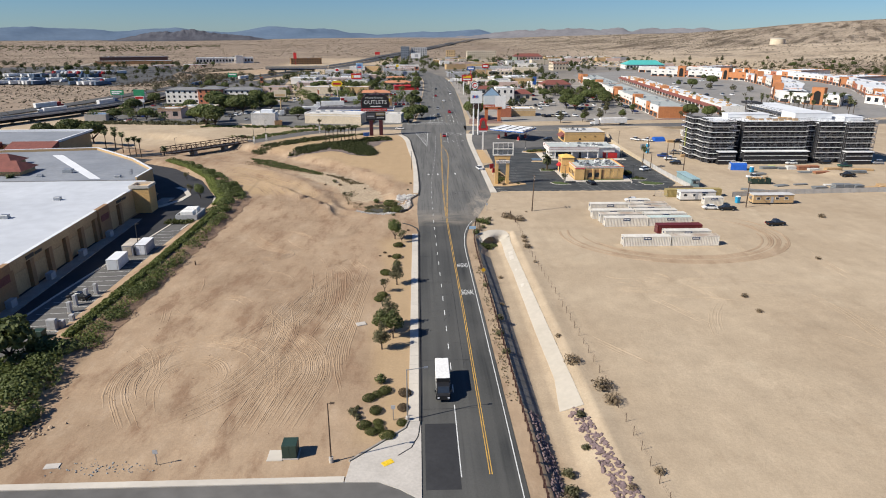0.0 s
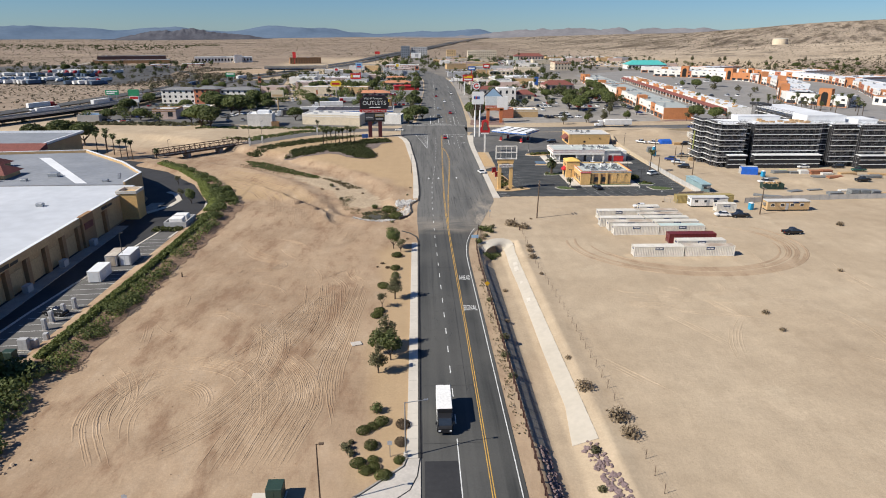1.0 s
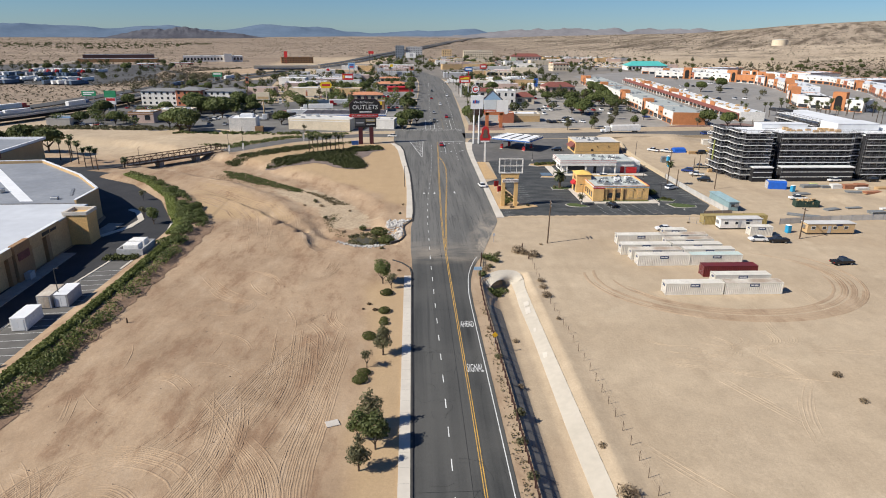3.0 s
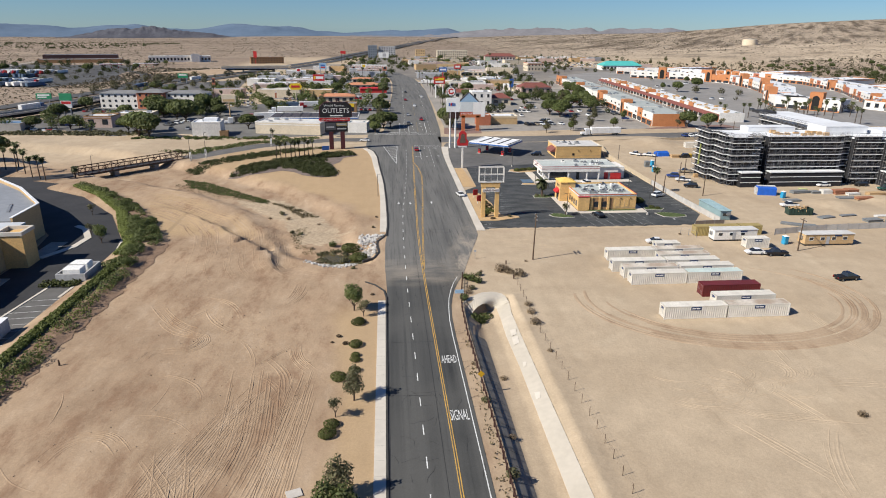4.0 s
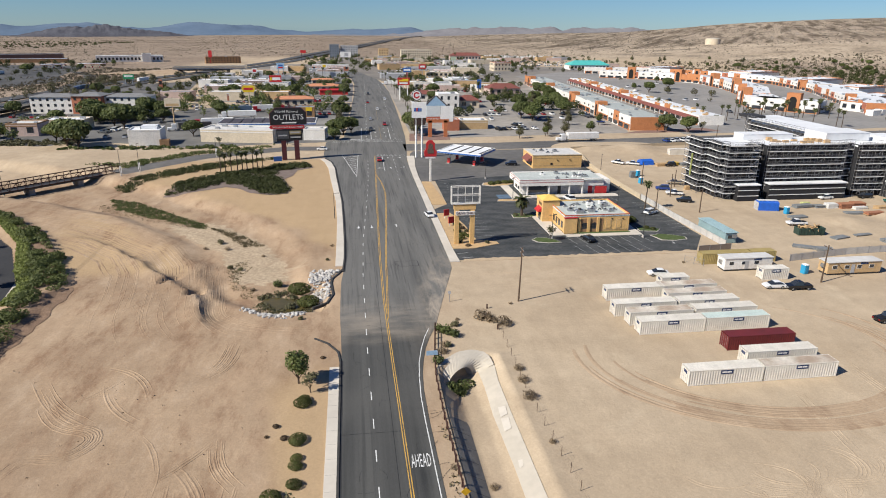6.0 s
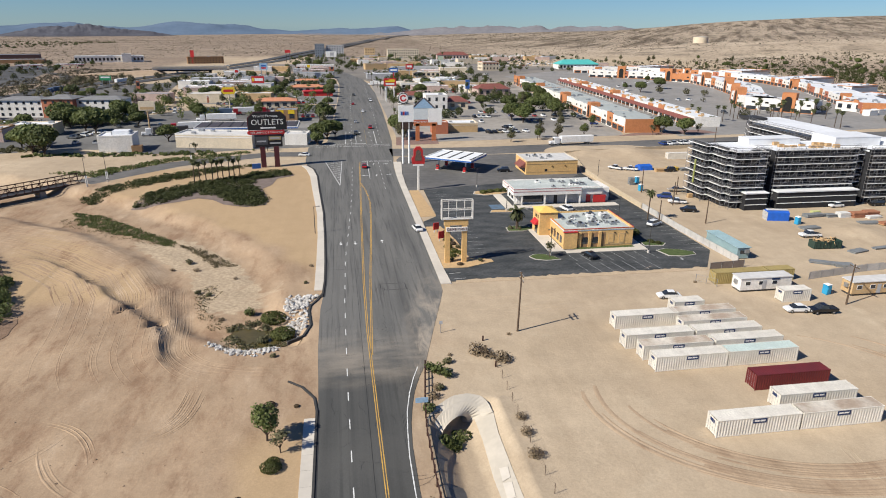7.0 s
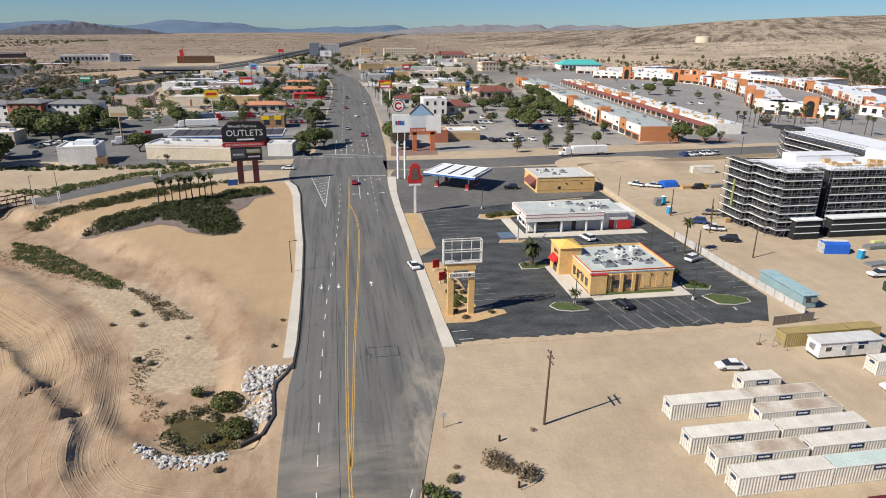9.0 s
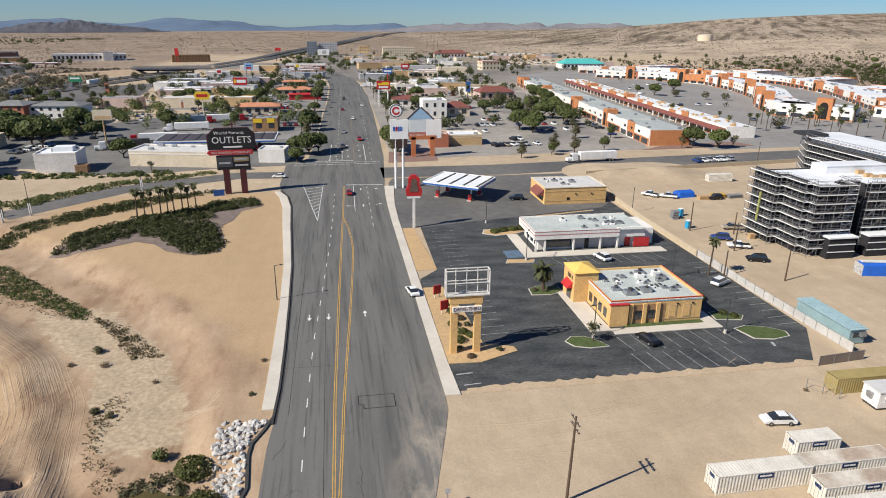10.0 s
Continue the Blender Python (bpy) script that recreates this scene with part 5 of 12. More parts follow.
def beside(pts, off):
    out = []
    for i, p in enumerate(pts):
        a, b = pts[max(i - 1, 0)], pts[min(i + 1, len(pts) - 1)]
        dx, dy = b[0] - a[0], b[1] - a[1]
        ln = math.hypot(dx, dy) or 1
        out.append((p[0] - dy / ln * off + tr.gauss(0, 0.025), p[1] + dx / ln * off + tr.gauss(0, 0.025)))
    return out


def bundle(out, x, y, a, bend, length, n, gap, keep):
    """Several passes side by side, each begun and ended where it likes."""
    base = drive(x, y, a, bend, length)
    for k in range(n):
        line = beside(base, gap * (k - n / 2) * tr.uniform(0.85, 1.15))
        i, j = tr.randint(0, len(line) // 3), len(line) - tr.randint(0, len(line) // 3)
        line = [p for p in line[i:j] if keep(*p)]
        if len(line) > 6 and all(math.dist(p, q) < 3 for p, q in zip(line, line[1:])):
            out.append(line)


def guided(out, pts, n, gap, keep, jag=0.015, cut=0.35):
    """Passes side by side along a bowed guide line, each begun and ended where it likes."""
    line = [Vector(p) for p in pts]
    for q in range(4):      # round the corners
        fine = [line[0]]
        for a, b in zip(line, line[1:]):
            fine += [a.lerp(b, 0.25), a.lerp(b, 0.75)]
        line = fine + [line[-1]]
    run, rest = [tuple(line[0])], 0.0
    for a, b in zip(line, line[1:]):
        rest += (b - a).length
        if rest > 0.7:
            run.append(tuple(b))
            rest = 0.0
    for k in range(n):
        side = beside(run, gap * (k - n / 2) + tr.gauss(0, gap * 0.15))
        i, j = int(len(side) * tr.uniform(0, cut)), len(side) - int(len(side) * tr.uniform(0, cut))
        side = [(p[0] + tr.gauss(0, jag), p[1] + tr.gauss(0, jag)) for p in side[i:j] if keep(*p)]
        if len(side) > 6 and all(math.dist(p, q) < 3 for p, q in zip(side, side[1:])):
            out.append(side)


tr = random.Random(8)
west = []
on_west = lambda x, y: -61 < x < -18.6 and 74 < y < 178
for k in range(14):      # broad sweeps over the west field
    bundle(west, tr.uniform(-56, -26), tr.uniform(76, 118), tr.gauss(1.45, 0.5), tr.gauss(-0.006, 0.018), tr.uniform(10, 26), tr.randint(3, 6), tr.uniform(0.4, 0.7), on_west)
for pts, n, gap in (
        ([(-33, 77), (-31.5, 88), (-29.8, 96), (-27, 105)], 15, 0.42), ([(-29, 77), (-27, 87), (-25.6, 94), (-28, 101), (-33, 107)], 14, 0.45), ([(-26.5, 78), (-24.6, 87), (-23.6, 93), (-26, 99)], 7, 0.5),
        ([(-48, 78), (-55.5, 90), (-53.5, 99.5), (-46.6, 105.4), (-37.5, 103), (-33, 97)], 9, 0.5), ([(-46, 80), (-50.5, 90), (-48, 97), (-43, 98.5), (-39, 94), (-40, 88)], 6, 0.5), ([(-47, 78.5), (-38.6, 86.5), (-34.2, 96), (-32.2, 107), (-35.8, 121)], 11, 0.48),
        ([(-28.4, 141), (-27.0, 128), (-26.4, 119), (-29, 105)], 13, 0.6), ([(-20.4, 140), (-21.3, 114), (-22.6, 98), (-19.8, 86)], 9, 0.5), ([(-34, 107), (-31.2, 119), (-29, 128), (-26, 136)], 13, 0.5), ([(-38, 106), (-36.4, 117), (-34.6, 124)], 5, 0.5),
        ([(-24.5, 104), (-22.8, 113), (-21.6, 124), (-20.4, 140)], 8, 0.55), ([(-51.5, 117), (-50, 123), (-45, 124.5), (-40.5, 119)], 5, 0.5), ([(-49, 143), (-47.6, 149), (-41.5, 147.2), (-39, 152.5), (-46, 154.5), (-51, 163)], 5, 0.5),
        ([(-53, 168), (-47.3, 159), (-40, 153.5)], 5, 0.5), ([(-48.8, 143.6), (-47, 148.2), (-41.4, 148.4)], 4, 0.5), ([(-23.6, 149), (-22.8, 143.5), (-19.4, 139)], 5, 0.45), ([(-25.4, 177), (-26.2, 168), (-31, 164.6)], 6, 0.5), ([(-39, 112), (-42, 104), (-50, 100), (-57, 103)], 6, 0.6)):
    guided(west, pts, int(n * 1.5), gap * 0.72, on_west)
west = [w for w in west if len(w) > 6 and all(math.dist(p, q) < 3 for p, q in zip(w, w[1:]))]
for k in range(16):      # faint curls farther on
    bundle(west, tr.uniform(-58, -24), tr.uniform(118, 165), tr.uniform(0, 6.28), tr.choice((-1, 1)) * tr.uniform(0.04, 0.12), tr.uniform(8, 18), tr.randint(2, 4), 0.5, on_west)
ridges("wheel_tracks", west, "criss-crossing wheel tracks pressed in the sand", wide=0.10, high=0.052)
bank = []
SWEEP = [(-9.5, 180.5), (-18, 181), (-26, 184), (-30.5, 191), (-32.5, 204), (-36, 220), (-44, 235.5), (-58, 250), (-76, 262), (-96, 273)]
fine_sweep = []
for (xa, ya), (xb, yb) in zip(SWEEP, SWEEP[1:]):
    m = max(1, int(math.dist((xa, ya), (xb, yb)) / 1.2))
    fine_sweep += [(xa + (xb - xa) * q / m, ya + (yb - ya) * q / m) for q in range(m)]
for q in range(3):
    fine_sweep = [fine_sweep[0]] + [tuple((fine_sweep[i - 1][c] + fine_sweep[i][c] + fine_sweep[i + 1][c]) / 3 for c in (0, 1)) for i in range(1, len(fine_sweep) - 1)] + [fine_sweep[-1]]
for k in range(420):     # graded streaks that follow the edge of the wash
    off = tr.uniform(-0.5, 6) if k < 110 else tr.uniform(3, 24)
    line = beside(fine_sweep, off * 1.0)
    a = tr.randint(0, len(line) - 12)
    line = line[a:a + tr.randint(7, 26)]
    if all(-100 < p[0] < -9 and 178 < p[1] < 272 for p in line):
        bank.append(line)
keep_bank = lambda x, y: -66 < x < -33 and 182 < y < 245
for k in range(14):      # cross-wise strokes over the slope
    bundle(bank, tr.uniform(-62, -44), tr.uniform(188, 226), tr.gauss(0.55, 0.18), tr.gauss(0.012, 0.008), tr.uniform(8, 18), tr.randint(3, 7), 0.55, keep_bank)
ridges("wheel_tracks", bank, "curving graded tracks down to the wash", wide=0.09, high=0.022)
silt = []
for k in range(16):
    bundle(silt, tr.uniform(-30, -18), tr.uniform(209, 219), tr.gauss(0.2, 0.4), tr.gauss(0.05, 0.05), tr.uniform(8, 14), 2, 0.5, lambda x, y: -33 < x < -15 and 206 < y < 224)
ridges("wheel_tracks", silt, "curling wheel tracks in the pale silt of the wash", (0, 0, 0.7), 0.14, 0.04)
east = []
on_east = lambda x, y: 22.5 < x < 108 and 84 < y < 214 and not (38 < x < 70 and 150 < y < 196)
RING_C, RING_R = (60, 164), (23.5, 18)
for k in range(9):       # the turning loop round the containers
    r0 = 1 + 0.036 * k + tr.uniform(-0.02, 0.02)
    for side in (-0.010, 0.010):
        a0 = 165 + tr.uniform(0, 90)
        a1 = a0 + tr.uniform(60, 190)
        east.append([(RING_C[0] + RING_R[0] * (r0 + side) * math.cos(radians(q)), RING_C[1] + RING_R[1] * (r0 + side) * math.sin(radians(q))) for q in np.arange(a0, a1, 3.0)])
for k in range(13):      # long faint passes over the lot
    bundle(east, tr.uniform(24, 90), tr.uniform(88, 140), tr.gauss(2.0, 0.45), tr.gauss(0, 0.012), tr.uniform(12, 34), tr.randint(2, 5), tr.uniform(0.4, 0.8), on_east)
for k in range(24):      # curls where cars turned on the lot
    cx, cy, r1, a0 = 44 + tr.gauss(0, 5), 132 + tr.gauss(0, 2.5), tr.uniform(2.5, 6), tr.uniform(180, 300)
    for q in range(tr.randint(2, 4)):
        east.append([(cx + (r1 + 0.5 * q) * math.cos(radians(a0 + w)), cy + (r1 + 0.5 * q) * 0.7 * math.sin(radians(a0 + w))) for w in np.arange(0, tr.uniform(70, 150), 10)])
for k in range(18):      # the dirt drive past the pole
    x0, off = 17 + tr.uniform(0, 30), tr.uniform(0, 11)
    east.append([(x0 + 1.6 * s, 195 + off + 0.012 * (x0 + 1.6 * s - 17) ** 2 * 0.6 - 0.12 * (x0 + 1.6 * s - 17) + tr.gauss(0, 0.05)) for s in range(tr.randint(10, 30)) if x0 + 1.6 * s < 72])
ring = [q for q in east[:18]]
ridges("wheel_tracks", ring, "deep wheel ruts curving before the containers", (0, 0, 0.25), 0.24, 0.07)
east = east[18:]
ridges("wheel_tracks", east, "looping wheel tracks round the containers", (0, 0, 0.9), 0.11, 0.034)
RUT_PALE = M("loose_pale_sand", (0.41, 0.312, 0.205), (0.46, 0.352, 0.236), 0.3, 0.95)


# ---- flood channel beside the road ----
def slope(name, rows, mat, label, cat, thick=0.12):
    """A sheet across the channel: rows of y with (x, z) at both edges."""
    bm = bmesh.new()
    v = [(bm.verts.new((a[0], y, a[1])), bm.verts.new((b[0], y, b[1])), bm.verts.new((b[0], y, b[1] - thick)), bm.verts.new((a[0], y, a[1] - thick))) for y, a, b in rows]
    for p, q in zip(v, v[1:]):
        for k in range(4):
            bm.faces.new((p[k], p[(k + 1) % 4], q[(k + 1) % 4], q[k]))
    bm.faces.new(v[0]), bm.faces.new(v[-1][::-1])
    return structure(name, mesh_of(name, bm, mat), label, cat)


# Darker base than the east apron: the slope's shade is in its colour.
slope("channel_lining_west", [(y, (7.0, 0.06), (9.7, q)) for y, q in ((82, -1.50), (120, -1.50), (150, -1.50), (156, -1.9), (160, -2.3), (162.4, -2.47))], M("shaded_weathered_concrete", (0.20, 0.185, 0.165), (0.145, 0.135, 0.12), 0.5, 0.9, bump=0.02, fine=0.12), "weathered concrete slope of the flood channel, shade in its colour", "channel lining")
slope("channel_lining_east", [(83, (12.6, -1.48), (16.1, -0.30)), (86, (12.9, -1.38), (16.1, -0.30)), (92, (13.6, -1.15), (16.1, -0.30)), (110, (13.5, -1.18), (16.0, -0.33)), (140, (13.7, -1.12), (15.9, -0.36)), (152, (13.5, -1.25), (15.9, -0.40)), (160, (13.9, -1.5), (16.0, -0.45)), (164.6, (13.9, -1.7), (16.4, -0.3)), (166.4, (13.6, -1.3), (16.2, -0.2))],
      M("apron_concrete", (0.50, 0.45, 0.375), (0.44, 0.395, 0.325), 0.12, 0.9, fine=0.05), "pale concrete apron of the flood channel", "channel lining")
stain = bmesh.new()
for y, a, b, w in ((131, 14.1, 15.0, 1.9), (140.5, 14.2, 14.9, 1.5), (149, 14.1, 15.3, 3.0), (152, 14.3, 15.5, 2.4)):
    zz = [(-1.48 + (x - 12.6) * 1.18 / 3.5) + 0.03 for x in (a, b)]
    prism_pts = [(a, y - w / 2, zz[0]), (b - 0.2, y - w / 2 + 0.2, zz[1] - 0.06), (b, y + w * 0.4, zz[1]), (a + 0.15, y + w / 2, zz[0] + 0.05)]
    stain.faces.new([stain.verts.new(p) for p in prism_pts])
structure("lining_patches", mesh_of("lining_patches", stain, CONCRETE_WHITE), "pale repair patches on the concrete apron", "channel lining")
joint = bmesh.new()
for k in range(27):
    y = 84.5 + 3 * k
    if y > 149:
        break
    vs = [joint.verts.new(p) for p in ((7.0, y, 0.075), (9.7, y, -1.485), (9.7, y + 0.06, -1.485), (7.0, y + 0.06, 0.075))]
    joint.faces.new(vs)
structure("lining_joints", mesh_of("lining_joints", joint, TAR), "dark joints in the sloping concrete", "channel lining")
# arched culvert mouth, set askew to the road, with a broad concrete collar that runs into the apron
N = 18
SKEW = pose(10.7, 163.7, 0, 0, 0, 39)
arch_in = [Vector((-2.9 * math.cos(math.pi * i / N), 0, -2.6 + 2.35 * math.sin(math.pi * i / N) ** 0.85)) for i in range(N + 1)]
COLLAR = [(6.7, 162.0), (7.0, 164.2), (9.0, 166.9), (11.2, 168.8), (13.6, 169.2), (15.3, 168.3), (16.1, 166.6), (16.3, 164.4)]
collar = []
for i in range(N + 1):
    u = (len(COLLAR) - 1) * i / N
    k = min(int(u), len(COLLAR) - 2)
    p = Vector(COLLAR[k]).lerp(Vector(COLLAR[k + 1]), u - k)
    collar.append(Vector((p.x, p.y, 0.14 - 0.30 * sstep(0.75, 1.0, i / N))))
head = bmesh.new()
front = [head.verts.new(SKEW @ v) for v in arch_in]
inner = [head.verts.new(SKEW @ (v + Vector((0, 7.0, 0)))) for v in arch_in]
rows = [front]
for q, drop in ((0.12, 0.0), (0.55, 0.0), (1.0, 0.0)):
    rows.append([head.verts.new((SKEW @ a).lerp(c, q) + Vector((0, 0, 0.28 * math.sin(math.pi * q) * math.sin(math.pi * i / N)))) for i, (a, c) in enumerate(zip(arch_in, collar))])
rows.append([head.verts.new(c + Vector((0, 0, -0.6))) for c in collar])
for ra, rb in zip(rows, rows[1:]):
    for i in range(N):
        head.faces.new((ra[i], ra[i + 1], rb[i + 1], rb[i]))
for i in range(N):
    head.faces.new((front[i], inner[i], inner[i + 1], front[i + 1]))
structure("culvert", mesh_of("culvert", head, bpy.data.materials["apron_concrete"]), "arched concrete culvert mouth with a broad collar", "culvert")
# Black cap closes the pipe; its colour stands for the shade inside.
cap_b = bmesh.new()
cap_b.faces.new([cap_b.verts.new(SKEW @ (v + Vector((0, 6.9, 0)))) for v in arch_in])
structure("culvert_end", mesh_of("culvert_end", cap_b, DARK), "black cap standing in for the dark inside of the culvert", "culvert")


def rock_mesh(seed, mat):
    r = random.Random(seed)
    bm = bmesh.new()
    bmesh.ops.create_icosphere(bm, subdivisions=1, radius=0.5)
    for v in bm.verts:
        v.co *= r.uniform(0.72, 1.2)
        v.co.z *= 0.7
    return mesh_of("rock", bm, mat)


def rocks(name, spots, meshes, label, cap=300):
    """Riprap: stones that can be picked apart, each on shared mesh data."""
    root = thing(name, *spots[0][:2], 0, 0, label, "riprap")
    root.matrix_basis = Matrix.Identity(4)
    r = random.Random(3)
    for x, y, s in spots[:cap]:
        at = pose(x, y, gz(x, y) + 0.12 * s, r.uniform(-40, 40), r.uniform(-40, 40), r.uniform(0, 360)) @ Matrix.Diagonal((s * r.uniform(0.8, 1.3), s, s * r.uniform(0.7, 1), 1))
        part("rock", r.choice(meshes), None, root, at=at)
    return root


pale = [rock_mesh(k, ROCK) for k in range(5)]
purple = [rock_mesh(10 + k, ROCK_PURPLE) for k in range(5)]
rr = random.Random(12)


def spread(n, pts, lo, hi):
    """Spots within a band along a polyline: x, y, half width."""
    out = []
    for k in range(n):
        i = rr.randrange(len(pts) - 1)
        t = rr.random()
        w = pts[i][2] + (pts[i + 1][2] - pts[i][2]) * t
        out.append((pts[i][0] + (pts[i + 1][0] - pts[i][0]) * t + rr.uniform(-w, w), pts[i][1] + (pts[i + 1][1] - pts[i][1]) * t + rr.uniform(-w, w), rr.uniform(lo, hi)))
    return out


rocks("riprap", spread(300, [(-9.6, 208.6, 0.7), (-13.0, 207.0, 2.4), (-12.8, 201.5, 2.2), (-12.0, 194.6, 1.3)], 0.4, 1.05), pale, "heap of pale broken stone below the kerb")
rocks("riprap", spread(240, [(-26.6, 191.8, 0.8), (-23, 188.9, 1.3), (-19.4, 186.6, 1.8), (-15.6, 188.2, 1.1)], 0.35, 0.85), pale, "line of pale broken stone across the wash")
rocks("riprap", spread(300, [(14.6, 82.6, 0.9), (15.6, 75, 1.0), (16.2, 68, 1.2), (16.7, 61, 1.4)], 0.4, 0.75), purple, "band of purple-grey broken stone in the channel")
rocks("riprap", spread(230, [(8.3, 81.5, 0.6), (8.5, 72, 0.8), (8.7, 61, 1.0)], 0.4, 0.7), purple, "purple-grey broken stone on the channel bank")
pool = bmesh.new()
prism(pool, [(-19.4 + (4.6 + 0.5 * math.sin(3 * q + 1) + 0.35 * math.sin(7 * q)) * math.cos(q) - 0.35 * 3.6 * math.sin(q), 194.8 + (3.7 + 0.4 * math.sin(4 * q) + 0.3 * math.sin(9 * q)) * math.sin(q) - 0.4 * math.cos(q)) for q in np.linspace(0, 2 * math.pi, 40)[:-1]], -2.2, -1.36)
structure("silt_pool", mesh_of("silt_pool", pool, SOIL_DAMP), "olive silted pool at the culvert mouth", "pool")


# ---- fences ----
def post_fence(name, pts, gap, post, rails, mat, label, mesh_mat=None, high=1.2):
    """Posts along a line, with rails or wires, and a mesh panel where there is one."""
    root = thing(name, 0, 0, 0, 0, label, "fence")
    run = []
    for a, b in zip(pts, pts[1:]):
        n = max(1, round(math.dist(a, b) / gap))
        run += [(a[0] + (b[0] - a[0]) * i / n, a[1] + (b[1] - a[1]) * i / n) for i in range(n)]
    run.append(pts[-1])
    pm = boxm("post", mat, (-post, -post, -0.3, post, post, high))
    for x, y in run:
        part("post", pm, None, root, at=pose(x, y, gz(x, y)))
    for h, r in rails:
        bm = bmesh.new()
        for (x0, y0), (x1, y1) in zip(run, run[1:]):
            tube(bm, (x0, y0, gz(x0, y0) + h), (x1, y1, gz(x1, y1) + h), r, r, 4)
        part("rail", bm, mat, root)
    if mesh_mat:
        for (x0, y0), (x1, y1) in zip(run, run[1:]):
            bm = bmesh.new()
            d = Vector((x1 - x0, y1 - y0, 0))
            nrm = Vector((-d.y, d.x, 0)).normalized() * 0.012
            a, b = Vector((x0, y0, gz(x0, y0) + 0.03)), Vector((x1, y1, gz(x1, y1) + 0.03))
            up = Vector((0, 0, high - 0.08))
            vs = [bm.verts.new(p) for p in (a - nrm, b - nrm, b - nrm + up, a - nrm + up, a + nrm, b + nrm, b + nrm + up, a + nrm + up)]
            for q in ((0, 1, 2, 3), (5, 4, 7, 6), (3, 2, 6, 7), (0, 4, 5, 1), (1, 5, 6, 2), (4, 0, 3, 7)):
                bm.faces.new([vs[i] for i in q])
            part("panel", bm, mesh_mat, root)
    return root


post_fence("guard_rail", [(6.75, 58), (6.6, 90), (6.5, 120), (6.2, 150), (6.4, 160), (6.9, 166), (7.7, 172), (8.5, 178)], 2.3, 0.11, ((0.55, 0.07), (1.0, 0.07)), RUST, "dark brown rail fence above the channel", high=1.15)
post_fence("wire_fence", [(20.9, 52), (20.8, 78), (20.7, 95), (20.3, 124), (19.3, 150), (19.5, 163), (19.8, 176)], 3.4, 0.028, ((0.5, 0.005), (0.95, 0.005), (1.3, 0.005)), WOOD_POLE, "rusty post and wire fence round the lot", high=1.5)
MESH_GREY = M("windscreen_mesh_cloth", (0.50, 0.48, 0.45), (0.42, 0.40, 0.37), 0.5, 0.9)
MESH_BROWN = M("brown_mesh_cloth", (0.22, 0.18, 0.15), (0.17, 0.14, 0.12), 0.5, 0.9)
MESH_TAN = M("tan_block_wall", (0.50, 0.41, 0.29), (0.44, 0.36, 0.25), 0.6, 0.9, bump=0.02, bscale=6)
post_fence("site_fence", [(86.0, 214.5), (85.2, 240), (85.3, 262)], 3.0, 0.05, ((1.75, 0.025),), STEEL, "grey cloth-covered building site fence", MESH_GREY, 1.8)
post_fence("site_fence", [(77.2, 211.4), (86.0, 212.2)], 3.0, 0.05, ((1.75, 0.025),), STEEL, "brown cloth-covered fence end by the car park", MESH_BROWN, 1.8)
post_fence("site_fence", [(70.5, 205.6), (73.3, 202.2)], 2.2, 0.04, ((1.7, 0.025), (0.9, 0.015), (0.3, 0.015)), STEEL, "galvanised swing gate across the dirt track", high=1.75)
post_fence("site_fence", [(95.5, 203.2), (112, 206), (135, 207.5), (165, 209), (205, 211)], 3.2, 0.05, ((1.75, 0.025),), STEEL, "long grey building site fence", MESH_GREY, 1.7)
structure("wall_boundary", path_strip("wall_boundary", [(85.3, 262.4), (85.6, 290), (87.0, 314), (91.5, 336)], 0.25, 1.5, MESH_TAN, 1.5), "tan block boundary wall", "wall")
structure("wall_cross_road", path_strip("wall_cross_road", [(91, 348), (140, 354.5), (190, 360.5)], 0.25, 1.5, MESH_TAN, 1.5), "tan wall along the cross road", "wall")


# ---- shipping containers ----
def container_mesh(length, mat, depth=0.04):
    """Corrugated long sides and a corrugated far end, with corner posts and rails."""
    bm = bmesh.new()
    W, H = 2.44, 2.59
    n = int(length / 0.42)
    for side in (0, 1):
        prev = None
        for k in range(n * 4 + 1):
            x = 0.12 + (length - 0.24) * k / (n * 4)
            off = depth * (0, 1, 1, 0)[k % 4]
            y = off if side == 0 else W - off
            row = (bm.verts.new((x, y, 0.16)), bm.verts.new((x, y, H - 0.12)))
            if prev:
                bm.faces.new((prev[0], row[0], row[1], prev[1]) if side == 0 else (row[0], prev[0], prev[1], row[1]))
            prev = row
    for x in (0, length - 0.14):
        for y in (-0.01, W - 0.13):
            box(bm, x, y, 0, x + 0.14, y + 0.14, H)
    for y in (-0.01, W - 0.09):
        box(bm, 0.14, y, 0.02, length - 0.14, y + 0.1, 0.17)
        box(bm, 0.14, y, H - 0.13, length - 0.14, y + 0.1, H - 0.03)
    box(bm, length - 0.10, 0.13, 0.05, length - 0.03, W - 0.13, H - 0.02)
    return mesh_of("body", bm, mat)


CONTAINERS = {}


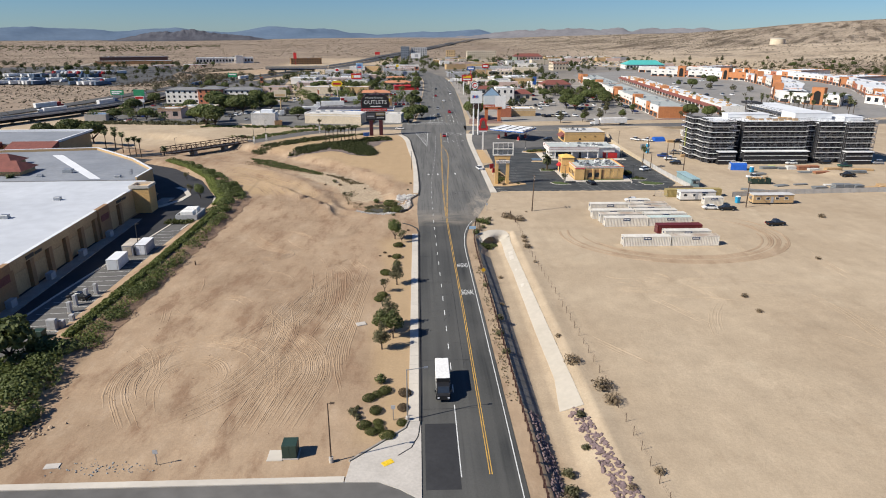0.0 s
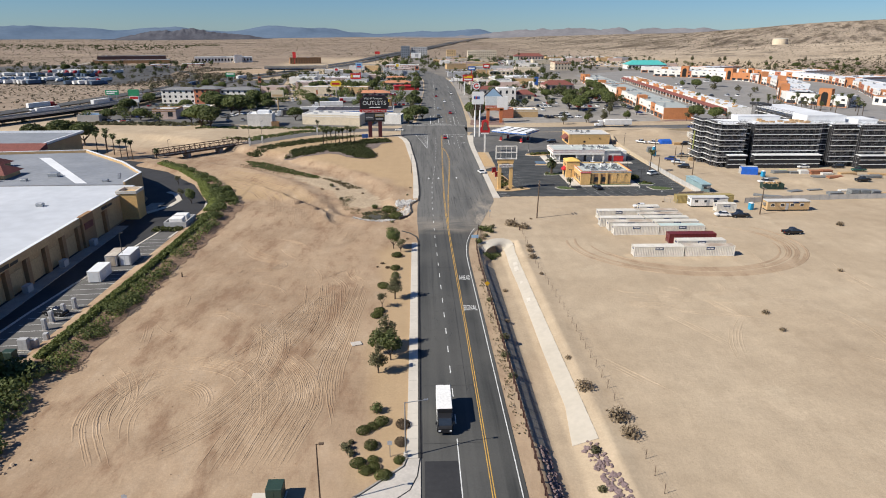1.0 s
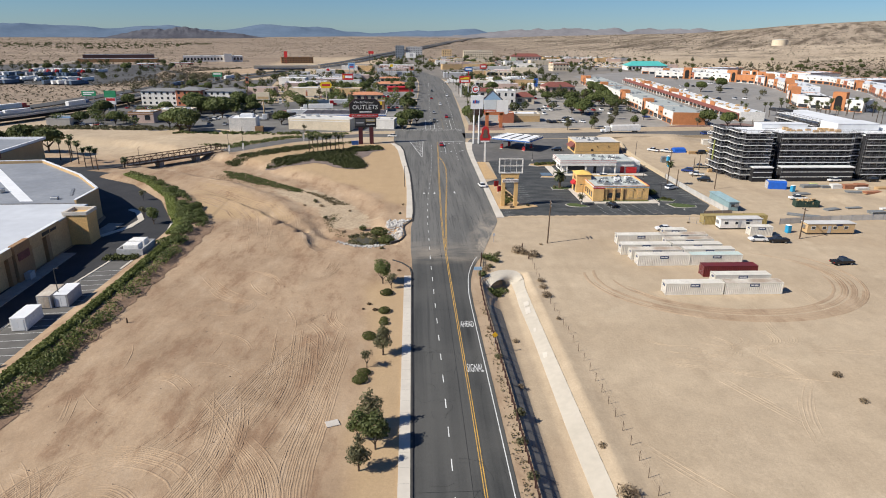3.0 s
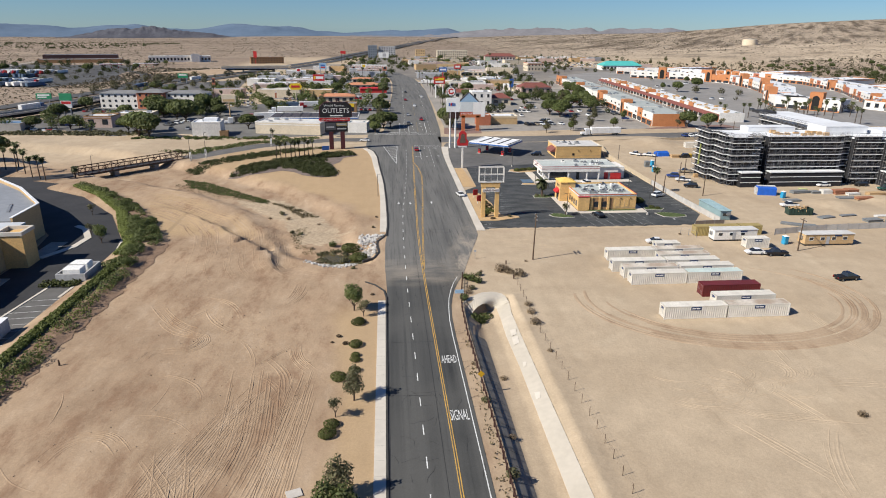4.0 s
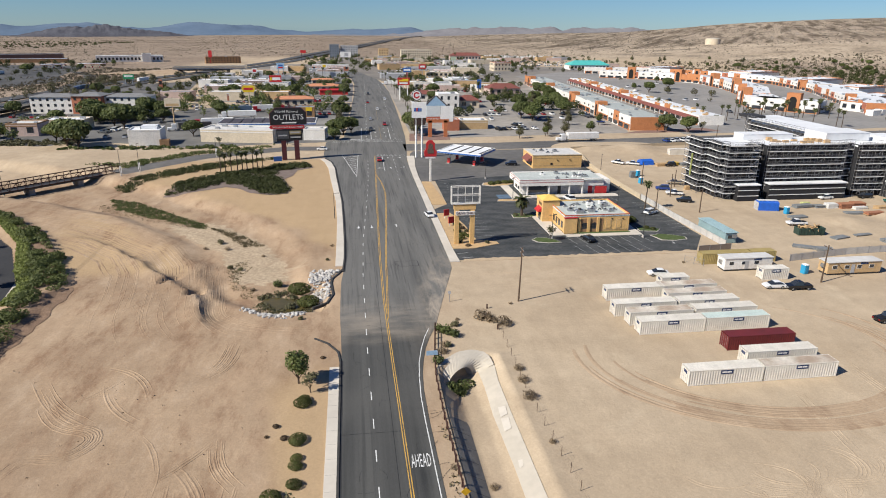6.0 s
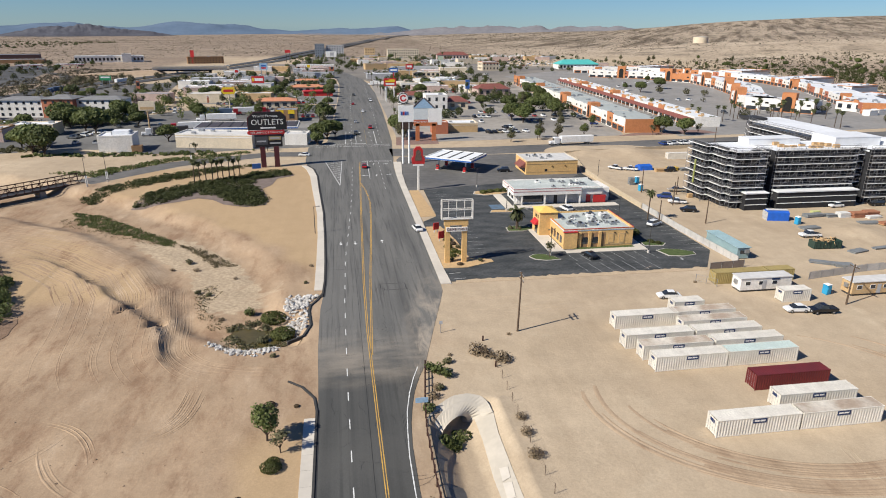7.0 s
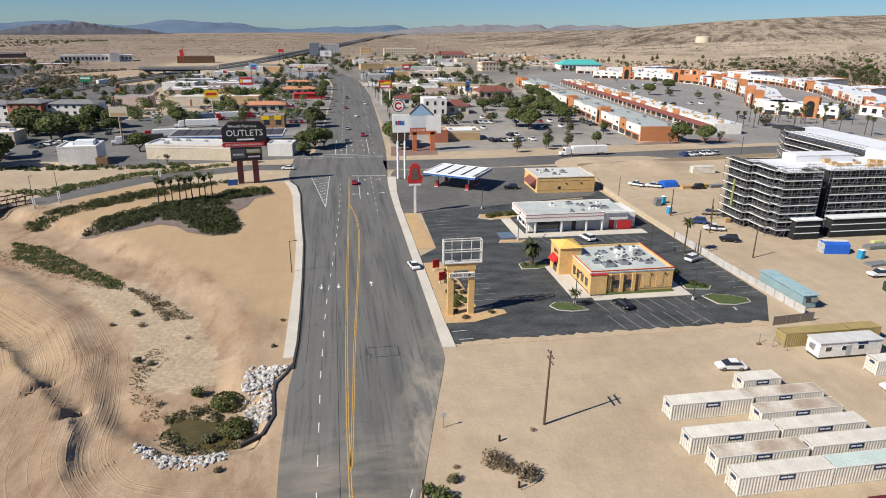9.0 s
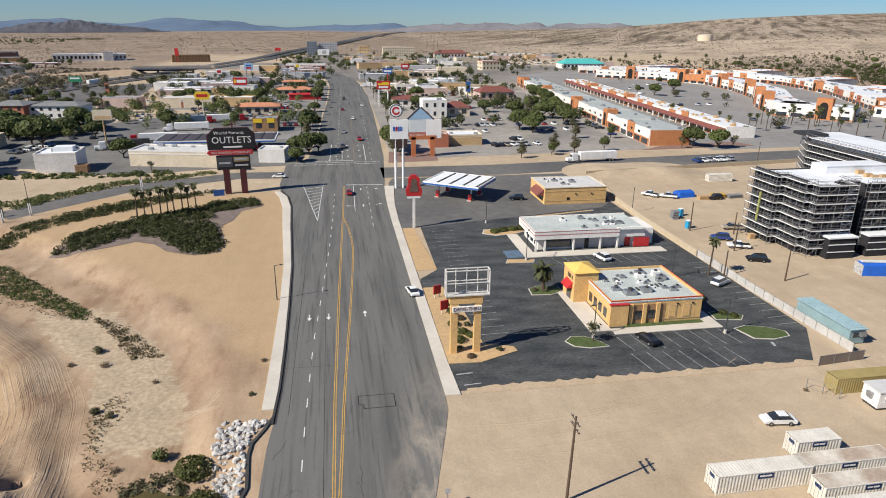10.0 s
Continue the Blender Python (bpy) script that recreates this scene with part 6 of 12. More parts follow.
def container(x, y, length, mat, roof, label, sign=True):
    key = (length, mat.name, roof.name, sign)
    if key not in CONTAINERS:
        root = thing("shipping_container", x, y, 0, 0, label, "shipping container", "shipping containers")
        part("body", container_mesh(length, mat), None, root)
        rb = bmesh.new()
        n, prev = int(length / 0.42) * 4, None
        for k in range(n + 1):
            px, pz = 0.05 + (length - 0.1) * k / n, (2.560, 2.572, 2.572, 2.560)[k % 4]
            row = [rb.verts.new((px, 0.02, 2.5)), rb.verts.new((px, 0.12, pz)), rb.verts.new((px, 2.32, pz)), rb.verts.new((px, 2.42, 2.5))]
            if prev:
                for q in range(3):
                    rb.faces.new((prev[q], row[q], row[q + 1], prev[q + 1]))
            prev = row
        part("roof", rb, roof, root)
        for d in range(2):
            dm = bmesh.new()
            box(dm, 0.02, 0.14 + 1.09 * d, 0.16, 0.08, 1.21 + 1.09 * d, 2.46)
            door = part("door", dm, mat, root)
            lock = bmesh.new()
            for k in (0.3, 0.8):
                tube(lock, (0.0, 0.14 + 1.09 * d + k, 0.1), (0.0, 0.14 + 1.09 * d + k, 2.5), 0.022, 0.022, 5)
            part("lock_rod", lock, STEEL, door)
        fb = bmesh.new()
        box(fb, 0.1, 0.1, 0.06, length - 0.1, 2.34, 0.15)
        part("floor", fb, STEEL_DARK, root)
        if sign:
            sb = part("label_panel", boxm("label_panel", NAVY, (length * 0.5 - 1.0, -0.03, 1.72, length * 0.5 + 1.0, 0.0, 2.38)), None, root, "navy label panel")
            part("label_bar", boxm("label_bar", WHITE, (length * 0.5 - 0.8, -0.036, 1.95, length * 0.5 - 0.1, -0.03, 2.18), (length * 0.5 + 0.0, -0.036, 1.95, length * 0.5 + 0.75, -0.03, 2.18)), None, sb)
            part("door_label", boxm("door_label", NAVY, (-0.012, 0.7, 1.75, 0.02, 1.7, 2.2)), None, root, "small navy label on the doors")
        CONTAINERS[key] = root
        root.matrix_basis = pose(x, y, gz(x + length / 2, y + 1.2))
        return root
    return copy_thing(CONTAINERS[key], pose(x, y, gz(x + length / 2, y + 1.2)))


C40 = "white corrugated shipping container with a navy label, on sand"
for x, y, roof, label in ((43.9, 153.9, CONT_WHITE, C40), (56.4, 153.9, CONT_RUST, "white corrugated shipping container with a dusty tan roof"), (56.2, 158.4, CONT_WHITE, C40), (44.0, 171.1, CONT_WHITE, C40),
                          (56.4, 171.1, CONT_AQUA, "white shipping container with a pale aqua roof"), (43.7, 174.9, CONT_RUST, C40), (56.5, 175.1, CONT_WHITE, C40), (42.5, 178.9, CONT_WHITE, C40), (55.2, 178.9, CONT_WHITE, C40),
                          (43.8, 186.2, CONT_WHITE, C40), (54.8, 182.6, CONT_RUST, "white shipping container with a rust-streaked roof"), (55.0, 186.4, CONT_RUST, C40)):
    tagged(container(x, y, 12.19, CONT_WHITE, roof, label), label)
container(56.2, 163.8, 12.19, CONT_RED, CONT_RED, "oxide red corrugated shipping container", sign=False)
container(57.4, 190.6, 6.06, CONT_WHITE, CONT_WHITE, "short white shipping container with a navy label")
container(81.6, 192.7, 6.06, CONT_WHITE, CONT_WHITE, "short white shipping container with a navy label")
ochre = container(73.6, 203.4, 12.19, CONT_OCHRE, CONT_OCHRE, "long ochre corrugated container by the gate", sign=False)
container(85.9, 203.5, 6.06, CONT_OCHRE, CONT_OCHRE, "short ochre container by the fence", sign=False)


def site_office(x, y, length, mat, label, rz=0):
    root = thing("site_office", x, y, gz(x + 4, y + 1), rz, label, "site office", "site offices")
    bm = bmesh.new()
    box(bm, 0, 0, 0.45, length, 3.0, 2.95)
    part("body", bm, mat, root)
    part("roof", boxm("roof", ROOF_PALE, (-0.15, -0.15, 2.95, length + 0.15, 3.15, 3.1)), None, root)
    part("skirt", boxm("skirt", STEEL_DARK, (0.2, 0.2, 0, length - 0.2, 2.8, 0.45)), None, root)
    for k in range(int(length / 3)):
        w = part("window", boxm("window", WHITE, (1.0 + 3 * k, -0.03, 1.45, 2.2 + 3 * k, 0.0, 2.35)), None, root)
        part("pane", boxm("pane", GLASS, (1.08 + 3 * k, -0.04, 1.53, 2.12 + 3 * k, -0.03, 2.27)), None, w)
    part("door", boxm("door", STUCCO_GREY, (length * 0.5 - 0.9, -0.05, 0.47, length * 0.5, -0.031, 2.45)), None, root)
    part("air_conditioner", boxm("air_conditioner", STEEL, (-0.45, 1.0, 1.6, 0, 1.9, 2.4)), None, root)
    part("label_panel", boxm("label_panel", NAVY, (length * 0.6, -0.06, 2.45, length * 0.6 + 1.8, -0.03, 2.85)), None, root, "navy label panel")
    return root


site_office(76.2, 198.6, 11.5, STUCCO_WHITE, "white portable site office on a skirt")
site_office(97.6, 193.6, 13.0, STUCCO_TAN, "tan portable site office beside the lot")


# ---- shopping centre on the west side ----
def shopping_centre():
    root = thing("shopping_centre", -100, 140, 0, 0, "long tan shopping centre with a white flat roof", "shopping centre")
    root.matrix_basis = pose(-91.6, 187, 0, 0, 0, 1.6) @ pose(91.6, -187, 0)
    part("wall", boxm("wall", STUCCO_TAN, (-190, 60, 0, -92.4, 201, 7.0)), None, root)
    part("roof", boxm("roof", ROOF_MALL, (-190, 60, 7.0, -92.6, 201.5, 7.35)), None, root, "white membrane roof")
    part("parapet", boxm("parapet", STUCCO_TAN, (-92.4, 60, 6.2, -91.6, 184, 7.9)), None, root)
    part("coping", boxm("coping", ROOF_WHITE, (-92.45, 60, 7.9, -91.55, 184, 7.98)), None, root)
    pil = boxm("pilaster", STUCCO_DARK, (0, -0.7, 0, 0.9, 0.7, 6.2))
    for k in range(16):
        part("pilaster", pil, None, root, "brown pilaster", at=pose(-92.4, 64 + 7.6 * k, 0))
    bay = bmesh.new()
    box(bay, 0, -2.4, 0.2, 0.12, 2.4, 4.6)
    bay = mesh_of("wall_panel", bay, STUCCO_TAN)
    unit = boxm("wall_unit", STUCCO_GREY, (1.4, -1.2, 0, 2.6, 0.9, 1.5))
    for k in range(15):
        part("wall_panel", bay, None, root, at=pose(-92.39, 67.8 + 7.6 * k, 0))
        if k % 2:
            part("wall_unit", unit, None, root, "grey service box by the wall", at=pose(-92.39, 67.8 + 7.6 * k, 0.2))
    # raised entrance bays
    for y, h in ((167, 8.15), (121, 8.15)):
        part("entrance_bay", boxm("entrance_bay", STUCCO_DARK, (-92.2, y - 3, 0, -91.1, y + 3, h)), None, root, "brown raised entrance bay")
        part("sign_panel", boxm("sign_panel", TILE_RED, (-91.09, y - 2.2, 4.6, -91.0, y + 2.2, 6.2)), None, root, "dark red sign panel")
    tw = part("corner_tower", boxm("corner_tower", STUCCO_YELLOW, (-93.2, 189.6, 0, -87.8, 195.0, 7.6)), None, root, "ochre corner tower with an open top")
    part("tower_top", boxm("tower_top", CONCRETE_WHITE, (-93.4, 189.4, 7.6, -87.6, 190.0, 8.4), (-93.4, 194.6, 7.6, -87.6, 195.2, 8.4), (-93.4, 190.0, 7.6, -92.8, 194.6, 8.4), (-88.2, 190.0, 7.6, -87.6, 194.6, 8.4)), None, tw)
    for y in (130.5, 176.0):
        part("sign_bar", boxm("sign_bar", BLACK, (-91.59, y, 6.5, -91.5, y + 3.1, 7.3)), None, root, "dark shop sign lettering")
        part("sign_bar", boxm("sign_bar", BLACK, (-91.59, y + 3.5, 6.5, -91.5, y + 6.2, 7.1)), None, root, "dark shop sign lettering")
    # the grey northern wing
    part("wing_wall", boxm("wing_wall", STUCCO_TAN, (-190, 201.5, 0, -96, 214, 7.2)), None, root)
    wing = bmesh.new()
    prism(wing, [(-190, 202), (-96, 202), (-96, 215), (-109, 233), (-131, 256), (-190, 250)], 6.0, 7.5)
    part("wing_roof", wing, ROOF_GREY, root, "grey membrane roof")
    edge = bmesh.new()
    for (x0, y0), (x1, y1) in zip([(-95.6, 202), (-95.6, 215.3), (-108.6, 233.6), (-131, 257)], [(-95.6, 215.3), (-108.6, 233.6), (-131, 257), (-190, 251)]):
        d = Vector((x1 - x0, y1 - y0)).normalized()
        nx, ny = -d.y * 0.5, d.x * 0.5
        prism(edge, [(x0, y0), (x1, y1), (x1 + nx, y1 + ny), (x0 + nx, y0 + ny)], 0, 8.3)
    part("wing_parapet", edge, STUCCO_TAN, root)
    ec = bmesh.new()
    for (x0, y0), (x1, y1) in zip([(-95.5, 202), (-95.5, 215.3), (-108.5, 233.7), (-131, 257.2)], [(-95.5, 215.3), (-108.5, 233.7), (-131, 257.2), (-190, 251.2)]):
        d = Vector((x1 - x0, y1 - y0)).normalized()
        nx, ny = -d.y * 0.7, d.x * 0.7
        prism(ec, [(x0, y0), (x1, y1), (x1 + nx, y1 + ny), (x0 + nx, y0 + ny)], 8.3, 8.45)
    part("wing_coping", ec, ROOF_WHITE, root)
    band = bmesh.new()
    prism(band, [(-111, 204), (-107.6, 204), (-139, 246), (-143, 246)], 7.5, 7.53)
    part("roof_walkway", band, ROOF_WHITE, root, "white walkway strip on the roof")
    # red-tiled bays facing the inner court
    for x, y in ((-140, 215), (-150, 228)):
        t = bmesh.new()
        box(t, x - 8, y - 5, 7.2, x + 5, y + 4, 9.0)
        top = bmesh.new()
        v = [top.verts.new(p) for p in ((x - 9, y - 6, 9), (x + 6, y - 6, 9), (x + 6, y + 5, 9), (x - 9, y + 5, 9), (x - 5, y - 0.5, 11.6), (x + 2, y - 0.5, 11.6))]
        for q in ((0, 1, 5, 4), (1, 2, 5), (2, 3, 4, 5), (3, 0, 4), (3, 2, 1, 0)):
            top.faces.new([v[i] for i in q])
        b = part("tiled_bay", t, STUCCO_TAN, root)
        part("tiled_roof", top, TILE_RED, b, "dark red tiled hip roof")
    for x, y, s in ((-104, 128, 1.2), (-118, 110, 1.5), (-112, 160, 1.0), (-108, 178, 0.9), (-122, 214, 1.5), (-128, 208, 0.9), (-103, 206, 0.9)):
        u = bmesh.new()
        box(u, x - s, y - s * 0.7, 7.3, x + s, y + s * 0.7, 7.5 + s * 0.8)
        bevel(u, 0.06)
        part("roof_unit", u, STEEL, root, "grey rooftop machine")
    lad = bmesh.new()
    for k in range(9):
        box(lad, -101 - 0.35 * k, 210 + 0.9 * k, 7.5, -100.4 - 0.35 * k, 210.5 + 0.9 * k, 7.75)
    part("roof_hatch", lad, ROOF_GREY, root)
    # far block of the centre behind the court
    part("rear_wall", boxm("rear_wall", STUCCO_TAN, (-260, 268, 0, -153, 300, 8.0)), None, root)
    part("rear_roof", boxm("rear_roof", ROOF_GREY, (-260, 268, 8.0, -152.4, 301, 8.4)), None, root, "blue-grey membrane roof")
    part("rear_coping", boxm("rear_coping", ROOF_WHITE, (-260, 300.4, 8.4, -152, 301.4, 9.2), (-152.8, 268, 8.4, -152, 300.4, 9.2)), None, root)
    for k in range(3):
        part("rear_bay", boxm("rear_bay", STUCCO_DARK, (-212 + 22 * k, 262, 0, -196 + 22 * k, 268, 7.2)), None, root)
        t = bmesh.new()
        v = [t.verts.new(p) for p in ((-213 + 22 * k, 260, 7.0), (-195 + 22 * k, 260, 7.0), (-195 + 22 * k, 268, 9.2), (-213 + 22 * k, 268, 9.2), (-213 + 22 * k, 268, 7.0), (-195 + 22 * k, 268, 7.0))]
        for q in ((0, 1, 2, 3), (3, 2, 5, 4), (0, 4, 5, 1), (1, 5, 2), (0, 3, 4)):
            t.faces.new([v[i] for i in q])
        part("rear_tiles", t, TILE_RED, root, "dark red tiled lean-to roof")
    return root


shopping_centre()
lot_w = bmesh.new()
prism(lot_w, [(-91.6, 60), (-74.8, 60), (-74.0, 100), (-71.4, 104), (-70.7, 142), (-70.2, 170), (-70.6, 195), (-76, 212), (-84.4, 233), (-98.4, 253), (-116, 272), (-150, 286), (-150, 266), (-109, 234), (-95, 214), (-91.6, 196)], 0.0, 0.06)
structure("car_park_west", mesh_of("car_park_west", lot_w, ASPHALT_NEW), "black asphalt service road and car park", "car park")
bays_w = bmesh.new()
prism(bays_w, [(-84.2, 100), (-74.2, 100.4), (-71.7, 104.4), (-71.0, 142), (-70.6, 170), (-70.6, 177), (-78.0, 177), (-80.6, 150), (-82.8, 126)], 0.0, 0.066)
structure("bays_west", mesh_of("bays_west", bays_w, ASPHALT_OLD), "paler grey asphalt of the parking bays", "car park")
ww = bmesh.new()
prism(ww, [(-88.1, 62), (-84.9, 62), (-88.2, 183), (-91.5, 183)], 0.06, 0.2)
structure("walk_west", mesh_of("walk_west", ww, CONCRETE_OLD), "concrete walk along the shopfronts", "pavement")
structure("kerb_line_west", path_strip("kerb_line_west", [(-84.4, 100), (-83, 126), (-80.8, 150), (-78, 176), (-77.4, 186)], 0.5, 0.16, CONCRETE_WHITE, 0.16), "pale concrete gutter line between the road and the bays", "kerb")
structure("kerb_bend_west", path_strip("kerb_bend_west", [(-73.2, 172), (-72.0, 196), (-75.6, 213), (-83.9, 234), (-97.6, 253.6), (-115, 272)], 0.6, 0.2, CONCRETE_WHITE, 0.2), "pale concrete kerb round the bend", "kerb")
structure("island_west", path_strip("island_west", [(-88.5, 196), (-84.5, 204), (-84, 211), (-88, 219), (-91.5, 222)], 1.6, 0.2, CONCRETE_WHITE, 0.2), "pale kerbed island by the corner tower", "kerb")
structure("forecourt_west", boxm("forecourt_west", CONCRETE_OLD, (-91.6, 196, 0.06, -87.5, 208, 0.1)), "reddish paved forecourt", "pavement")
mark("bay_lines", [(-82.4 + 0.055 * (y - 108), y, -72.6 + 0.02 * (y - 108), y + 0.9, 0.12) for y in np.arange(106, 172, 2.8)], PAINT_WHITE, "white parking bay lines")
for o in bpy.data.objects:
    if o.name.startswith("bay_lines"):
        o.location.z = 0.03


def white_box(x, y, w, d, h, mat, label, roof):
    root = thing("storage_unit", x, y, 0.06, 3, label, "storage unit", "storage units")
    b = bmesh.new()
    box(b, -w / 2, -d / 2, 0.1, w / 2, d / 2, h)
    part("body", b, mat, root)
    part("roof", boxm("roof", roof, (-w / 2 - 0.04, -d / 2 - 0.04, h, w / 2 + 0.04, d / 2 + 0.04, h + 0.06)), None, root)
    part("door", boxm("door", roof, (-w / 2 + 0.3, -d / 2 - 0.04, 0.2, -0.03, -d / 2, h - 0.2), (0.03, -d / 2 - 0.04, 0.2, w / 2 - 0.3, -d / 2, h - 0.2)), None, root)
    part("base", boxm("base", STEEL_DARK, (-w / 2 + 0.1, -d / 2 + 0.1, 0, w / 2 - 0.1, d / 2 - 0.1, 0.1)), None, root)
    return root


white_box(-77.9, 143.9, 2.6, 6.0, 2.5, WHITE, "white steel storage unit in the car park", ROOF_WHITE)
white_box(-78.6, 153.6, 2.5, 6.0, 2.6, STUCCO_GREY, "weathered grey storage unit with a worn top", CONT_RUST)
white_box(-75.7, 154.2, 2.5, 6.0, 2.6, STUCCO_GREY, "grey storage unit with a white top", ROOF_WHITE)


def cabinet(x, y, w, d, h, mat, label, rz=0):
    root = thing("utility_cabinet", x, y, gz(x, y) + 0.02, rz, label, "utility cabinet", "utility cabinets")
    b = bmesh.new()
    box(b, -w / 2, -d / 2, 0.1, w / 2, d / 2, h)
    bevel(b, 0.04)
    part("body", b, mat, root)
    part("plinth", boxm("plinth", CONCRETE, (-w / 2 - 0.15, -d / 2 - 0.15, -0.2, w / 2 + 0.15, d / 2 + 0.15, 0.1)), None, root)
    part("door", boxm("door", mat, (-w / 2 + 0.08, -d / 2 - 0.03, 0.25, -0.02, -d / 2, h - 0.12), (0.02, -d / 2 - 0.03, 0.25, w / 2 - 0.08, -d / 2, h - 0.12)), None, root)
    return root


cabinet(-75.7, 107.2, 1.8, 1.5, 1.6, GREEN_BOX, "dark green transformer cabinet on a pad")
cabinet(-75.2, 110.6, 1.6, 1.0, 2.1, STUCCO_GREY, "grey steel electrical cabinet by the bays")
cabinet(-73.9, 111.4, 1.0, 0.8, 1.5, STUCCO_GREY, "small grey electrical cabinet")
cabinet(-73.4, 114.0, 0.8, 0.8, 1.3, STUCCO_GREY, "small grey electrical cabinet")
for x, y in ((-76.4, 121.4), (-75.8, 124.6), (-75.2, 127.4), (-75.8, 118)):
    cabinet(x, y, 0.7, 0.7, 2.3, STUCCO_GREY, "tall grey service pedestal by the bays")
cabinet(-24.9, 72.3, 1.9, 1.9, 2.0, GREEN_BOX, "dark green transformer box on a pale slab")
solid("slab", boxm("slab", CONCRETE_WHITE, (-1.0, -1.1, -0.2, 1.0, 1.1, 0.12)), None, "pale concrete slab beside the transformer", "slab", at=pose(-26.8, 72.1, gz(-26.8, 72.1)))
solid("slab", boxm("slab", CONCRETE, (-0.9, -0.7, -0.2, 0.9, 0.7, 0.14)), None, "pale concrete lid in the sand", "slab", at=pose(-19.0, 110.8, gz(-19, 110.8), 0, 0, 20))
solid("slab", boxm("slab", CONCRETE, (-0.9, -0.5, -0.2, 0.9, 0.5, 0.1)), None, "pale concrete lid near the side street", "slab", at=pose(-54.5, 71.0, gz(-54.5, 71), 0, 0, 5))
gravel = [(-47 + rr.gauss(0, 3.2), 70.3 + rr.gauss(0, 0.7), rr.uniform(0.12, 0.3)) for k in range(90)]
rocks("rubble", gravel, [rock_mesh(30 + k, M("grey_rubble_" + "abc"[k], (0.28, 0.30, 0.31), (0.20, 0.215, 0.22), 1.5, 0.9)) for k in range(3)], "thin spread of grey rubble on the sand")
mound = [(-62 + rr.gauss(0, 1.6), 78.5 + rr.gauss(0, 0.9), rr.uniform(0.3, 0.8)) for k in range(60)]
rocks("rubble", mound, [rock_mesh(40 + k, RUT) for k in range(3)], "low heap of sandy clods")
# equipment yard with two white machines
yard = thing("equipment_yard", -74.4, 184, 0.06, 0, "walled equipment yard with two white machines", "equipment yard")
part("wall", boxm("wall", STUCCO_GREY, (-3, -4, 0, 3, -3.7, 1.9), (-3, 3.7, 0, 3, 4, 1.9), (-3, -3.7, 0, -2.7, 3.7, 1.9), (2.7, -3.7, 0, 3, 3.7, 1.9)), None, yard)
for k in (-1, 1):
    b = bmesh.new()
    box(b, -1.8, k * 1.8 - 1.3, 0, 1.8, k * 1.8 + 1.3, 2.7)
    bevel(b, 0.12)
    u = part("machine", b, WHITE, yard, "white boxy machine")
    part("grille", boxm("grille", STEEL_DARK, (-1.84, k * 1.8 - 0.9, 0.4, -1.8, k * 1.8 + 0.9, 2.0)), None, u)
cover("hedge", [(-79.2, 177.8), (-72.4, 178.2), (-72.4, 179.6), (-79.2, 179.4)], 900, 0.24, LEAF_DARK, "clipped dark hedge before the equipment yard", 35, 0.9, 1.2, clump=0.8)
# truss bridge over the wash
def truss_bridge():
    L = 44.0
    root = thing("truss_bridge", -120.5, 287.5, 0.1, 48.0, "rust-brown steel truss bridge on concrete piers", "bridge")
    part("deck", boxm("deck", STEEL_DARK, (0, -2.4, -0.6, L, 2.4, -0.1)), None, root)
    for side in (-2.5, 2.5):
        for z in (0.0, 2.4):
            part("chord", boxm("chord", RUST, (0, side - 0.13, z - 0.13, L, side + 0.13, z + 0.13)), None, root)
        n = 18
        for k in range(n + 1):
            x = L * k / n
            part("upright", boxm("upright", RUST, (-0.08, -0.08, 0, 0.08, 0.08, 2.4)), None, root, at=pose(x, side, 0))
            if k < n:
                b = bmesh.new()
                p, q = ((x, side, 0), (x + L / n, side, 2.4)) if k % 2 else ((x, side, 2.4), (x + L / n, side, 0))
                tube(b, p, q, 0.09, 0.09, 4)
                part("brace", b, RUST, root)
    for x in (14, 30):
        part("pier", boxm("pier", CONCRETE_OLD, (x - 0.9, -2.2, -5.5, x + 0.9, 2.2, -0.6)), None, root)
    return root


truss_bridge()
structure("road_bridge_west", path_strip("road_bridge_west", [(-121, 287), (-136, 280), (-160, 284)], 8, 0.07, ASPHALT_NEW), "asphalt lane behind the bridge", "road")
for x, y, s, k in ((-126.7, 279, 0.95, "fan_palm"), (-129.5, 281, 1.0, "fan_palm"), (-133, 283, 0.9, "fan_palm"), (-139, 290, 1.05, "fan_palm"), (-144, 294, 1.0, "fan_palm"), (-150, 298, 1.0, "fan_palm"), (-148, 303, 1.1, "fan_palm"),
                   (-165, 318, 1.7, "wide_tree"), (-178, 322, 1.8, "wide_tree"), (-188, 318, 1.6, "wide_tree"), (-118.5, 283, 0.7, "date_palm"), (-84, 213, 0.8, "pale_tree"), (-92, 233, 0.8, "pale_tree"), (-79, 207, 0.9, "street_tree"),
                   (-75.8, 98.7, 1.25, "wide_tree"), (-137, 206, 1.0, "fan_palm"), (-133, 200, 0.9, "date_palm"), (-143, 198, 1.0, "fan_palm")):
    plant(k, x, y, s, z=0)


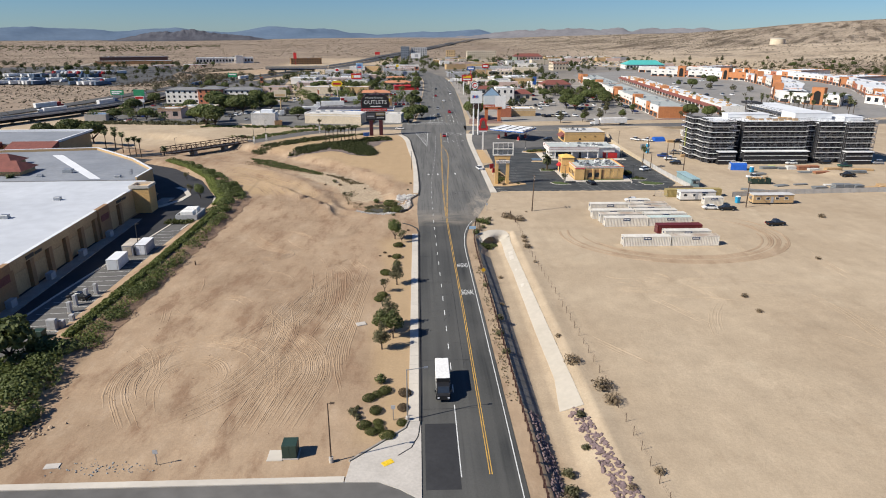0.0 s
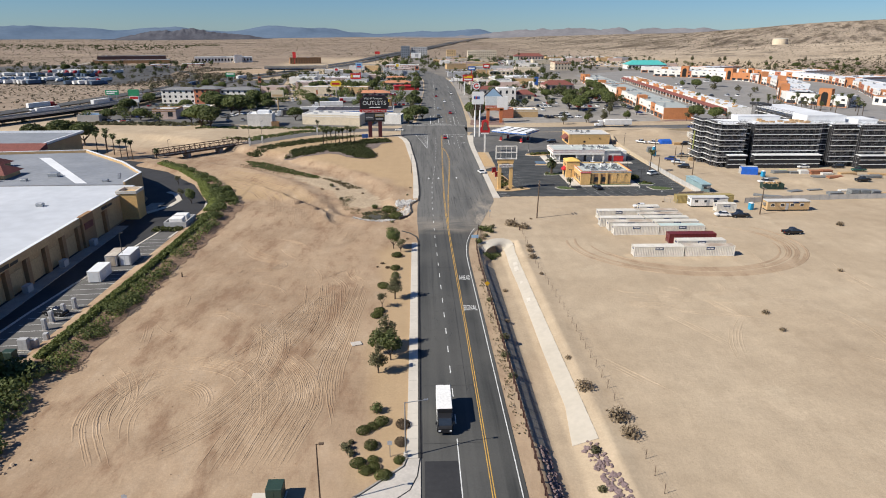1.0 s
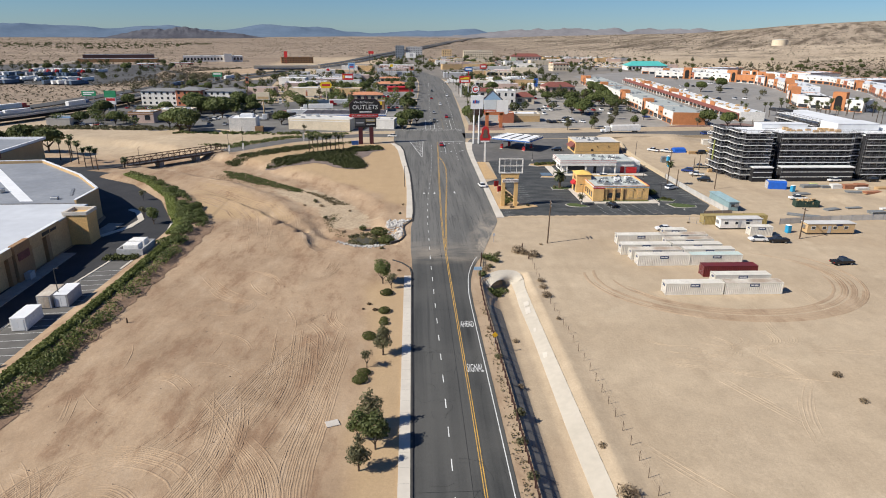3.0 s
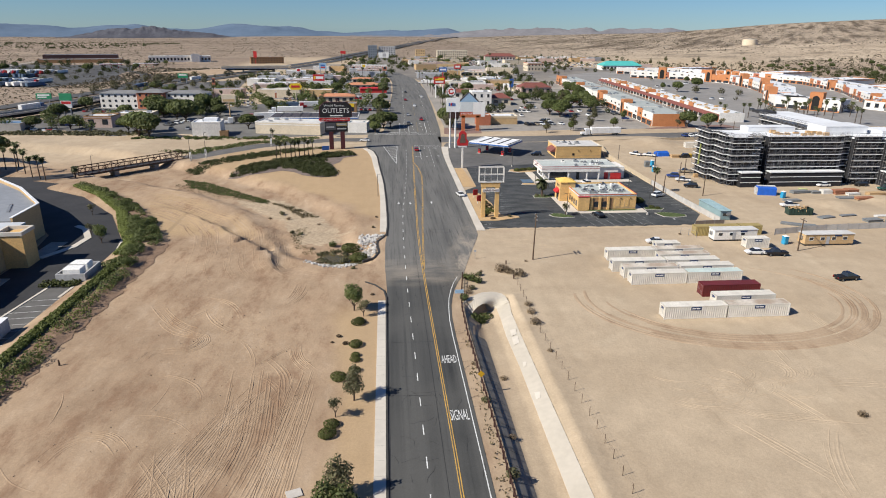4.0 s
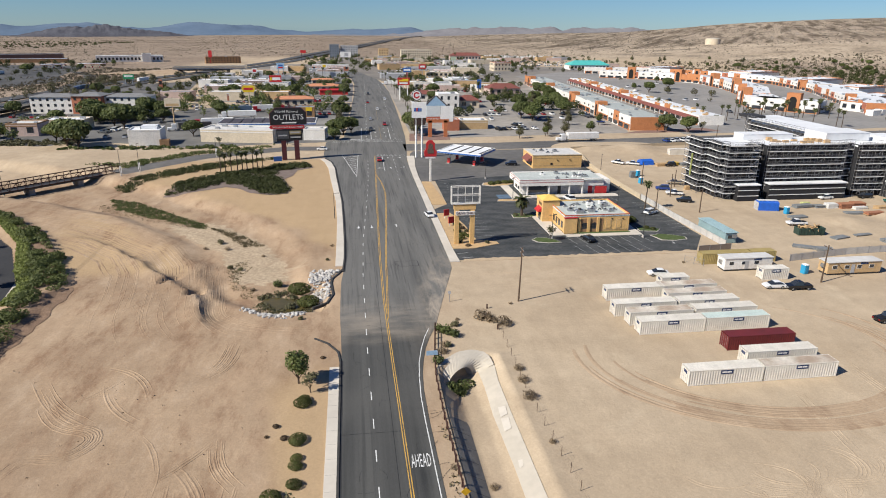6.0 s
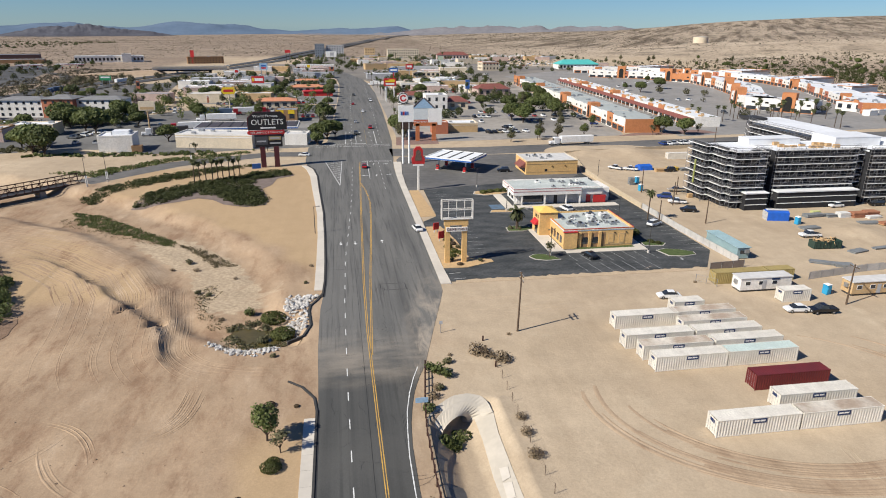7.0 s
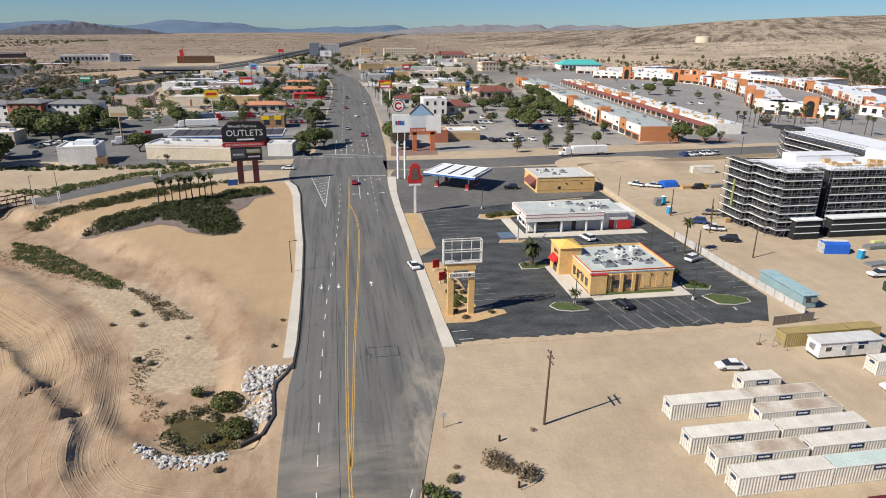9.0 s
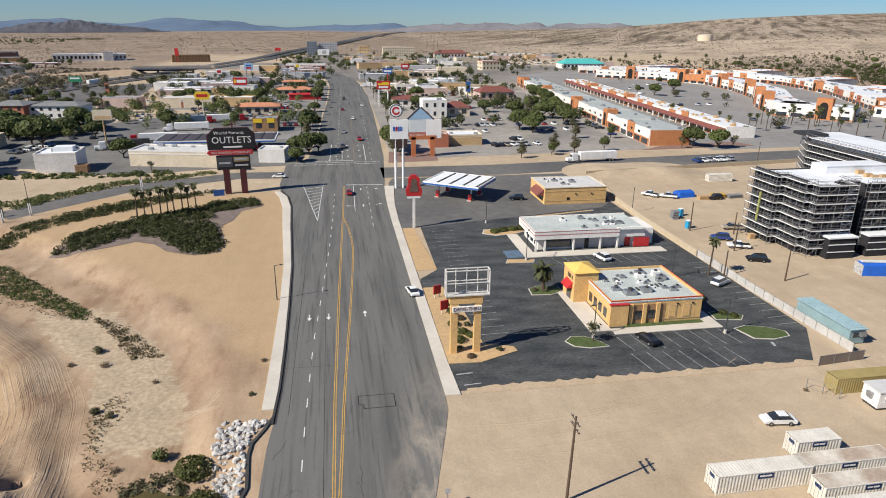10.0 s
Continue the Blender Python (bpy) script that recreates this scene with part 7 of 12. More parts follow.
# ---- restaurants, fuel station and their car parks ----
lot_e = bmesh.new()
prism(lot_e, [(18.32, 212.6), (47, 212.9), (77.5, 212.9), (84.8, 224), (84.9, 262), (85.0, 312), (80, 306), (23.4, 293.2), (23.0, 262), (18.6, 257), (18.32, 252)], 0.0, 0.045)
structure("car_park_east", mesh_of("car_park_east", lot_e, ASPHALT_WORN), "worn dark asphalt car park of the restaurants", "car park")
drift = bmesh.new()
dr = random.Random(41)
edge_pts = [(19.9 + 0.9 * k, 213.0 + dr.uniform(-0.1, 0.9) * (1.0 if k % 3 else 0.4)) for k in range(65)]
prism(drift, [(77.8, 211.6), (19.4, 211.6)][::-1] + edge_pts[::-1], 0.0, 0.058)
structure("sand_drift", mesh_of("sand_drift", drift, RUT_PALE), "sand blown over the edge of the asphalt", "ground")
fuel = bmesh.new()
prism(fuel, [(18.4, 293), (24.8, 293.6), (80, 306.1), (85, 312.1), (91, 336), (91, 352), (21, 351), (19, 344)], 0.0, 0.04)
structure("forecourt_east", mesh_of("forecourt_east", fuel, ASPHALT_OLD), "pale worn asphalt forecourt of the fuel station", "car park")
sandp = bmesh.new()
prism(sandp, [(18.4, 262), (23.0, 262), (21.6, 292.6), (18.6, 293)], -0.1, 0.08)
structure("sand_verge", mesh_of("sand_verge", sandp, GOLD), "bare golden sand verge by the pavement", "planting bed")
bed2 = bmesh.new()
prism(bed2, [(18.4, 220.6), (23.8, 220.4), (30.5, 223.2), (30.2, 224.8), (25.4, 226.6), (24.6, 240), (22.6, 252), (18.5, 252), (18.4, 232)], -0.1, 0.14)
structure("sign_bed", mesh_of("sign_bed", bed2, GOLD), "kerbed gravel bed round the drive-through sign", "planting bed")
for x, y, s, k in ((21.4, 228, 1.2, "round_shrub"), (22.6, 231, 1.0, "round_shrub"), (21.6, 234, 1.1, "round_shrub"), (23.2, 236.5, 0.9, "brown_shrub"), (22.4, 239.5, 1.1, "round_shrub"), (23.8, 229.5, 0.9, "round_shrub"), (21.9, 243, 0.8, "round_shrub"),
                   (23.1, 246, 0.9, "round_shrub"), (24.0, 233.5, 0.8, "loose_shrub"), (22.4, 222.2, 0.7, "brown_shrub"), (27.5, 223.8, 0.7, "loose_shrub"), (21.0, 225.0, 0.7, "loose_shrub"), (40.8, 247.2, 0.8, "loose_shrub"), (42.9, 246.4, 0.6, "loose_shrub"),
                   (71.5, 238.5, 1.7, "round_shrub"), (73.0, 231.5, 0.9, "round_shrub"), (74.4, 230.2, 0.8, "round_shrub"), (44.2, 224.5, 0.9, "pale_tree"), (69.0, 243, 1.0, "round_shrub"), (67.6, 247.5, 0.8, "loose_shrub")):
    plant(k, x, y, s, z=0.1)
for k, (x, y) in enumerate(((24.6, 292.2), (42, 286), (44.5, 287), (47, 287.4), (49.5, 287.8))):
    if k:
        plant("round_shrub", x, y, 1.3, z=0.1)


def kerb_island(name, pts, fill, label):
    bm = bmesh.new()
    prism(bm, pts, 0.0, 0.17)
    root = solid(name, bm, CONCRETE, label, "traffic island")
    cx, cy = sum(p[0] for p in pts) / len(pts), sum(p[1] for p in pts) / len(pts)
    ib = bmesh.new()
    prism(ib, [(cx + (x - cx) * 0.94, cy + (y - cy) * 0.93) for x, y in pts], 0.1, 0.2)
    part("bed", ib, fill, root)
    return root


LAWN = M("cut_lawn", (0.050, 0.078, 0.020), (0.085, 0.110, 0.036), 1.2, 0.95, fine=0.3)
kerb_island("kerb_island", [(39.4, 225.2), (40.4, 223.2), (43, 222.2), (46.4, 222.4), (45.4, 224.4), (43.6, 226.4), (41, 226.8)], LAWN, "kerbed grass island in the car park")
kerb_island("kerb_island", [(71.4, 225.6), (72.6, 221.4), (76, 220.6), (79.6, 221.4), (80, 223.2), (77.6, 225.2), (74, 226.4)], LAWN, "kerbed grass island at the end of the bays")
kerb_island("kerb_island", [(39.6, 245.2), (43.6, 244.8), (46.6, 246.4), (46.2, 248.8), (42, 249.6), (39.8, 248.4)], LAWN, "kerbed island with a palm")
kerb_island("kerb_island", [(70.2, 229.4), (75, 228.6), (76.5, 230.4), (73, 233), (70.6, 232.6)], LAWN, "kerbed strip of grass beside the restaurant")
kerb_island("kerb_island", [(38.5, 285.6), (39.6, 288.8), (51, 289.6), (52, 287), (47, 284.2), (42, 283.4)], GOLD, "kerbed gravel island with shrubs")
kerb_island("kerb_island", [(39, 263.6), (45.6, 263.2), (46.4, 265.2), (40, 265.8)], GOLD, "narrow kerbed island with a lamp")
kerb_island("kerb_island", [(52, 297.4), (76, 302.6), (76, 303.4), (52, 298.4)], GOLD, "long thin kerb between the two lots")
structure("walk_restaurant", boxm("walk_restaurant", CONCRETE_WHITE, (45.2, 228.0, 0.0, 49.2, 246, 0.16), (49.2, 226.4, 0.0, 69.8, 228.6, 0.16), (67.4, 228.6, 0.0, 69.8, 247, 0.16)), "pale concrete walk round the yellow restaurant", "pavement")
structure("lawn_strip", boxm("lawn_strip", LAWN, (52, 228.6, 0.0, 67.4, 230.0, 0.14)), "thin strip of lawn under the front wall", "planting bed")
structure("walk_white_restaurant", boxm("walk_white_restaurant", CONCRETE_WHITE, (44.6, 266.4, 0.0, 80, 269.9, 0.16), (44.6, 269.9, 0.0, 47.4, 284, 0.16)), "pale concrete walk before the white restaurant", "pavement")
bays = [(x, 213.6, x - 1.1, 219.6, 0.11) for x in np.arange(50, 68, 2.8)] + [(x, 220.4, x - 1.1, 226.2, 0.11) for x in np.arange(50, 70, 2.8)] + [(25.4, y, 30.6, y + 0.2, 0.11) for y in np.arange(227, 253, 2.8)]
bays += [(x, 260.5, x - 1.6, 266.2, 0.11) for x in np.arange(52, 80, 2.8)] + [(26, y, 31.5, y + 0.2, 0.11) for y in np.arange(264, 291, 2.8)] + [(80.5, y, 84.6, y + 0.3, 0.11) for y in np.arange(226, 258, 2.9)]
bays += [(74.6, 218.5, 74.9, 219.9, 0.5), (19.0, 217.2, 21.6, 217.4, 0.25), (19.6, 214.0, 22.2, 214.2, 0.25)]
lots = mark("parking_lines", bays, M("worn_bay_paint", (0.42, 0.42, 0.41), (0.22, 0.22, 0.22), 0.9, 0.8, fine=0.3), "worn white parking bay lines")
blue_bay = structure("blue_bay", boxm("blue_bay", M("faded_blue_paint", (0.10, 0.17, 0.25), (0.09, 0.12, 0.16), 0.6, 0.9), (40.4, 267, 0.047, 44.4, 272, 0.052)), "faded blue painted parking bay", "road marking")


ROOF_MINT = M("grey_green_membrane", (0.50, 0.53, 0.50), (0.40, 0.43, 0.41), 0.25, 0.8, fine=0.15)


def roof_units(root, spots, z, rnd):
    for x, y, s in spots:
        b = bmesh.new()
        box(b, x - s, y - s * 0.7, z, x + s, y + s * 0.7, z + s * rnd.uniform(0.7, 1.1))
        bevel(b, 0.05)
        u = part("roof_unit", b, STEEL if rnd.random() < 0.6 else WHITE, root, "grey rooftop machine")
        f = bmesh.new()
        tube(f, (x, y, z + s * 0.6), (x, y, z + s * 1.18), s * 0.4, s * 0.4, 10)
        part("fan", f, STEEL_DARK, u)


def yellow_restaurant():
    r = random.Random(4)
    root = thing("restaurant", 0, 0, 0, 0, "yellow stucco fast-food restaurant with a corner tower", "restaurant")
    x0, x1, y0, y1, h = 49.5, 67.3, 230.1, 246.0, 4.8
    part("wall", boxm("wall", STUCCO_YELLOW, (x0, y0, 0, x1, y1, h - 0.5)), None, root)
    part("roof", boxm("roof", ROOF_MINT, (x0 + 0.35, y0 + 0.35, h - 0.5, x1 - 0.35, y1 - 0.35, h - 0.35)), None, root, "grey-green membrane roof")
    ring = [(x0, y0, x1, y0 + 0.35), (x0, y1 - 0.35, x1, y1), (x0, y0 + 0.35, x0 + 0.35, y1 - 0.35), (x1 - 0.35, y0 + 0.35, x1, y1 - 0.35)]
    part("parapet", boxm("parapet", STUCCO_YELLOW, *[(a, b, h - 0.5, c, d, h) for a, b, c, d in ring]), None, root)
    grow = 0.07
    for z, t, m, nm in ((h - 0.05, 0.14, RED, "red coping stripe"), (h - 0.32, 0.10, WHITE, "white stripe"), (h - 0.52, 0.12, SKYBLUE, "blue stripe")):
        part("stripe", boxm("stripe", m, (x0 - grow, y0 - grow, z, x1 + grow, y0 - 0.003, z + t), (x0 - grow, y0 - 0.003, z, x0 - 0.003, y1 + grow, z + t), (x1 + 0.003, y0 - 0.003, z, x1 + grow, y1 + grow, z + t)), None, root, nm)
    # front: corner pier, arched windows, raised panels
    part("corner_pier", boxm("corner_pier", STUCCO_YELLOW, (x0 - 0.25, y0 - 0.7, 0, x0 + 3.2, y0 - 0.004, h - 0.6)), None, root)
    part("corner_coping", boxm("corner_coping", RED, (x0 - 0.35, y0 - 0.8, h - 0.6, x0 + 3.3, y0 - 0.08, h - 0.45)), None, root)
    for k in range(3):
        part("pilaster", boxm("pilaster", STUCCO_YELLOW, (x0 + 3.6 + 2.6 * k, y0 - 0.35, 0, x0 + 4.3 + 2.6 * k, y0 - 0.004, h - 0.75)), None, root)
    part("dark_recess", boxm("dark_recess", STUCCO_DARK, (x0 + 3.25, y0 - 0.06, 0, x0 + 10.6, y0 - 0.004, h - 1.0)), None, root)
    for k in range(2):
        bm = bmesh.new()
        cx = x0 + 5.6 + 2.6 * k
        pts = [(cx - 0.85, 1.0), (cx + 0.85, 1.0), (cx + 0.85, 2.2)] + [(cx + 0.85 * math.cos(a), 2.2 + 0.5 * math.sin(a)) for a in np.linspace(0, math.pi, 8)[1:]]
        lo = [bm.verts.new((x, y0 - 0.12, z)) for x, z in pts]
        hi = [bm.verts.new((x, y0 - 0.06, z)) for x, z in pts]
        bm.faces.new(lo)
        for i in range(len(pts)):
            bm.faces.new((lo[i - 1], lo[i], hi[i], hi[i - 1]))
        w = part("window", bm, GLASS, root, "arched dark window")
        part("window_frame", boxm("window_frame", BLACK, (cx - 0.03, y0 - 0.15, 1.0, cx + 0.03, y0 - 0.122, 2.6), (cx - 0.85, y0 - 0.15, 1.7, cx + 0.85, y0 - 0.122, 1.76)), None, w)
    for k in range(2):
        px = x0 + 11.4 + 2.8 * k
        part("wall_panel", boxm("wall_panel", STUCCO_TAN, (px, y0 - 0.08, 0.9, px + 1.5, y0 - 0.004, 3.4)), None, root, "darker framed wall panel")
        part("panel_inset", boxm("panel_inset", STUCCO_YELLOW, (px + 0.2, y0 - 0.1, 1.1, px + 1.3, y0 - 0.081, 3.2)), None, root)
    part("wainscot", boxm("wainscot", STUCCO_TAN, (x0 + 10.6, y0 - 0.07, 0.55, x1, y0 - 0.004, 0.75)), None, root)
    for k in range(2):
        part("wall_lamp", boxm("wall_lamp", BLACK, (x0 + 12.8 + 3.0 * k, y0 - 0.22, 3.5, x0 + 13.1 + 3.0 * k, y0 - 0.004, 3.75)), None, root)
    # west side windows and shrubs
    for k in range(4):
        part("side_window", boxm("side_window", GLASS, (x0 - 0.06, y0 + 1.4 + 2.3 * k, 0.9, x0 - 0.004, y0 + 2.8 + 2.3 * k, 2.7)), None, root, "dark side window")
    # tower with a hipped yellow cap
    tx0, ty0, tx1, ty1 = 46.6, 240.6, 51.4, 246.6
    part("tower", boxm("tower", STUCCO_YELLOW, (tx0, ty0, 0, tx1, ty1, 6.2)), None, root, "yellow entrance tower")
    cap = bmesh.new()
    v = [cap.verts.new(p) for p in ((tx0 - 0.3, ty0 - 0.3, 6.2), (tx1 + 0.3, ty0 - 0.3, 6.2), (tx1 + 0.3, ty1 + 0.3, 6.2), (tx0 - 0.3, ty1 + 0.3, 6.2), ((tx0 + tx1) / 2, (ty0 + ty1) / 2, 7.2))]
    for q in ((0, 1, 4), (1, 2, 4), (2, 3, 4), (3, 0, 4), (3, 2, 1, 0)):
        cap.faces.new([v[i] for i in q])
    part("tower_roof", cap, M("yellow_roof_paint", (0.78, 0.52, 0.14), (0.72, 0.47, 0.12), 0.5, 0.7), root, "yellow hipped tower cap")
    part("tower_door", boxm("tower_door", GLASS, (tx0 - 0.05, ty0 + 1.6, 0, tx0 - 0.004, ty0 + 3.8, 2.5)), None, root)
    aw = bmesh.new()
    v = [aw.verts.new(p) for p in ((tx0 - 1.2, ty0 + 1.0, 2.7), (tx0 - 1.2, ty0 + 4.4, 2.7), (tx0 - 0.004, ty0 + 4.4, 3.9), (tx0 - 0.004, ty0 + 1.0, 3.9), (tx0 - 0.004, ty0 + 4.4, 2.7), (tx0 - 0.004, ty0 + 1.0, 2.7))]
    for q in ((0, 1, 2, 3), (0, 5, 4, 1), (1, 4, 2), (0, 3, 5)):
        aw.faces.new([v[i] for i in q])
    part("awning", aw, RED, root, "red door awning")
    bars = bmesh.new()
    for k, w in enumerate((0.5, 0.8, 0.4)):
        box(bars, tx0 - 0.04, ty0 + 1.2 + 1.1 * k, 4.4, tx0 - 0.004, ty0 + 1.2 + 1.1 * k + w, 5.2)
    part("sign_lettering", bars, BLACK, root, "dark sign lettering")
    roof_units(root, [(x0 + r.uniform(2.5, 15.5), y0 + r.uniform(3, 14), r.uniform(0.35, 0.95)) for k in range(26)] + [(54.6, 233.4, 1.1)], h - 0.35, r)
    vents = bmesh.new()
    for k in range(8):
        box(vents, 56 + 0.9 * k, 234.5 + 0.25 * k, h - 0.35, 56.5 + 0.9 * k, 236 + 0.25 * k, h - 0.28)
    part("roof_slot", vents, STEEL_DARK, root, "dark roof slots")
    return root


yellow_restaurant()


def white_restaurant():
    r = random.Random(6)
    root = thing("restaurant", 0, 0, 0, 0, "white flat-roofed restaurant with red-striped fascia", "restaurant")
    x0, x1, y0, y1, h = 47.6, 76.0, 270.0, 283.0, 5.0
    part("wall", boxm("wall", STUCCO_WHITE, (x0 + 1.5, y0 + 1.6, 0, x1, y1, h - 0.6)), None, root)
    part("fascia", boxm("fascia", STUCCO_WHITE, (x0, y0, 3.1, 69, y0 + 0.5, h), (x0, y0 + 0.5, 3.1, x0 + 0.5, y1, h), (x0, y1, 3.1, x1, y1 + 0.4, h), (69, y0 + 1.0, 2.6, x1 + 0.2, y0 + 1.55, h)), None, root, "deep white fascia")
    part("roof", boxm("roof", ROOF_MINT, (x0 + 0.5, y0 + 0.5, h - 0.45, x1, y1, h - 0.3)), None, root, "pale gravel roof")
    for z in (h - 0.02, h - 0.85):
        part("stripe", boxm("stripe", M("faded_red_stripe", (0.45, 0.13, 0.12), rough=0.7), (x0 - 0.05, y0 - 0.05, z, 69.05, y0 - 0.004, z + 0.14), (x0 - 0.05, y0 - 0.004, z, x0 - 0.004, y1, z + 0.14)), None, root, "faded red stripe")
    col = boxm("column", STUCCO_WHITE, (-0.2, -0.2, 0, 0.2, 0.2, 3.1))
    for x in (48.2, 50.4, 57.6, 64.4, 68.8):
        part("column", col, None, root, at=pose(x, y0 + 0.4, 0))
    part("shop_window", boxm("shop_window", GLASS, (51, y0 + 1.5, 0.6, 57.4, y0 + 1.598, 2.8)), None, root, "dark shop window")
    part("grey_panel", boxm("grey_panel", STUCCO_GREY, (58, y0 + 1.5, 0.1, 68.6, y0 + 1.598, 2.9)), None, root)
    part("door", boxm("door", BLACK, (60.8, y0 + 1.44, 0.1, 61.9, y0 + 1.498, 2.6)), None, root)
    part("red_door", boxm("red_door", RED, (71.2, y0 + 1.4, 0.1, 72.6, y0 + 1.598, 2.9)), None, root, "red service door")
    part("red_wall", boxm("red_wall", RED, (73.2, y0 + 0.6, 0.1, 77.2, y0 + 0.8, 2.4)), None, root, "red low wall")
    part("side_wing", boxm("side_wing", STUCCO_WHITE, (x1, y0 + 2.5, 0, 79, y1 - 1, 4.2)), None, root)
    for k in range(3):
        part("end_window", boxm("end_window", GLASS, (x0 + 1.42, y0 + 2.6 + 3.0 * k, 0.7, x0 + 1.498, y0 + 4.6 + 3.0 * k, 2.7)), None, root)
    roof_units(root, [(r.uniform(56, 75), r.uniform(273, 281), r.uniform(0.3, 0.8)) for k in range(14)], h - 0.3, r)
    return root


white_restaurant()


def tan_restaurant():
    r = random.Random(7)
    root = thing("restaurant", 0, 0, 0, 0, "small tan stucco restaurant with a red awning", "restaurant")
    x0, x1, y0, y1, h = 63.5, 83.0, 311.0, 325.5, 5.0
    part("wall", boxm("wall", STUCCO_YELLOW, (x0, y0, 0, x1, y1, h)), None, root)
    part("coping", boxm("coping", STUCCO_CREAM, (x0 - 0.15, y0 - 0.15, h, x1 + 0.15, y0 + 0.3, h + 0.25), (x0 - 0.15, y0 + 0.3, h, x0 + 0.3, y1, h + 0.25), (x1 - 0.3, y0 + 0.3, h, x1 + 0.15, y1, h + 0.25), (x0 + 0.3, y1 - 0.3, h, x1 - 0.3, y1, h + 0.25)), None, root)
    part("roof", boxm("roof", ROOF_PALE, (x0 + 0.3, y0 + 0.3, h, x1 - 0.3, y1 - 0.3, h + 0.1)), None, root, "pale membrane roof")
    part("band", boxm("band", STUCCO_TAN, (x0, y0 - 0.06, 1.0, x1, y0 - 0.004, 1.15), (x0, y0 - 0.06, 3.9, x1, y0 - 0.004, 4.05)), None, root)
    part("service_hatch", boxm("service_hatch", BLACK, (70.5, y0 - 0.08, 1.2, 71.4, y0 - 0.062, 2.1)), None, root)
    for k in range(2):
        part("wall_lamp", boxm("wall_lamp", BLACK, (73 + 5 * k, y0 - 0.25, 3.0, 73.4 + 5 * k, y0 - 0.062, 3.3)), None, root)
    aw = bmesh.new()
    v = [aw.verts.new(p) for p in ((x0 - 2.2, y0 + 1, 2.6), (x0 - 2.2, y0 + 9, 2.6), (x0 - 0.004, y0 + 9, 4.4), (x0 - 0.004, y0 + 1, 4.4), (x0 - 0.004, y0 + 9, 2.6), (x0 - 0.004, y0 + 1, 2.6))]
    for q in ((0, 1, 2, 3), (0, 5, 4, 1), (1, 4, 2), (0, 3, 5)):
        aw.faces.new([v[i] for i in q])
    part("awning", aw, TILE_RED, root, "sloping red awning")
    part("window", boxm("window", GLASS, (x0 - 0.05, y0 + 2, 0.7, x0 - 0.004, y0 + 8, 2.5)), None, root)
    roof_units(root, [(r.uniform(66, 80), r.uniform(314, 323), r.uniform(0.3, 0.9)) for k in range(8)], h + 0.1, r)
    return root


tan_restaurant()


def fuel_canopy(x, y, rz, w, d, label, poles, stripe, panel=None, edge=None):
    root = thing("fuel_canopy", x, y, 0, rz, label, "fuel station", "fuel canopies")
    part("deck", boxm("deck", ROOF_PALE, (-w / 2 + 0.3, -d / 2 + 0.3, 4.5, w / 2 - 0.3, d / 2 - 0.3, 5.0)), None, root)
    for nm, b in (("fascia", ((-w / 2, -d / 2, 4.3, w / 2, -d / 2 + 0.3, 5.3), (-w / 2, d / 2 - 0.3, 4.3, w / 2, d / 2, 5.3), (-w / 2, -d / 2 + 0.3, 4.3, -w / 2 + 0.3, d / 2 - 0.3, 5.3), (w / 2 - 0.3, -d / 2 + 0.3, 4.3, w / 2, d / 2 - 0.3, 5.3))),):
        part(nm, boxm(nm, WHITE, *b), None, root, "white fascia")
    part("stripe", boxm("stripe", edge or BLUE, (-w / 2, -d / 2 - 0.03, 4.35, w / 2, -d / 2 - 0.004, 4.85), (w / 2 + 0.004, -d / 2, 4.35, w / 2 + 0.03, d / 2, 4.85)), None, root, "coloured stripe")
    for k in range(stripe):
        part("roof_panel", boxm("roof_panel", panel or ROOF_WHITE, (-w / 2 + 0.5 + (w - 1) * k / stripe, -d / 2 + 0.5, 5.004, -w / 2 + 0.5 + (w - 1) * (k + 0.82) / stripe, d / 2 - 0.5, 5.12)), None, root, "roof panel")
        part("roof_gutter", boxm("roof_gutter", STEEL_DARK, (-w / 2 + 0.5 + (w - 1) * (k + 0.86) / stripe, -d / 2 + 0.5, 5.004, -w / 2 + 0.5 + (w - 1) * (k + 0.97) / stripe, d / 2 - 0.5, 5.3)), None, root)
    for px in poles:
        for py in (-d / 4, d / 4):
            part("column", boxm("column", WHITE, (px - 0.2, py - 0.2, 0, px + 0.2, py + 0.2, 4.5)), None, root)
            p = part("pump", boxm("pump", RED, (px - 0.5, py - 1.4, 0.15, px + 0.5, py - 0.6, 2.0)), None, root, "red fuel pump")
            part("pump_screen", boxm("pump_screen", BLACK, (px - 0.35, py - 1.43, 1.1, px + 0.35, py - 1.402, 1.6)), None, p)
            part("pump_island", boxm("pump_island", CONCRETE, (px - 0.7, py - 2.0, 0.04, px + 0.7, py + 0.9, 0.18)), None, root)
    return root


fuel_canopy(40.2, 325.4, -34, 18.5, 15.5, "white fuel station canopy with a blue stripe", (-5.5, 5.5), 4)


# ---- signs ----
def panel(root, name, x0, z0, x1, z1, mat, y0=-0.35, y1=0.35, label=""):
    bm = bmesh.new()
    box(bm, x0, y0, z0, x1, y1, z1)
    bevel(bm, 0.04)
    return part(name, bm, mat, root, label)


def write(root, body, x, z, size, mat, y=-0.37, fit=None, stretch=1.0):
    me = text_mesh(body, size, mat, stretch=stretch)
    if fit:
        w = max(v.co.x for v in me.vertices) - min(v.co.x for v in me.vertices)
        me.transform(Matrix.Diagonal((fit / w, 1, 1, 1)))
    return part("lettering", me, None, root, at=pose(x, y, z))


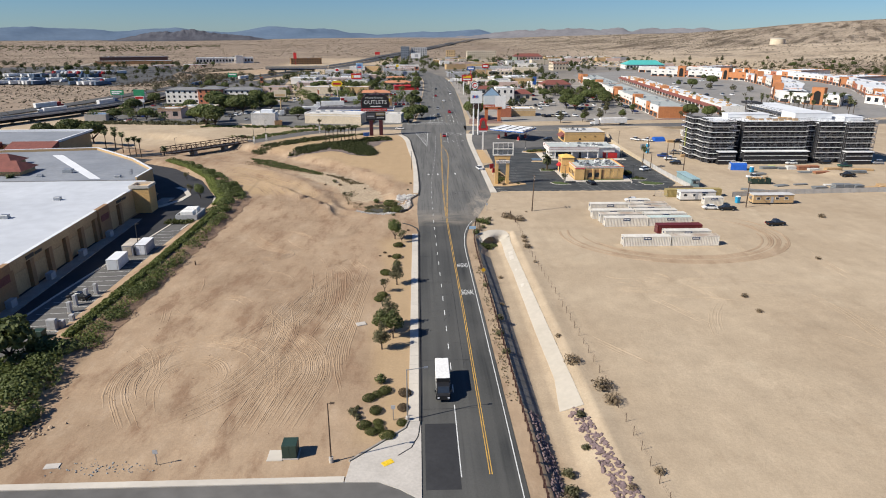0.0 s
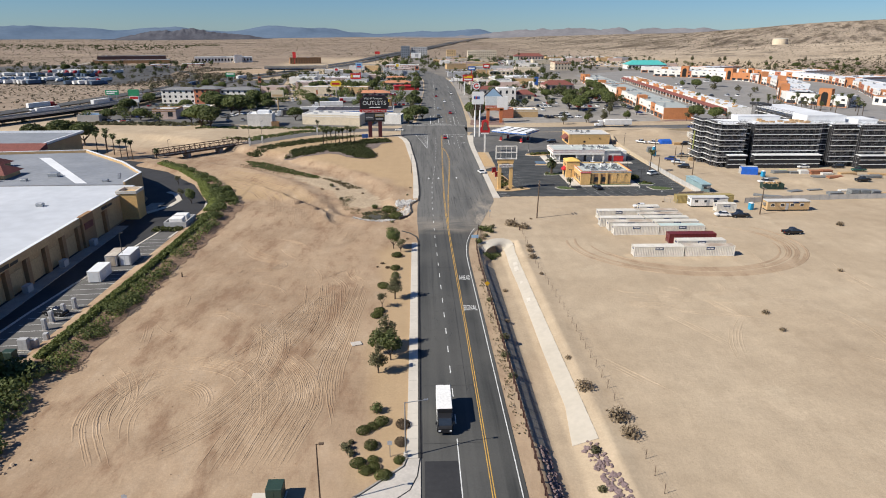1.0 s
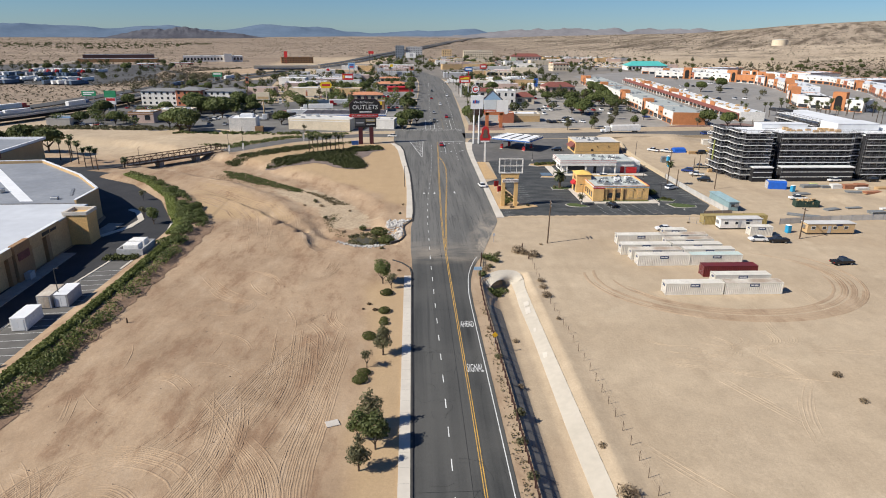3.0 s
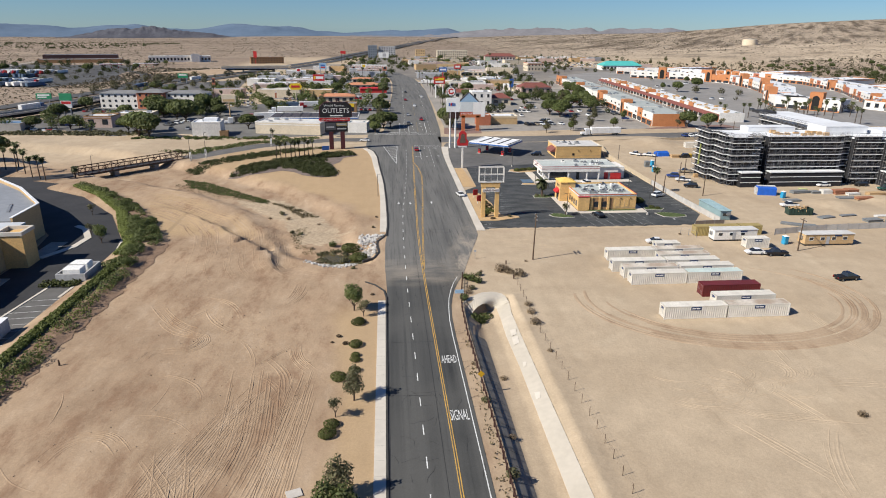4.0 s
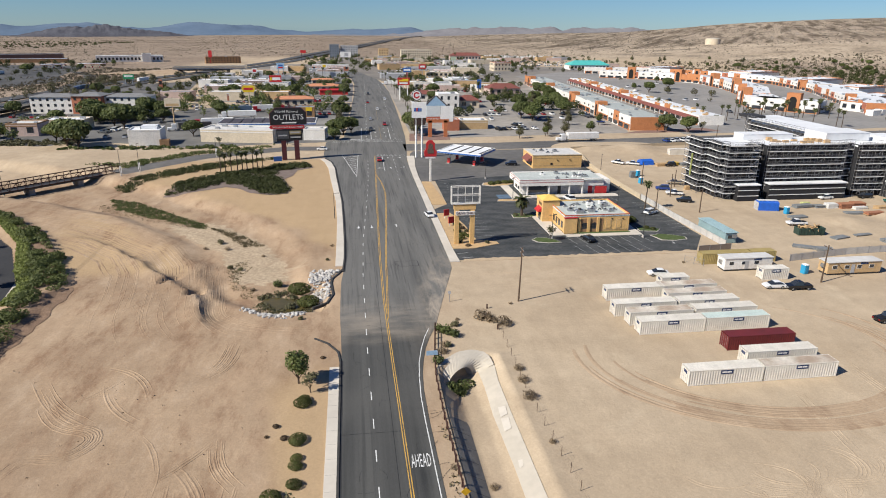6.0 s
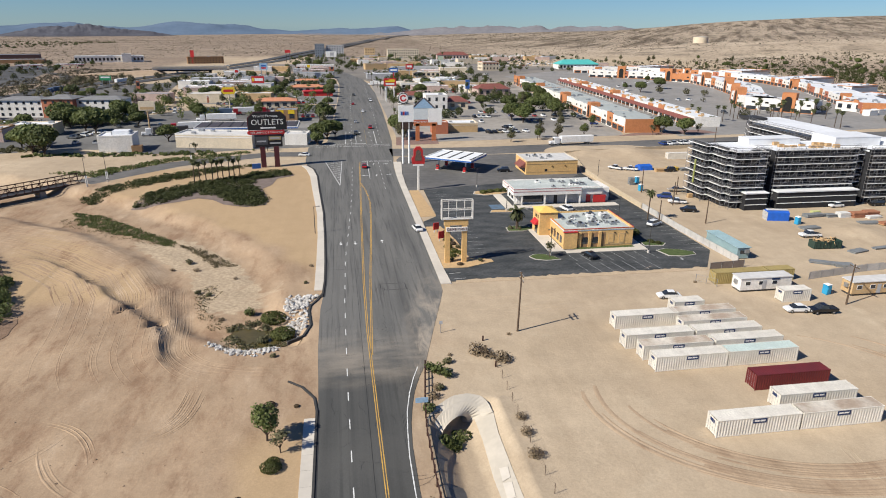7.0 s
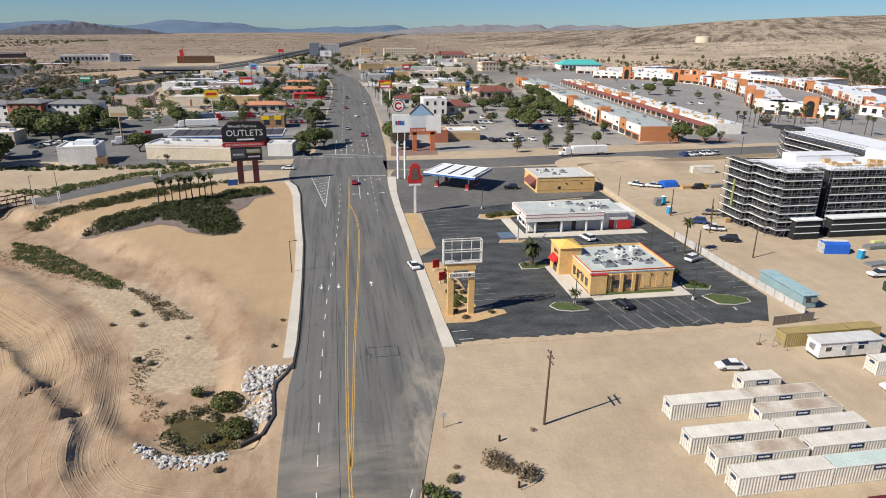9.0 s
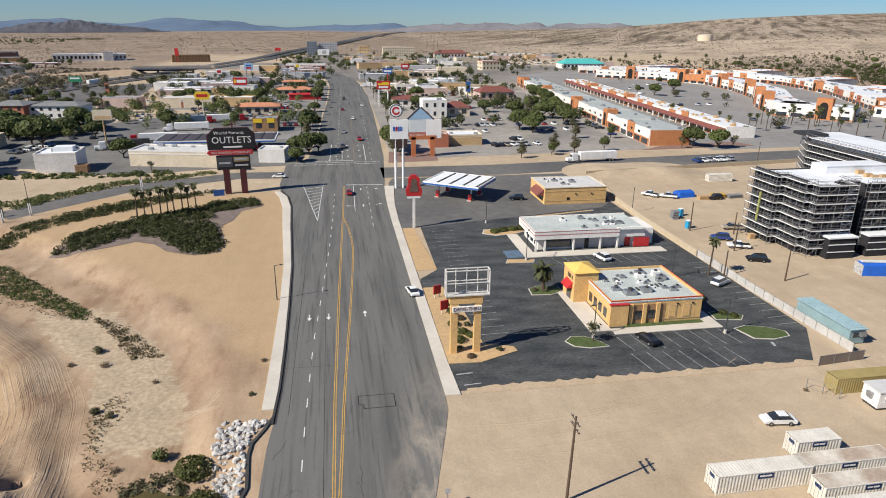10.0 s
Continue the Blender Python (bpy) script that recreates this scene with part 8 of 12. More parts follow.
def outlets_sign():
    root = thing("roadside_sign", -29.6, 336.8, 0, 6, "tall maroon outlet sign with black and red panels", "sign")
    for x in (-2.4, 2.6):
        part("leg", boxm("leg", MAROON, (x - 0.95, -0.6, -0.3, x + 0.95, 0.6, 7.8)), None, root)
    panel(root, "lower_board", -5.0, 7.7, 5.0, 12.2, BLACK, label="black lower board")
    panel(root, "board_panel", 0.1, 10.2, 4.6, 11.6, M("dull_gold_panel", (0.34, 0.27, 0.13), rough=0.6), -0.42, -0.36)
    panel(root, "board_panel", -4.7, 8.6, -0.3, 11.6, M("dull_grey_panel", (0.075, 0.078, 0.085), rough=0.6), -0.42, -0.36)
    for x, z, w in ((-4.3, 9.6, 3.4), (0.5, 10.7, 3.6), (0.4, 8.8, 3.9)):
        panel(root, "label_bar", x, z, x + w, z + 0.55, STUCCO_GREY, -0.46, -0.43)
    arrow_b = bmesh.new()
    pts = [(-7.6, 13.1), (-6.9, 13.9), (6.0, 13.9), (6.0, 12.4), (-6.9, 12.4)]
    lo = [arrow_b.verts.new((x, -0.45, z)) for x, z in pts]
    hi = [arrow_b.verts.new((x, 0.3, z)) for x, z in pts]
    arrow_b.faces.new(lo), arrow_b.faces.new(hi[::-1])
    for i in range(5):
        arrow_b.faces.new((lo[i - 1], lo[i], hi[i], hi[i - 1]))
    part("arrow_board", arrow_b, RED, root, "red arrow-shaped board")
    write(root, "EXIT LENWOOD & TURN RIGHT", -0.4, 13.1, 0.9, WHITE, -0.48, 11.6)
    pts = [(-7.2, 14.0), (7.0, 14.0), (7.0, 18.9), (5.0, 20.8), (-4.8, 20.8), (-7.2, 18.6)]
    for y0, y1, s, m, nm in ((-0.4, 0.4, 1.0, MAROON, "frame_board"), (-0.5, -0.402, 0.955, BLACK, "main_board")):
        b = bmesh.new()
        q = [(x * s, 17.4 + (z - 17.4) * s * 0.98) for x, z in pts]
        lo = [b.verts.new((x, y0, z)) for x, z in q]
        hi = [b.verts.new((x, y1, z)) for x, z in q]
        b.faces.new(lo), b.faces.new(hi[::-1])
        for i in range(6):
            b.faces.new((lo[i - 1], lo[i], hi[i], hi[i - 1]))
        part(nm, b, m, root)
    write(root, "OUTLETS", 0, 16.9, 2.9, WHITE, -0.53, 11.6)
    write(root, "World Famous", -0.6, 19.2, 1.3, WHITE, -0.53, 9.0)
    panel(root, "label_bar", -2.6, 14.6, 3.0, 15.1, WHITE, -0.53, -0.502)
    crest = bmesh.new()
    tube(crest, (0.5, 0, 20.6), (0.5, 0, 22.6), 0.25, 0.1, 8)
    for k in range(5):
        a = radians(30 + 30 * k)
        tube(crest, (0.5, 0, 21.4), (0.5 + 1.5 * math.cos(a), 0, 21.2 + 1.2 * math.sin(a)), 0.12, 0.05, 5)
    part("finial", crest, MAROON, root)
    return root


outlets_sign()
solid("sign_board", boxm("sign_board", BLUE, (-1.6, -0.15, 0, 1.6, 0.15, 1.9)), None, "low blue and white board at the lot's edge", "sign", at=pose(-34.5, 334.2, gz(-34.5, 334.2), 0, 0, 15))


def fuel_sign():
    root = thing("fuel_sign", 22.3, 337.2, 0, 0, "tall white fuel sign on two white poles", "sign")
    for x in (-1.25, 1.2):
        b = bmesh.new()
        tube(b, (x, 0, -0.3), (x, 0, 16.5), 0.42, 0.38, 12)
        part("pole", b, WHITE, root)
    panel(root, "price_board", -1.9, 13.4, 2.6, 16.2, M("dark_brown_board", (0.055, 0.03, 0.022), rough=0.6), label="dark brown price board")
    panel(root, "main_board", -2.9, 16.2, 3.0, 22.4, WHITE, label="white main board")
    for x, w, m in ((-2.0, 0.75, BLUE), (-1.1, 0.6, RED), (-0.4, 0.5, BLUE), (0.25, 0.3, BLUE), (0.7, 0.3, BLUE)):
        panel(root, "label_bar", x, 18.8, x + w, 20.2, m, -0.42, -0.352)
    b = bmesh.new()
    tube(b, (-0.9, -0.4, 25.2), (-0.9, 0.4, 25.2), 2.1, 2.1, 28)
    d = part("disc", b, WHITE, root, "round white disc")
    ring = bmesh.new()
    for k in range(24):
        a, c = 2 * math.pi * k / 24, 2 * math.pi * (k + 1) / 24
        if 0.35 < a < 5.9:
            vs = [ring.verts.new((-0.9 + r * math.cos(q), -0.43, 25.2 + r * math.sin(q))) for r, q in ((0.7, a), (1.3, a), (1.3, c), (0.7, c))]
            ring.faces.new(vs)
    part("ring_mark", ring, RED, d, "red open ring")
    rim = bmesh.new()
    for k in range(28):
        a, c = 2 * math.pi * k / 28, 2 * math.pi * (k + 1) / 28
        rim.faces.new([rim.verts.new((-0.9 + r * math.cos(q), -0.42, 25.2 + r * math.sin(q))) for r, q in ((1.75, a), (2.05, a), (2.05, c), (1.75, c))])
    part("rim", rim, BLACK, d)
    return root


fuel_sign()


def billboard():
    root = thing("billboard", 38.0, 389.2, 0, 0, "billboard on orange posts with a blue gable", "billboard")
    ORANGE = M("orange_rust_paint", (0.50, 0.17, 0.07), rough=0.6)
    for x in (-4.8, 2.9):
        part("post", boxm("post", ORANGE, (x - 0.9, -0.5, -0.2, x + 0.9, 0.5, 8.0)), None, root)
    part("beam", boxm("beam", ORANGE, (-6.5, -0.5, 7.0, 4.4, 0.5, 8.6)), None, root)
    panel(root, "white_board", 0.3, 7.4, 6.6, 15.0, WHITE, label="blank white board")
    panel(root, "pale_board", -6.6, 9.9, 0.2, 15.0, M("faded_board", (0.62, 0.66, 0.66), (0.55, 0.58, 0.58), 0.4, 0.6))
    panel(root, "red_strip", -6.6, 7.4, 0.2, 9.8, M("brick_red_board", (0.50, 0.14, 0.09), rough=0.6), label="brick red strip")
    write(root, "TURN RIGHT", -3.2, 8.6, 1.5, WHITE, -0.39, 6.0)
    g = bmesh.new()
    pts = [(-7.4, 15.1), (3.4, 15.1), (-1.6, 19.6), (-2.4, 19.6)]
    lo = [g.verts.new((x, -0.3, z)) for x, z in pts]
    hi = [g.verts.new((x, 0.5, z)) for x, z in pts]
    g.faces.new(lo), g.faces.new(hi[::-1])
    for i in range(4):
        g.faces.new((lo[i - 1], lo[i], hi[i], hi[i - 1]))
    part("gable", g, SKYBLUE, root, "pale blue gable board")
    for a, b in (((-7.5, 15.0), (-2.2, 19.9)), ((3.5, 15.0), (-1.8, 19.9))):
        t = bmesh.new()
        tube(t, (a[0], -0.1, a[1]), (b[0], -0.1, b[1]), 0.4, 0.4, 4)
        part("gable_edge", t, M("dark_slate_trim", (0.10, 0.09, 0.10), rough=0.7), root)
    return root


billboard()


def red_sign():
    root = thing("roadside_sign", 21.7, 293.4, 0, 0, "red shield-shaped roadside sign on a white pole", "sign")
    part("pole", boxm("pole", STUCCO_WHITE, (-0.32, -0.32, -0.2, 0.32, 0.32, 8.0)), None, root)
    for s, y0, y1, m, nm in ((1.0, -0.35, 0.35, RED, "red_board"), (0.52, -0.42, -0.354, M("dark_picture_panel", (0.09, 0.06, 0.05), (0.16, 0.11, 0.08), 2.0, 0.6), "picture_panel")):
        b = bmesh.new()
        pts = [(-2.0, 8.6), (2.0, 8.6), (2.2, 10.2), (1.5, 11.4), (1.5, 13.2), (0.6, 14.2), (-0.6, 14.2), (-1.5, 13.2), (-1.5, 11.4), (-2.2, 10.2)]
        q = [(x * s, 11.6 + (z - 11.4) * (s if s == 1 else 0.62)) for x, z in pts]
        lo = [b.verts.new((x, y0, z)) for x, z in q]
        hi = [b.verts.new((x, y1, z)) for x, z in q]
        b.faces.new(lo), b.faces.new(hi[::-1])
        for i in range(len(q)):
            b.faces.new((lo[i - 1], lo[i], hi[i], hi[i - 1]))
        part(nm, b, m, root)
    panel(root, "label_bar", -1.7, 8.1, 1.7, 8.7, WHITE, -0.3, 0.3)
    return root


red_sign()


def drive_sign():
    root = thing("drive_through_sign", 21.7, 224.2, 0.1, 0, "ochre arch sign with an empty steel frame on top", "sign")
    for x in (-1.95, 1.95):
        part("leg", boxm("leg", STUCCO_YELLOW, (x - 0.55, -0.45, -0.2, x + 0.55, 0.45, 8.9)), None, root)
    part("lintel", boxm("lintel", STUCCO_YELLOW, (-2.7, -0.5, 8.9, 2.7, 0.5, 10.0)), None, root)
    part("cap", boxm("cap", M("ochre_cap", (0.52, 0.30, 0.09), rough=0.8), (-2.9, -0.6, 10.0, 2.9, 0.6, 10.25)), None, root)
    panel(root, "name_board", -2.3, 7.5, 2.5, 8.5, STUCCO_WHITE, -0.7, -0.46, "white drive-through board")
    write(root, "DRIVE-THRU", 0.1, 8.0, 0.85, MAROON, -0.72, 4.4)
    W = M("frame_white_paint", (0.62, 0.60, 0.56), (0.45, 0.43, 0.40), 2, 0.6)
    for x in (-3.3, 3.7):
        for y in (-0.6, 0.6):
            t = bmesh.new()
            tube(t, (x, y, 10.4), (x, y, 14.6), 0.13, 0.13, 6)
            part("frame_post", t, W, root)
    for z in (10.4, 12.5, 14.6):
        for y in (-0.6, 0.6):
            t = bmesh.new()
            tube(t, (-3.3, y, z), (3.7, y, z), 0.12, 0.12, 6)
            part("frame_rail", t, W, root)
        for x in (-3.3, 3.7):
            t = bmesh.new()
            tube(t, (x, -0.6, z), (x, 0.6, z), 0.1, 0.1, 5)
            part("frame_tie", t, W, root)
    for x in (-1.6, 0.2, 2.0):
        t = bmesh.new()
        tube(t, (x, 0.6, 10.4), (x, 0.6, 14.6), 0.09, 0.09, 5)
        part("frame_bar", t, W, root)
    part("frame_base", boxm("frame_base", W, (-3.4, -0.7, 10.26, 3.8, 0.7, 10.36)), None, root)
    return root


drive_sign()
menu = thing("menu_board", 20.6, 246.8, 0.1, 20, "small red menu board on posts in the bed", "sign")
part("board", boxm("board", RED, (-0.8, -0.12, 0.8, 0.8, 0.12, 2.6)), None, menu)
part("post", boxm("post", WHITE, (-0.6, -0.08, -0.1, -0.45, 0.08, 0.8), (0.45, -0.08, -0.1, 0.6, 0.08, 0.8)), None, menu)
copy_thing(menu, pose(20.8, 239.4, 0.1, 0, 0, 20))


# ---- poles and lamps ----
def lamp_post(x, y, h, label, arm=1.6, turn=0, mat=STEEL_DARK, base=True, head=2):
    root = thing("street_lamp", x, y, gz(x, y), turn, label, "street lamp", "street lamps")
    b = bmesh.new()
    tube(b, (0, 0, -0.2), (0, 0, h), 0.11, 0.07, 8)
    part("pole", b, mat, root)
    if base:
        b = bmesh.new()
        tube(b, (0, 0, -0.1), (0, 0, 0.75), 0.3, 0.28, 10)
        part("base", b, CONCRETE, root)
    for k in range(head):
        s = 1 if k == 0 else -1
        a = bmesh.new()
        tube(a, (0, 0, h - 0.1), (s * arm, 0, h + 0.05), 0.05, 0.04, 6)
        ar = part("arm", a, mat, root)
        part("lamp_head", boxm("lamp_head", mat, (min(s * arm, s * (arm + 0.55)), -0.16, h - 0.02, max(s * arm, s * (arm + 0.55)), 0.16, h + 0.12)), None, ar)
    return root


lamp_post(-9.9, 79.3, 8.2, "pale steel street lamp reaching over the road", 2.4, 8, STEEL, head=1)
lamp_post(-19.5, 70.6, 8.6, "dark brown lamp post on a concrete base", 0.3, 0, WOOD_POLE, head=1)
lamp_post(-76.5, 152.5, 7.6, "dark car park lamp beside the storage units", 0.3, 0, head=1)
lamp_post(44.9, 226.0, 6.3, "dark green car park lamp", 0.5, 20, GREEN_BOX)
lamp_post(68.8, 224.2, 6.6, "dark car park lamp with two heads", 0.9, 10)
lamp_post(41.7, 294.9, 6.4, "car park lamp with two heads", 0.9, 10)
lamp_post(44.2, 264.7, 7.1, "dark car park lamp by the white restaurant", 0.9, 60)
lamp_post(72.4, 250.0, 7.0, "car park lamp behind the yellow restaurant", 0.5, 60)
lamp_post(86.6, 300.0, 7.0, "dark lamp post by the boundary wall", 0.5, 60, head=1)
lamp_post(-10.6, 250.4, 7.2, "slim dark lamp post at the pavement edge", 1.0, 5, base=False, head=1)
lamp_post(-118, 296, 8.0, "slim dark lamp post by the bridge", 0.4, 5, head=1)


def utility_pole(x, y, h, label, arms=1, lean=0):
    root = thing("utility_pole", x, y, gz(x, y), 0, label, "utility pole", "utility poles")
    b = bmesh.new()
    tube(b, (0, 0, -0.3), (lean, 0, h), 0.19, 0.12, 9)
    part("pole", b, WOOD_POLE, root)
    for k in range(arms):
        a = part("crossarm", boxm("crossarm", WOOD_POLE, (lean - 0.08, -1.2, h - 0.55 - 0.9 * k, lean + 0.08, 1.2, h - 0.40 - 0.9 * k)), None, root)
        for y2 in (-1.05, -0.4, 0.4, 1.05):
            c = bmesh.new()
            tube(c, (lean, y2, h - 0.4 - 0.9 * k), (lean, y2, h - 0.18 - 0.9 * k), 0.05, 0.04, 6)
            part("insulator", c, STUCCO_GREY, a)
    return root


utility_pole(26.4, 188.1, 11.2, "tall weathered wooden utility pole with crossarms", 2, 0.25)
utility_pole(93.7, 190.2, 8.4, "weathered wooden pole beside the site offices")
for x, y, h in ((96.0, 245.2, 7.0), (84.4, 249.5, 6.0), (96.4, 264.4, 7.3), (94.1, 281.0, 7.8), (166.3, 358.0, 9.0), (104, 276.5, 6.0)):
    utility_pole(x, y, h, "bare wooden pole on the building site", 0)
for x, y, h in ((-82, 318, 10.5), (-86.5, 312, 9.5), (-60, 345, 8.0)):
    p = lamp_post(x, y, h, "tall slender mast by the bridge road", 0.3, 0, head=1)
    part("banner", boxm("banner", WHITE, (-0.35, -0.05, 1.0, 0.35, 0.05, 3.6)), None, p, "white banner")
utility_pole(-60.1, 143.6, 1.0, "short wooden stake in the sand", 0)
road_sign = thing("road_sign", 6.1, 132.8, 0, 0, "yellow diamond warning sign on a post", "road sign")
part("post", boxm("post", STEEL, (-0.04, -0.04, -0.2, 0.04, 0.04, 2.2)), None, road_sign)
dm = bmesh.new()
box(dm, -0.4, -0.02, -0.4, 0.4, 0.02, 0.4)
part("plate", dm, M("amber_sign_face", (0.62, 0.36, 0.02), rough=0.5), road_sign, at=pose(0, -0.06, 2.2, 0, 45, 0))
blue_sign = thing("road_sign", 6.4, 165.8, 0, 0, "small blue sign plate on a post", "road sign")
part("post", boxm("post", STEEL, (-0.04, -0.04, -0.2, 0.04, 0.04, 2.2)), None, blue_sign)
part("plate", boxm("plate", SKYBLUE, (-0.9, -0.1, 1.4, 0.9, -0.05, 2.2)), None, blue_sign)
stub = thing("sign_post", -41.4, 70.8, 0, 0, "small plate on a thin steel post", "road sign")
part("post", boxm("post", STEEL, (-0.05, -0.05, -0.2, 0.05, 0.05, 2.3)), None, stub)
part("plate", boxm("plate", STUCCO_GREY, (-0.3, -0.08, 1.7, 0.3, -0.051, 2.3)), None, stub)
copy_thing(stub, pose(-11.9, 79.6, 0.1))
copy_thing(stub, pose(12.8, 189.4, 0))
for x, y in ((19.5, 185.4), (19.2, 180.4), (19.6, 176.4)):
    solid("stump", boxm("stump", RUST, (-0.12, -0.12, -0.2, 0.12, 0.12, 0.9)), None, "short rusty stump of a fence post", "post", at=pose(x, y, gz(x, y)))


# ---- the hotel under construction, wrapped in scaffolding ----
WRAP = M("black_building_wrap", (0.014, 0.014, 0.016), (0.028, 0.028, 0.031), 0.25, 0.9, fine=0.2)
WRAP_TOP = M("dark_grey_cladding", (0.034, 0.034, 0.037), (0.026, 0.026, 0.029), 0.3, 0.85)
PLANK = M("scaffold_planks", (0.22, 0.20, 0.18), (0.15, 0.14, 0.13), 0.8, 0.9)
LEDGER = M("pale_ledger_board", (0.80, 0.80, 0.79), (0.68, 0.68, 0.67), 0.8, 0.7)
PIPE = M("scaffold_pipe", (0.24, 0.24, 0.25), (0.16, 0.16, 0.17), 2.0, 0.6, 0.2)
HOTEL = [(108.6, 278.5), (108.6, 269.2), (110.6, 269.2), (110.6, 261.6), (112.0, 261.6), (112.0, 259.2), (119.4, 259.2), (119.4, 263.5), (125.0, 263.5), (125.0, 260.4), (151.8, 260.4), (151.8, 262.4), (156.2, 262.4), (156.2, 259.4), (166.5, 259.4),
         (166.5, 257.2), (178.0, 257.2), (178.0, 278.5)]
WING = [(157.5, 278.7), (176.5, 278.7), (176.5, 331), (164.0, 331), (157.6, 320)]


def hotel_shell():
    root = thing("hotel_shell", 0, 0, 0, 0, "five-storey hotel shell in black wrap with a white roof", "building")
    for k in range(5):
        b = bmesh.new()
        prism(b, HOTEL, 3.2 * k, 3.2 * k + 3.0)
        part("storey", b, WRAP, root)
        s = bmesh.new()
        cx, cy = 143, 271
        prism(s, [(cx + (x - cx) * 1.003, cy + (y - cy) * 1.006) for x, y in HOTEL], 3.2 * k + 3.0, 3.2 * k + 3.2)
        part("floor_band", s, WRAP_TOP, root)
        b = bmesh.new()
        prism(b, WING, 3.2 * k, 3.2 * k + 3.2)
        part("wing_storey", b, WRAP, root)
    r = bmesh.new()
    prism(r, [(143.4 + (x - 143.4) * 0.99, 271 + (y - 271) * 0.97) for x, y in HOTEL], 16.0, 16.5)
    part("roof", r, ROOF_WHITE, root, "white membrane roof")
    r = bmesh.new()
    prism(r, WING, 16.0, 16.9)
    part("wing_roof", r, ROOF_WHITE, root, "white membrane roof")
    for i in range(len(HOTEL)):
        (xa, ya), (xb, yb) = HOTEL[i - 1], HOTEL[i]
        w = bmesh.new()
        d = Vector((xb - xa, yb - ya)).normalized()
        nx, ny = -d.y * 0.3, d.x * 0.3
        high = 17.6 if (xa < 112 and xb < 112) else 16.75
        prism(w, [(xa, ya), (xb, yb), (xb + nx, yb + ny), (xa + nx, ya + ny)], 16.0, high)
        part("parapet", w, WRAP_TOP, root)
        # window openings, floor by floor
        ln = math.dist((xa, ya), (xb, yb))
        if ya > 278 and yb > 278:
            continue
        n = int(ln / 3.4)
        for f in range(5):
            for j in range(n):
                t = (j + 0.5) / n
                x, y = xa + (xb - xa) * t, ya + (yb - ya) * t
                part("window_opening", WIN_MESH, None, root, at=pose(x, y, 3.2 * f + 0.8, 0, 0, math.degrees(math.atan2(d.y, d.x))))
    for b in ((150, 267, 16.5, 166, 277.5, 19.2), (168, 262, 16.5, 176, 272, 18.2), (124, 272.5, 16.5, 142, 278, 18.3)):
        part("roof_house", boxm("roof_house", ROOF_WHITE, b), None, root)
        part("roof_house_top", boxm("roof_house_top", ROOF_WHITE, (b[0] - 0.1, b[1] - 0.1, b[5], b[3] + 0.1, b[4] + 0.1, b[5] + 0.15)), None, root)
    part("wing_head", boxm("wing_head", WRAP_TOP, (158.2, 322, 16.9, 165, 330.5, 17.9)), None, root)
    # low porch roofs along the front
    for x0, x1, y0, z in ((125.4, 152, 256.4, 5.2), (114.6, 121.6, 256.0, 5.2), (166.8, 177.8, 254.4, 5.2)):
        part("porch", boxm("porch", WRAP, (x0, y0, 0, x1, y0 + 3.2, z - 0.2)), None, root)
        for q in (1.6, 3.4):
            part("porch_board", boxm("porch_board", LEDGER, (x0 - 0.1, y0 - 0.12, q, x1 + 0.1, y0 - 0.01, q + 0.2)), None, root, "pale scaffold board")
        part("porch_roof", boxm("porch_roof", ROOF_WHITE, (x0 - 0.3, y0 - 0.3, z - 0.2, x1 + 0.3, y0 + 3.0, z + 0.15)), None, root, "white porch roof")
    rnd = random.Random(9)
    for k in range(16):
        x, y = rnd.uniform(130, 152), rnd.uniform(265, 276)
        part("roof_stack", boxm("roof_stack", LUMBER, (x - 0.9, y - 0.5, 16.5, x + 0.9, y + 0.5, 16.5 + rnd.uniform(0.5, 1.1))), None, root, "stack of timber on the roof")
    return root


wb = bmesh.new()
box(wb, -0.95, -0.05, 0, 0.95, 0.05, 1.7)
WIN_MESH = mesh_of("window_opening", wb, GLASS)
hotel_shell()


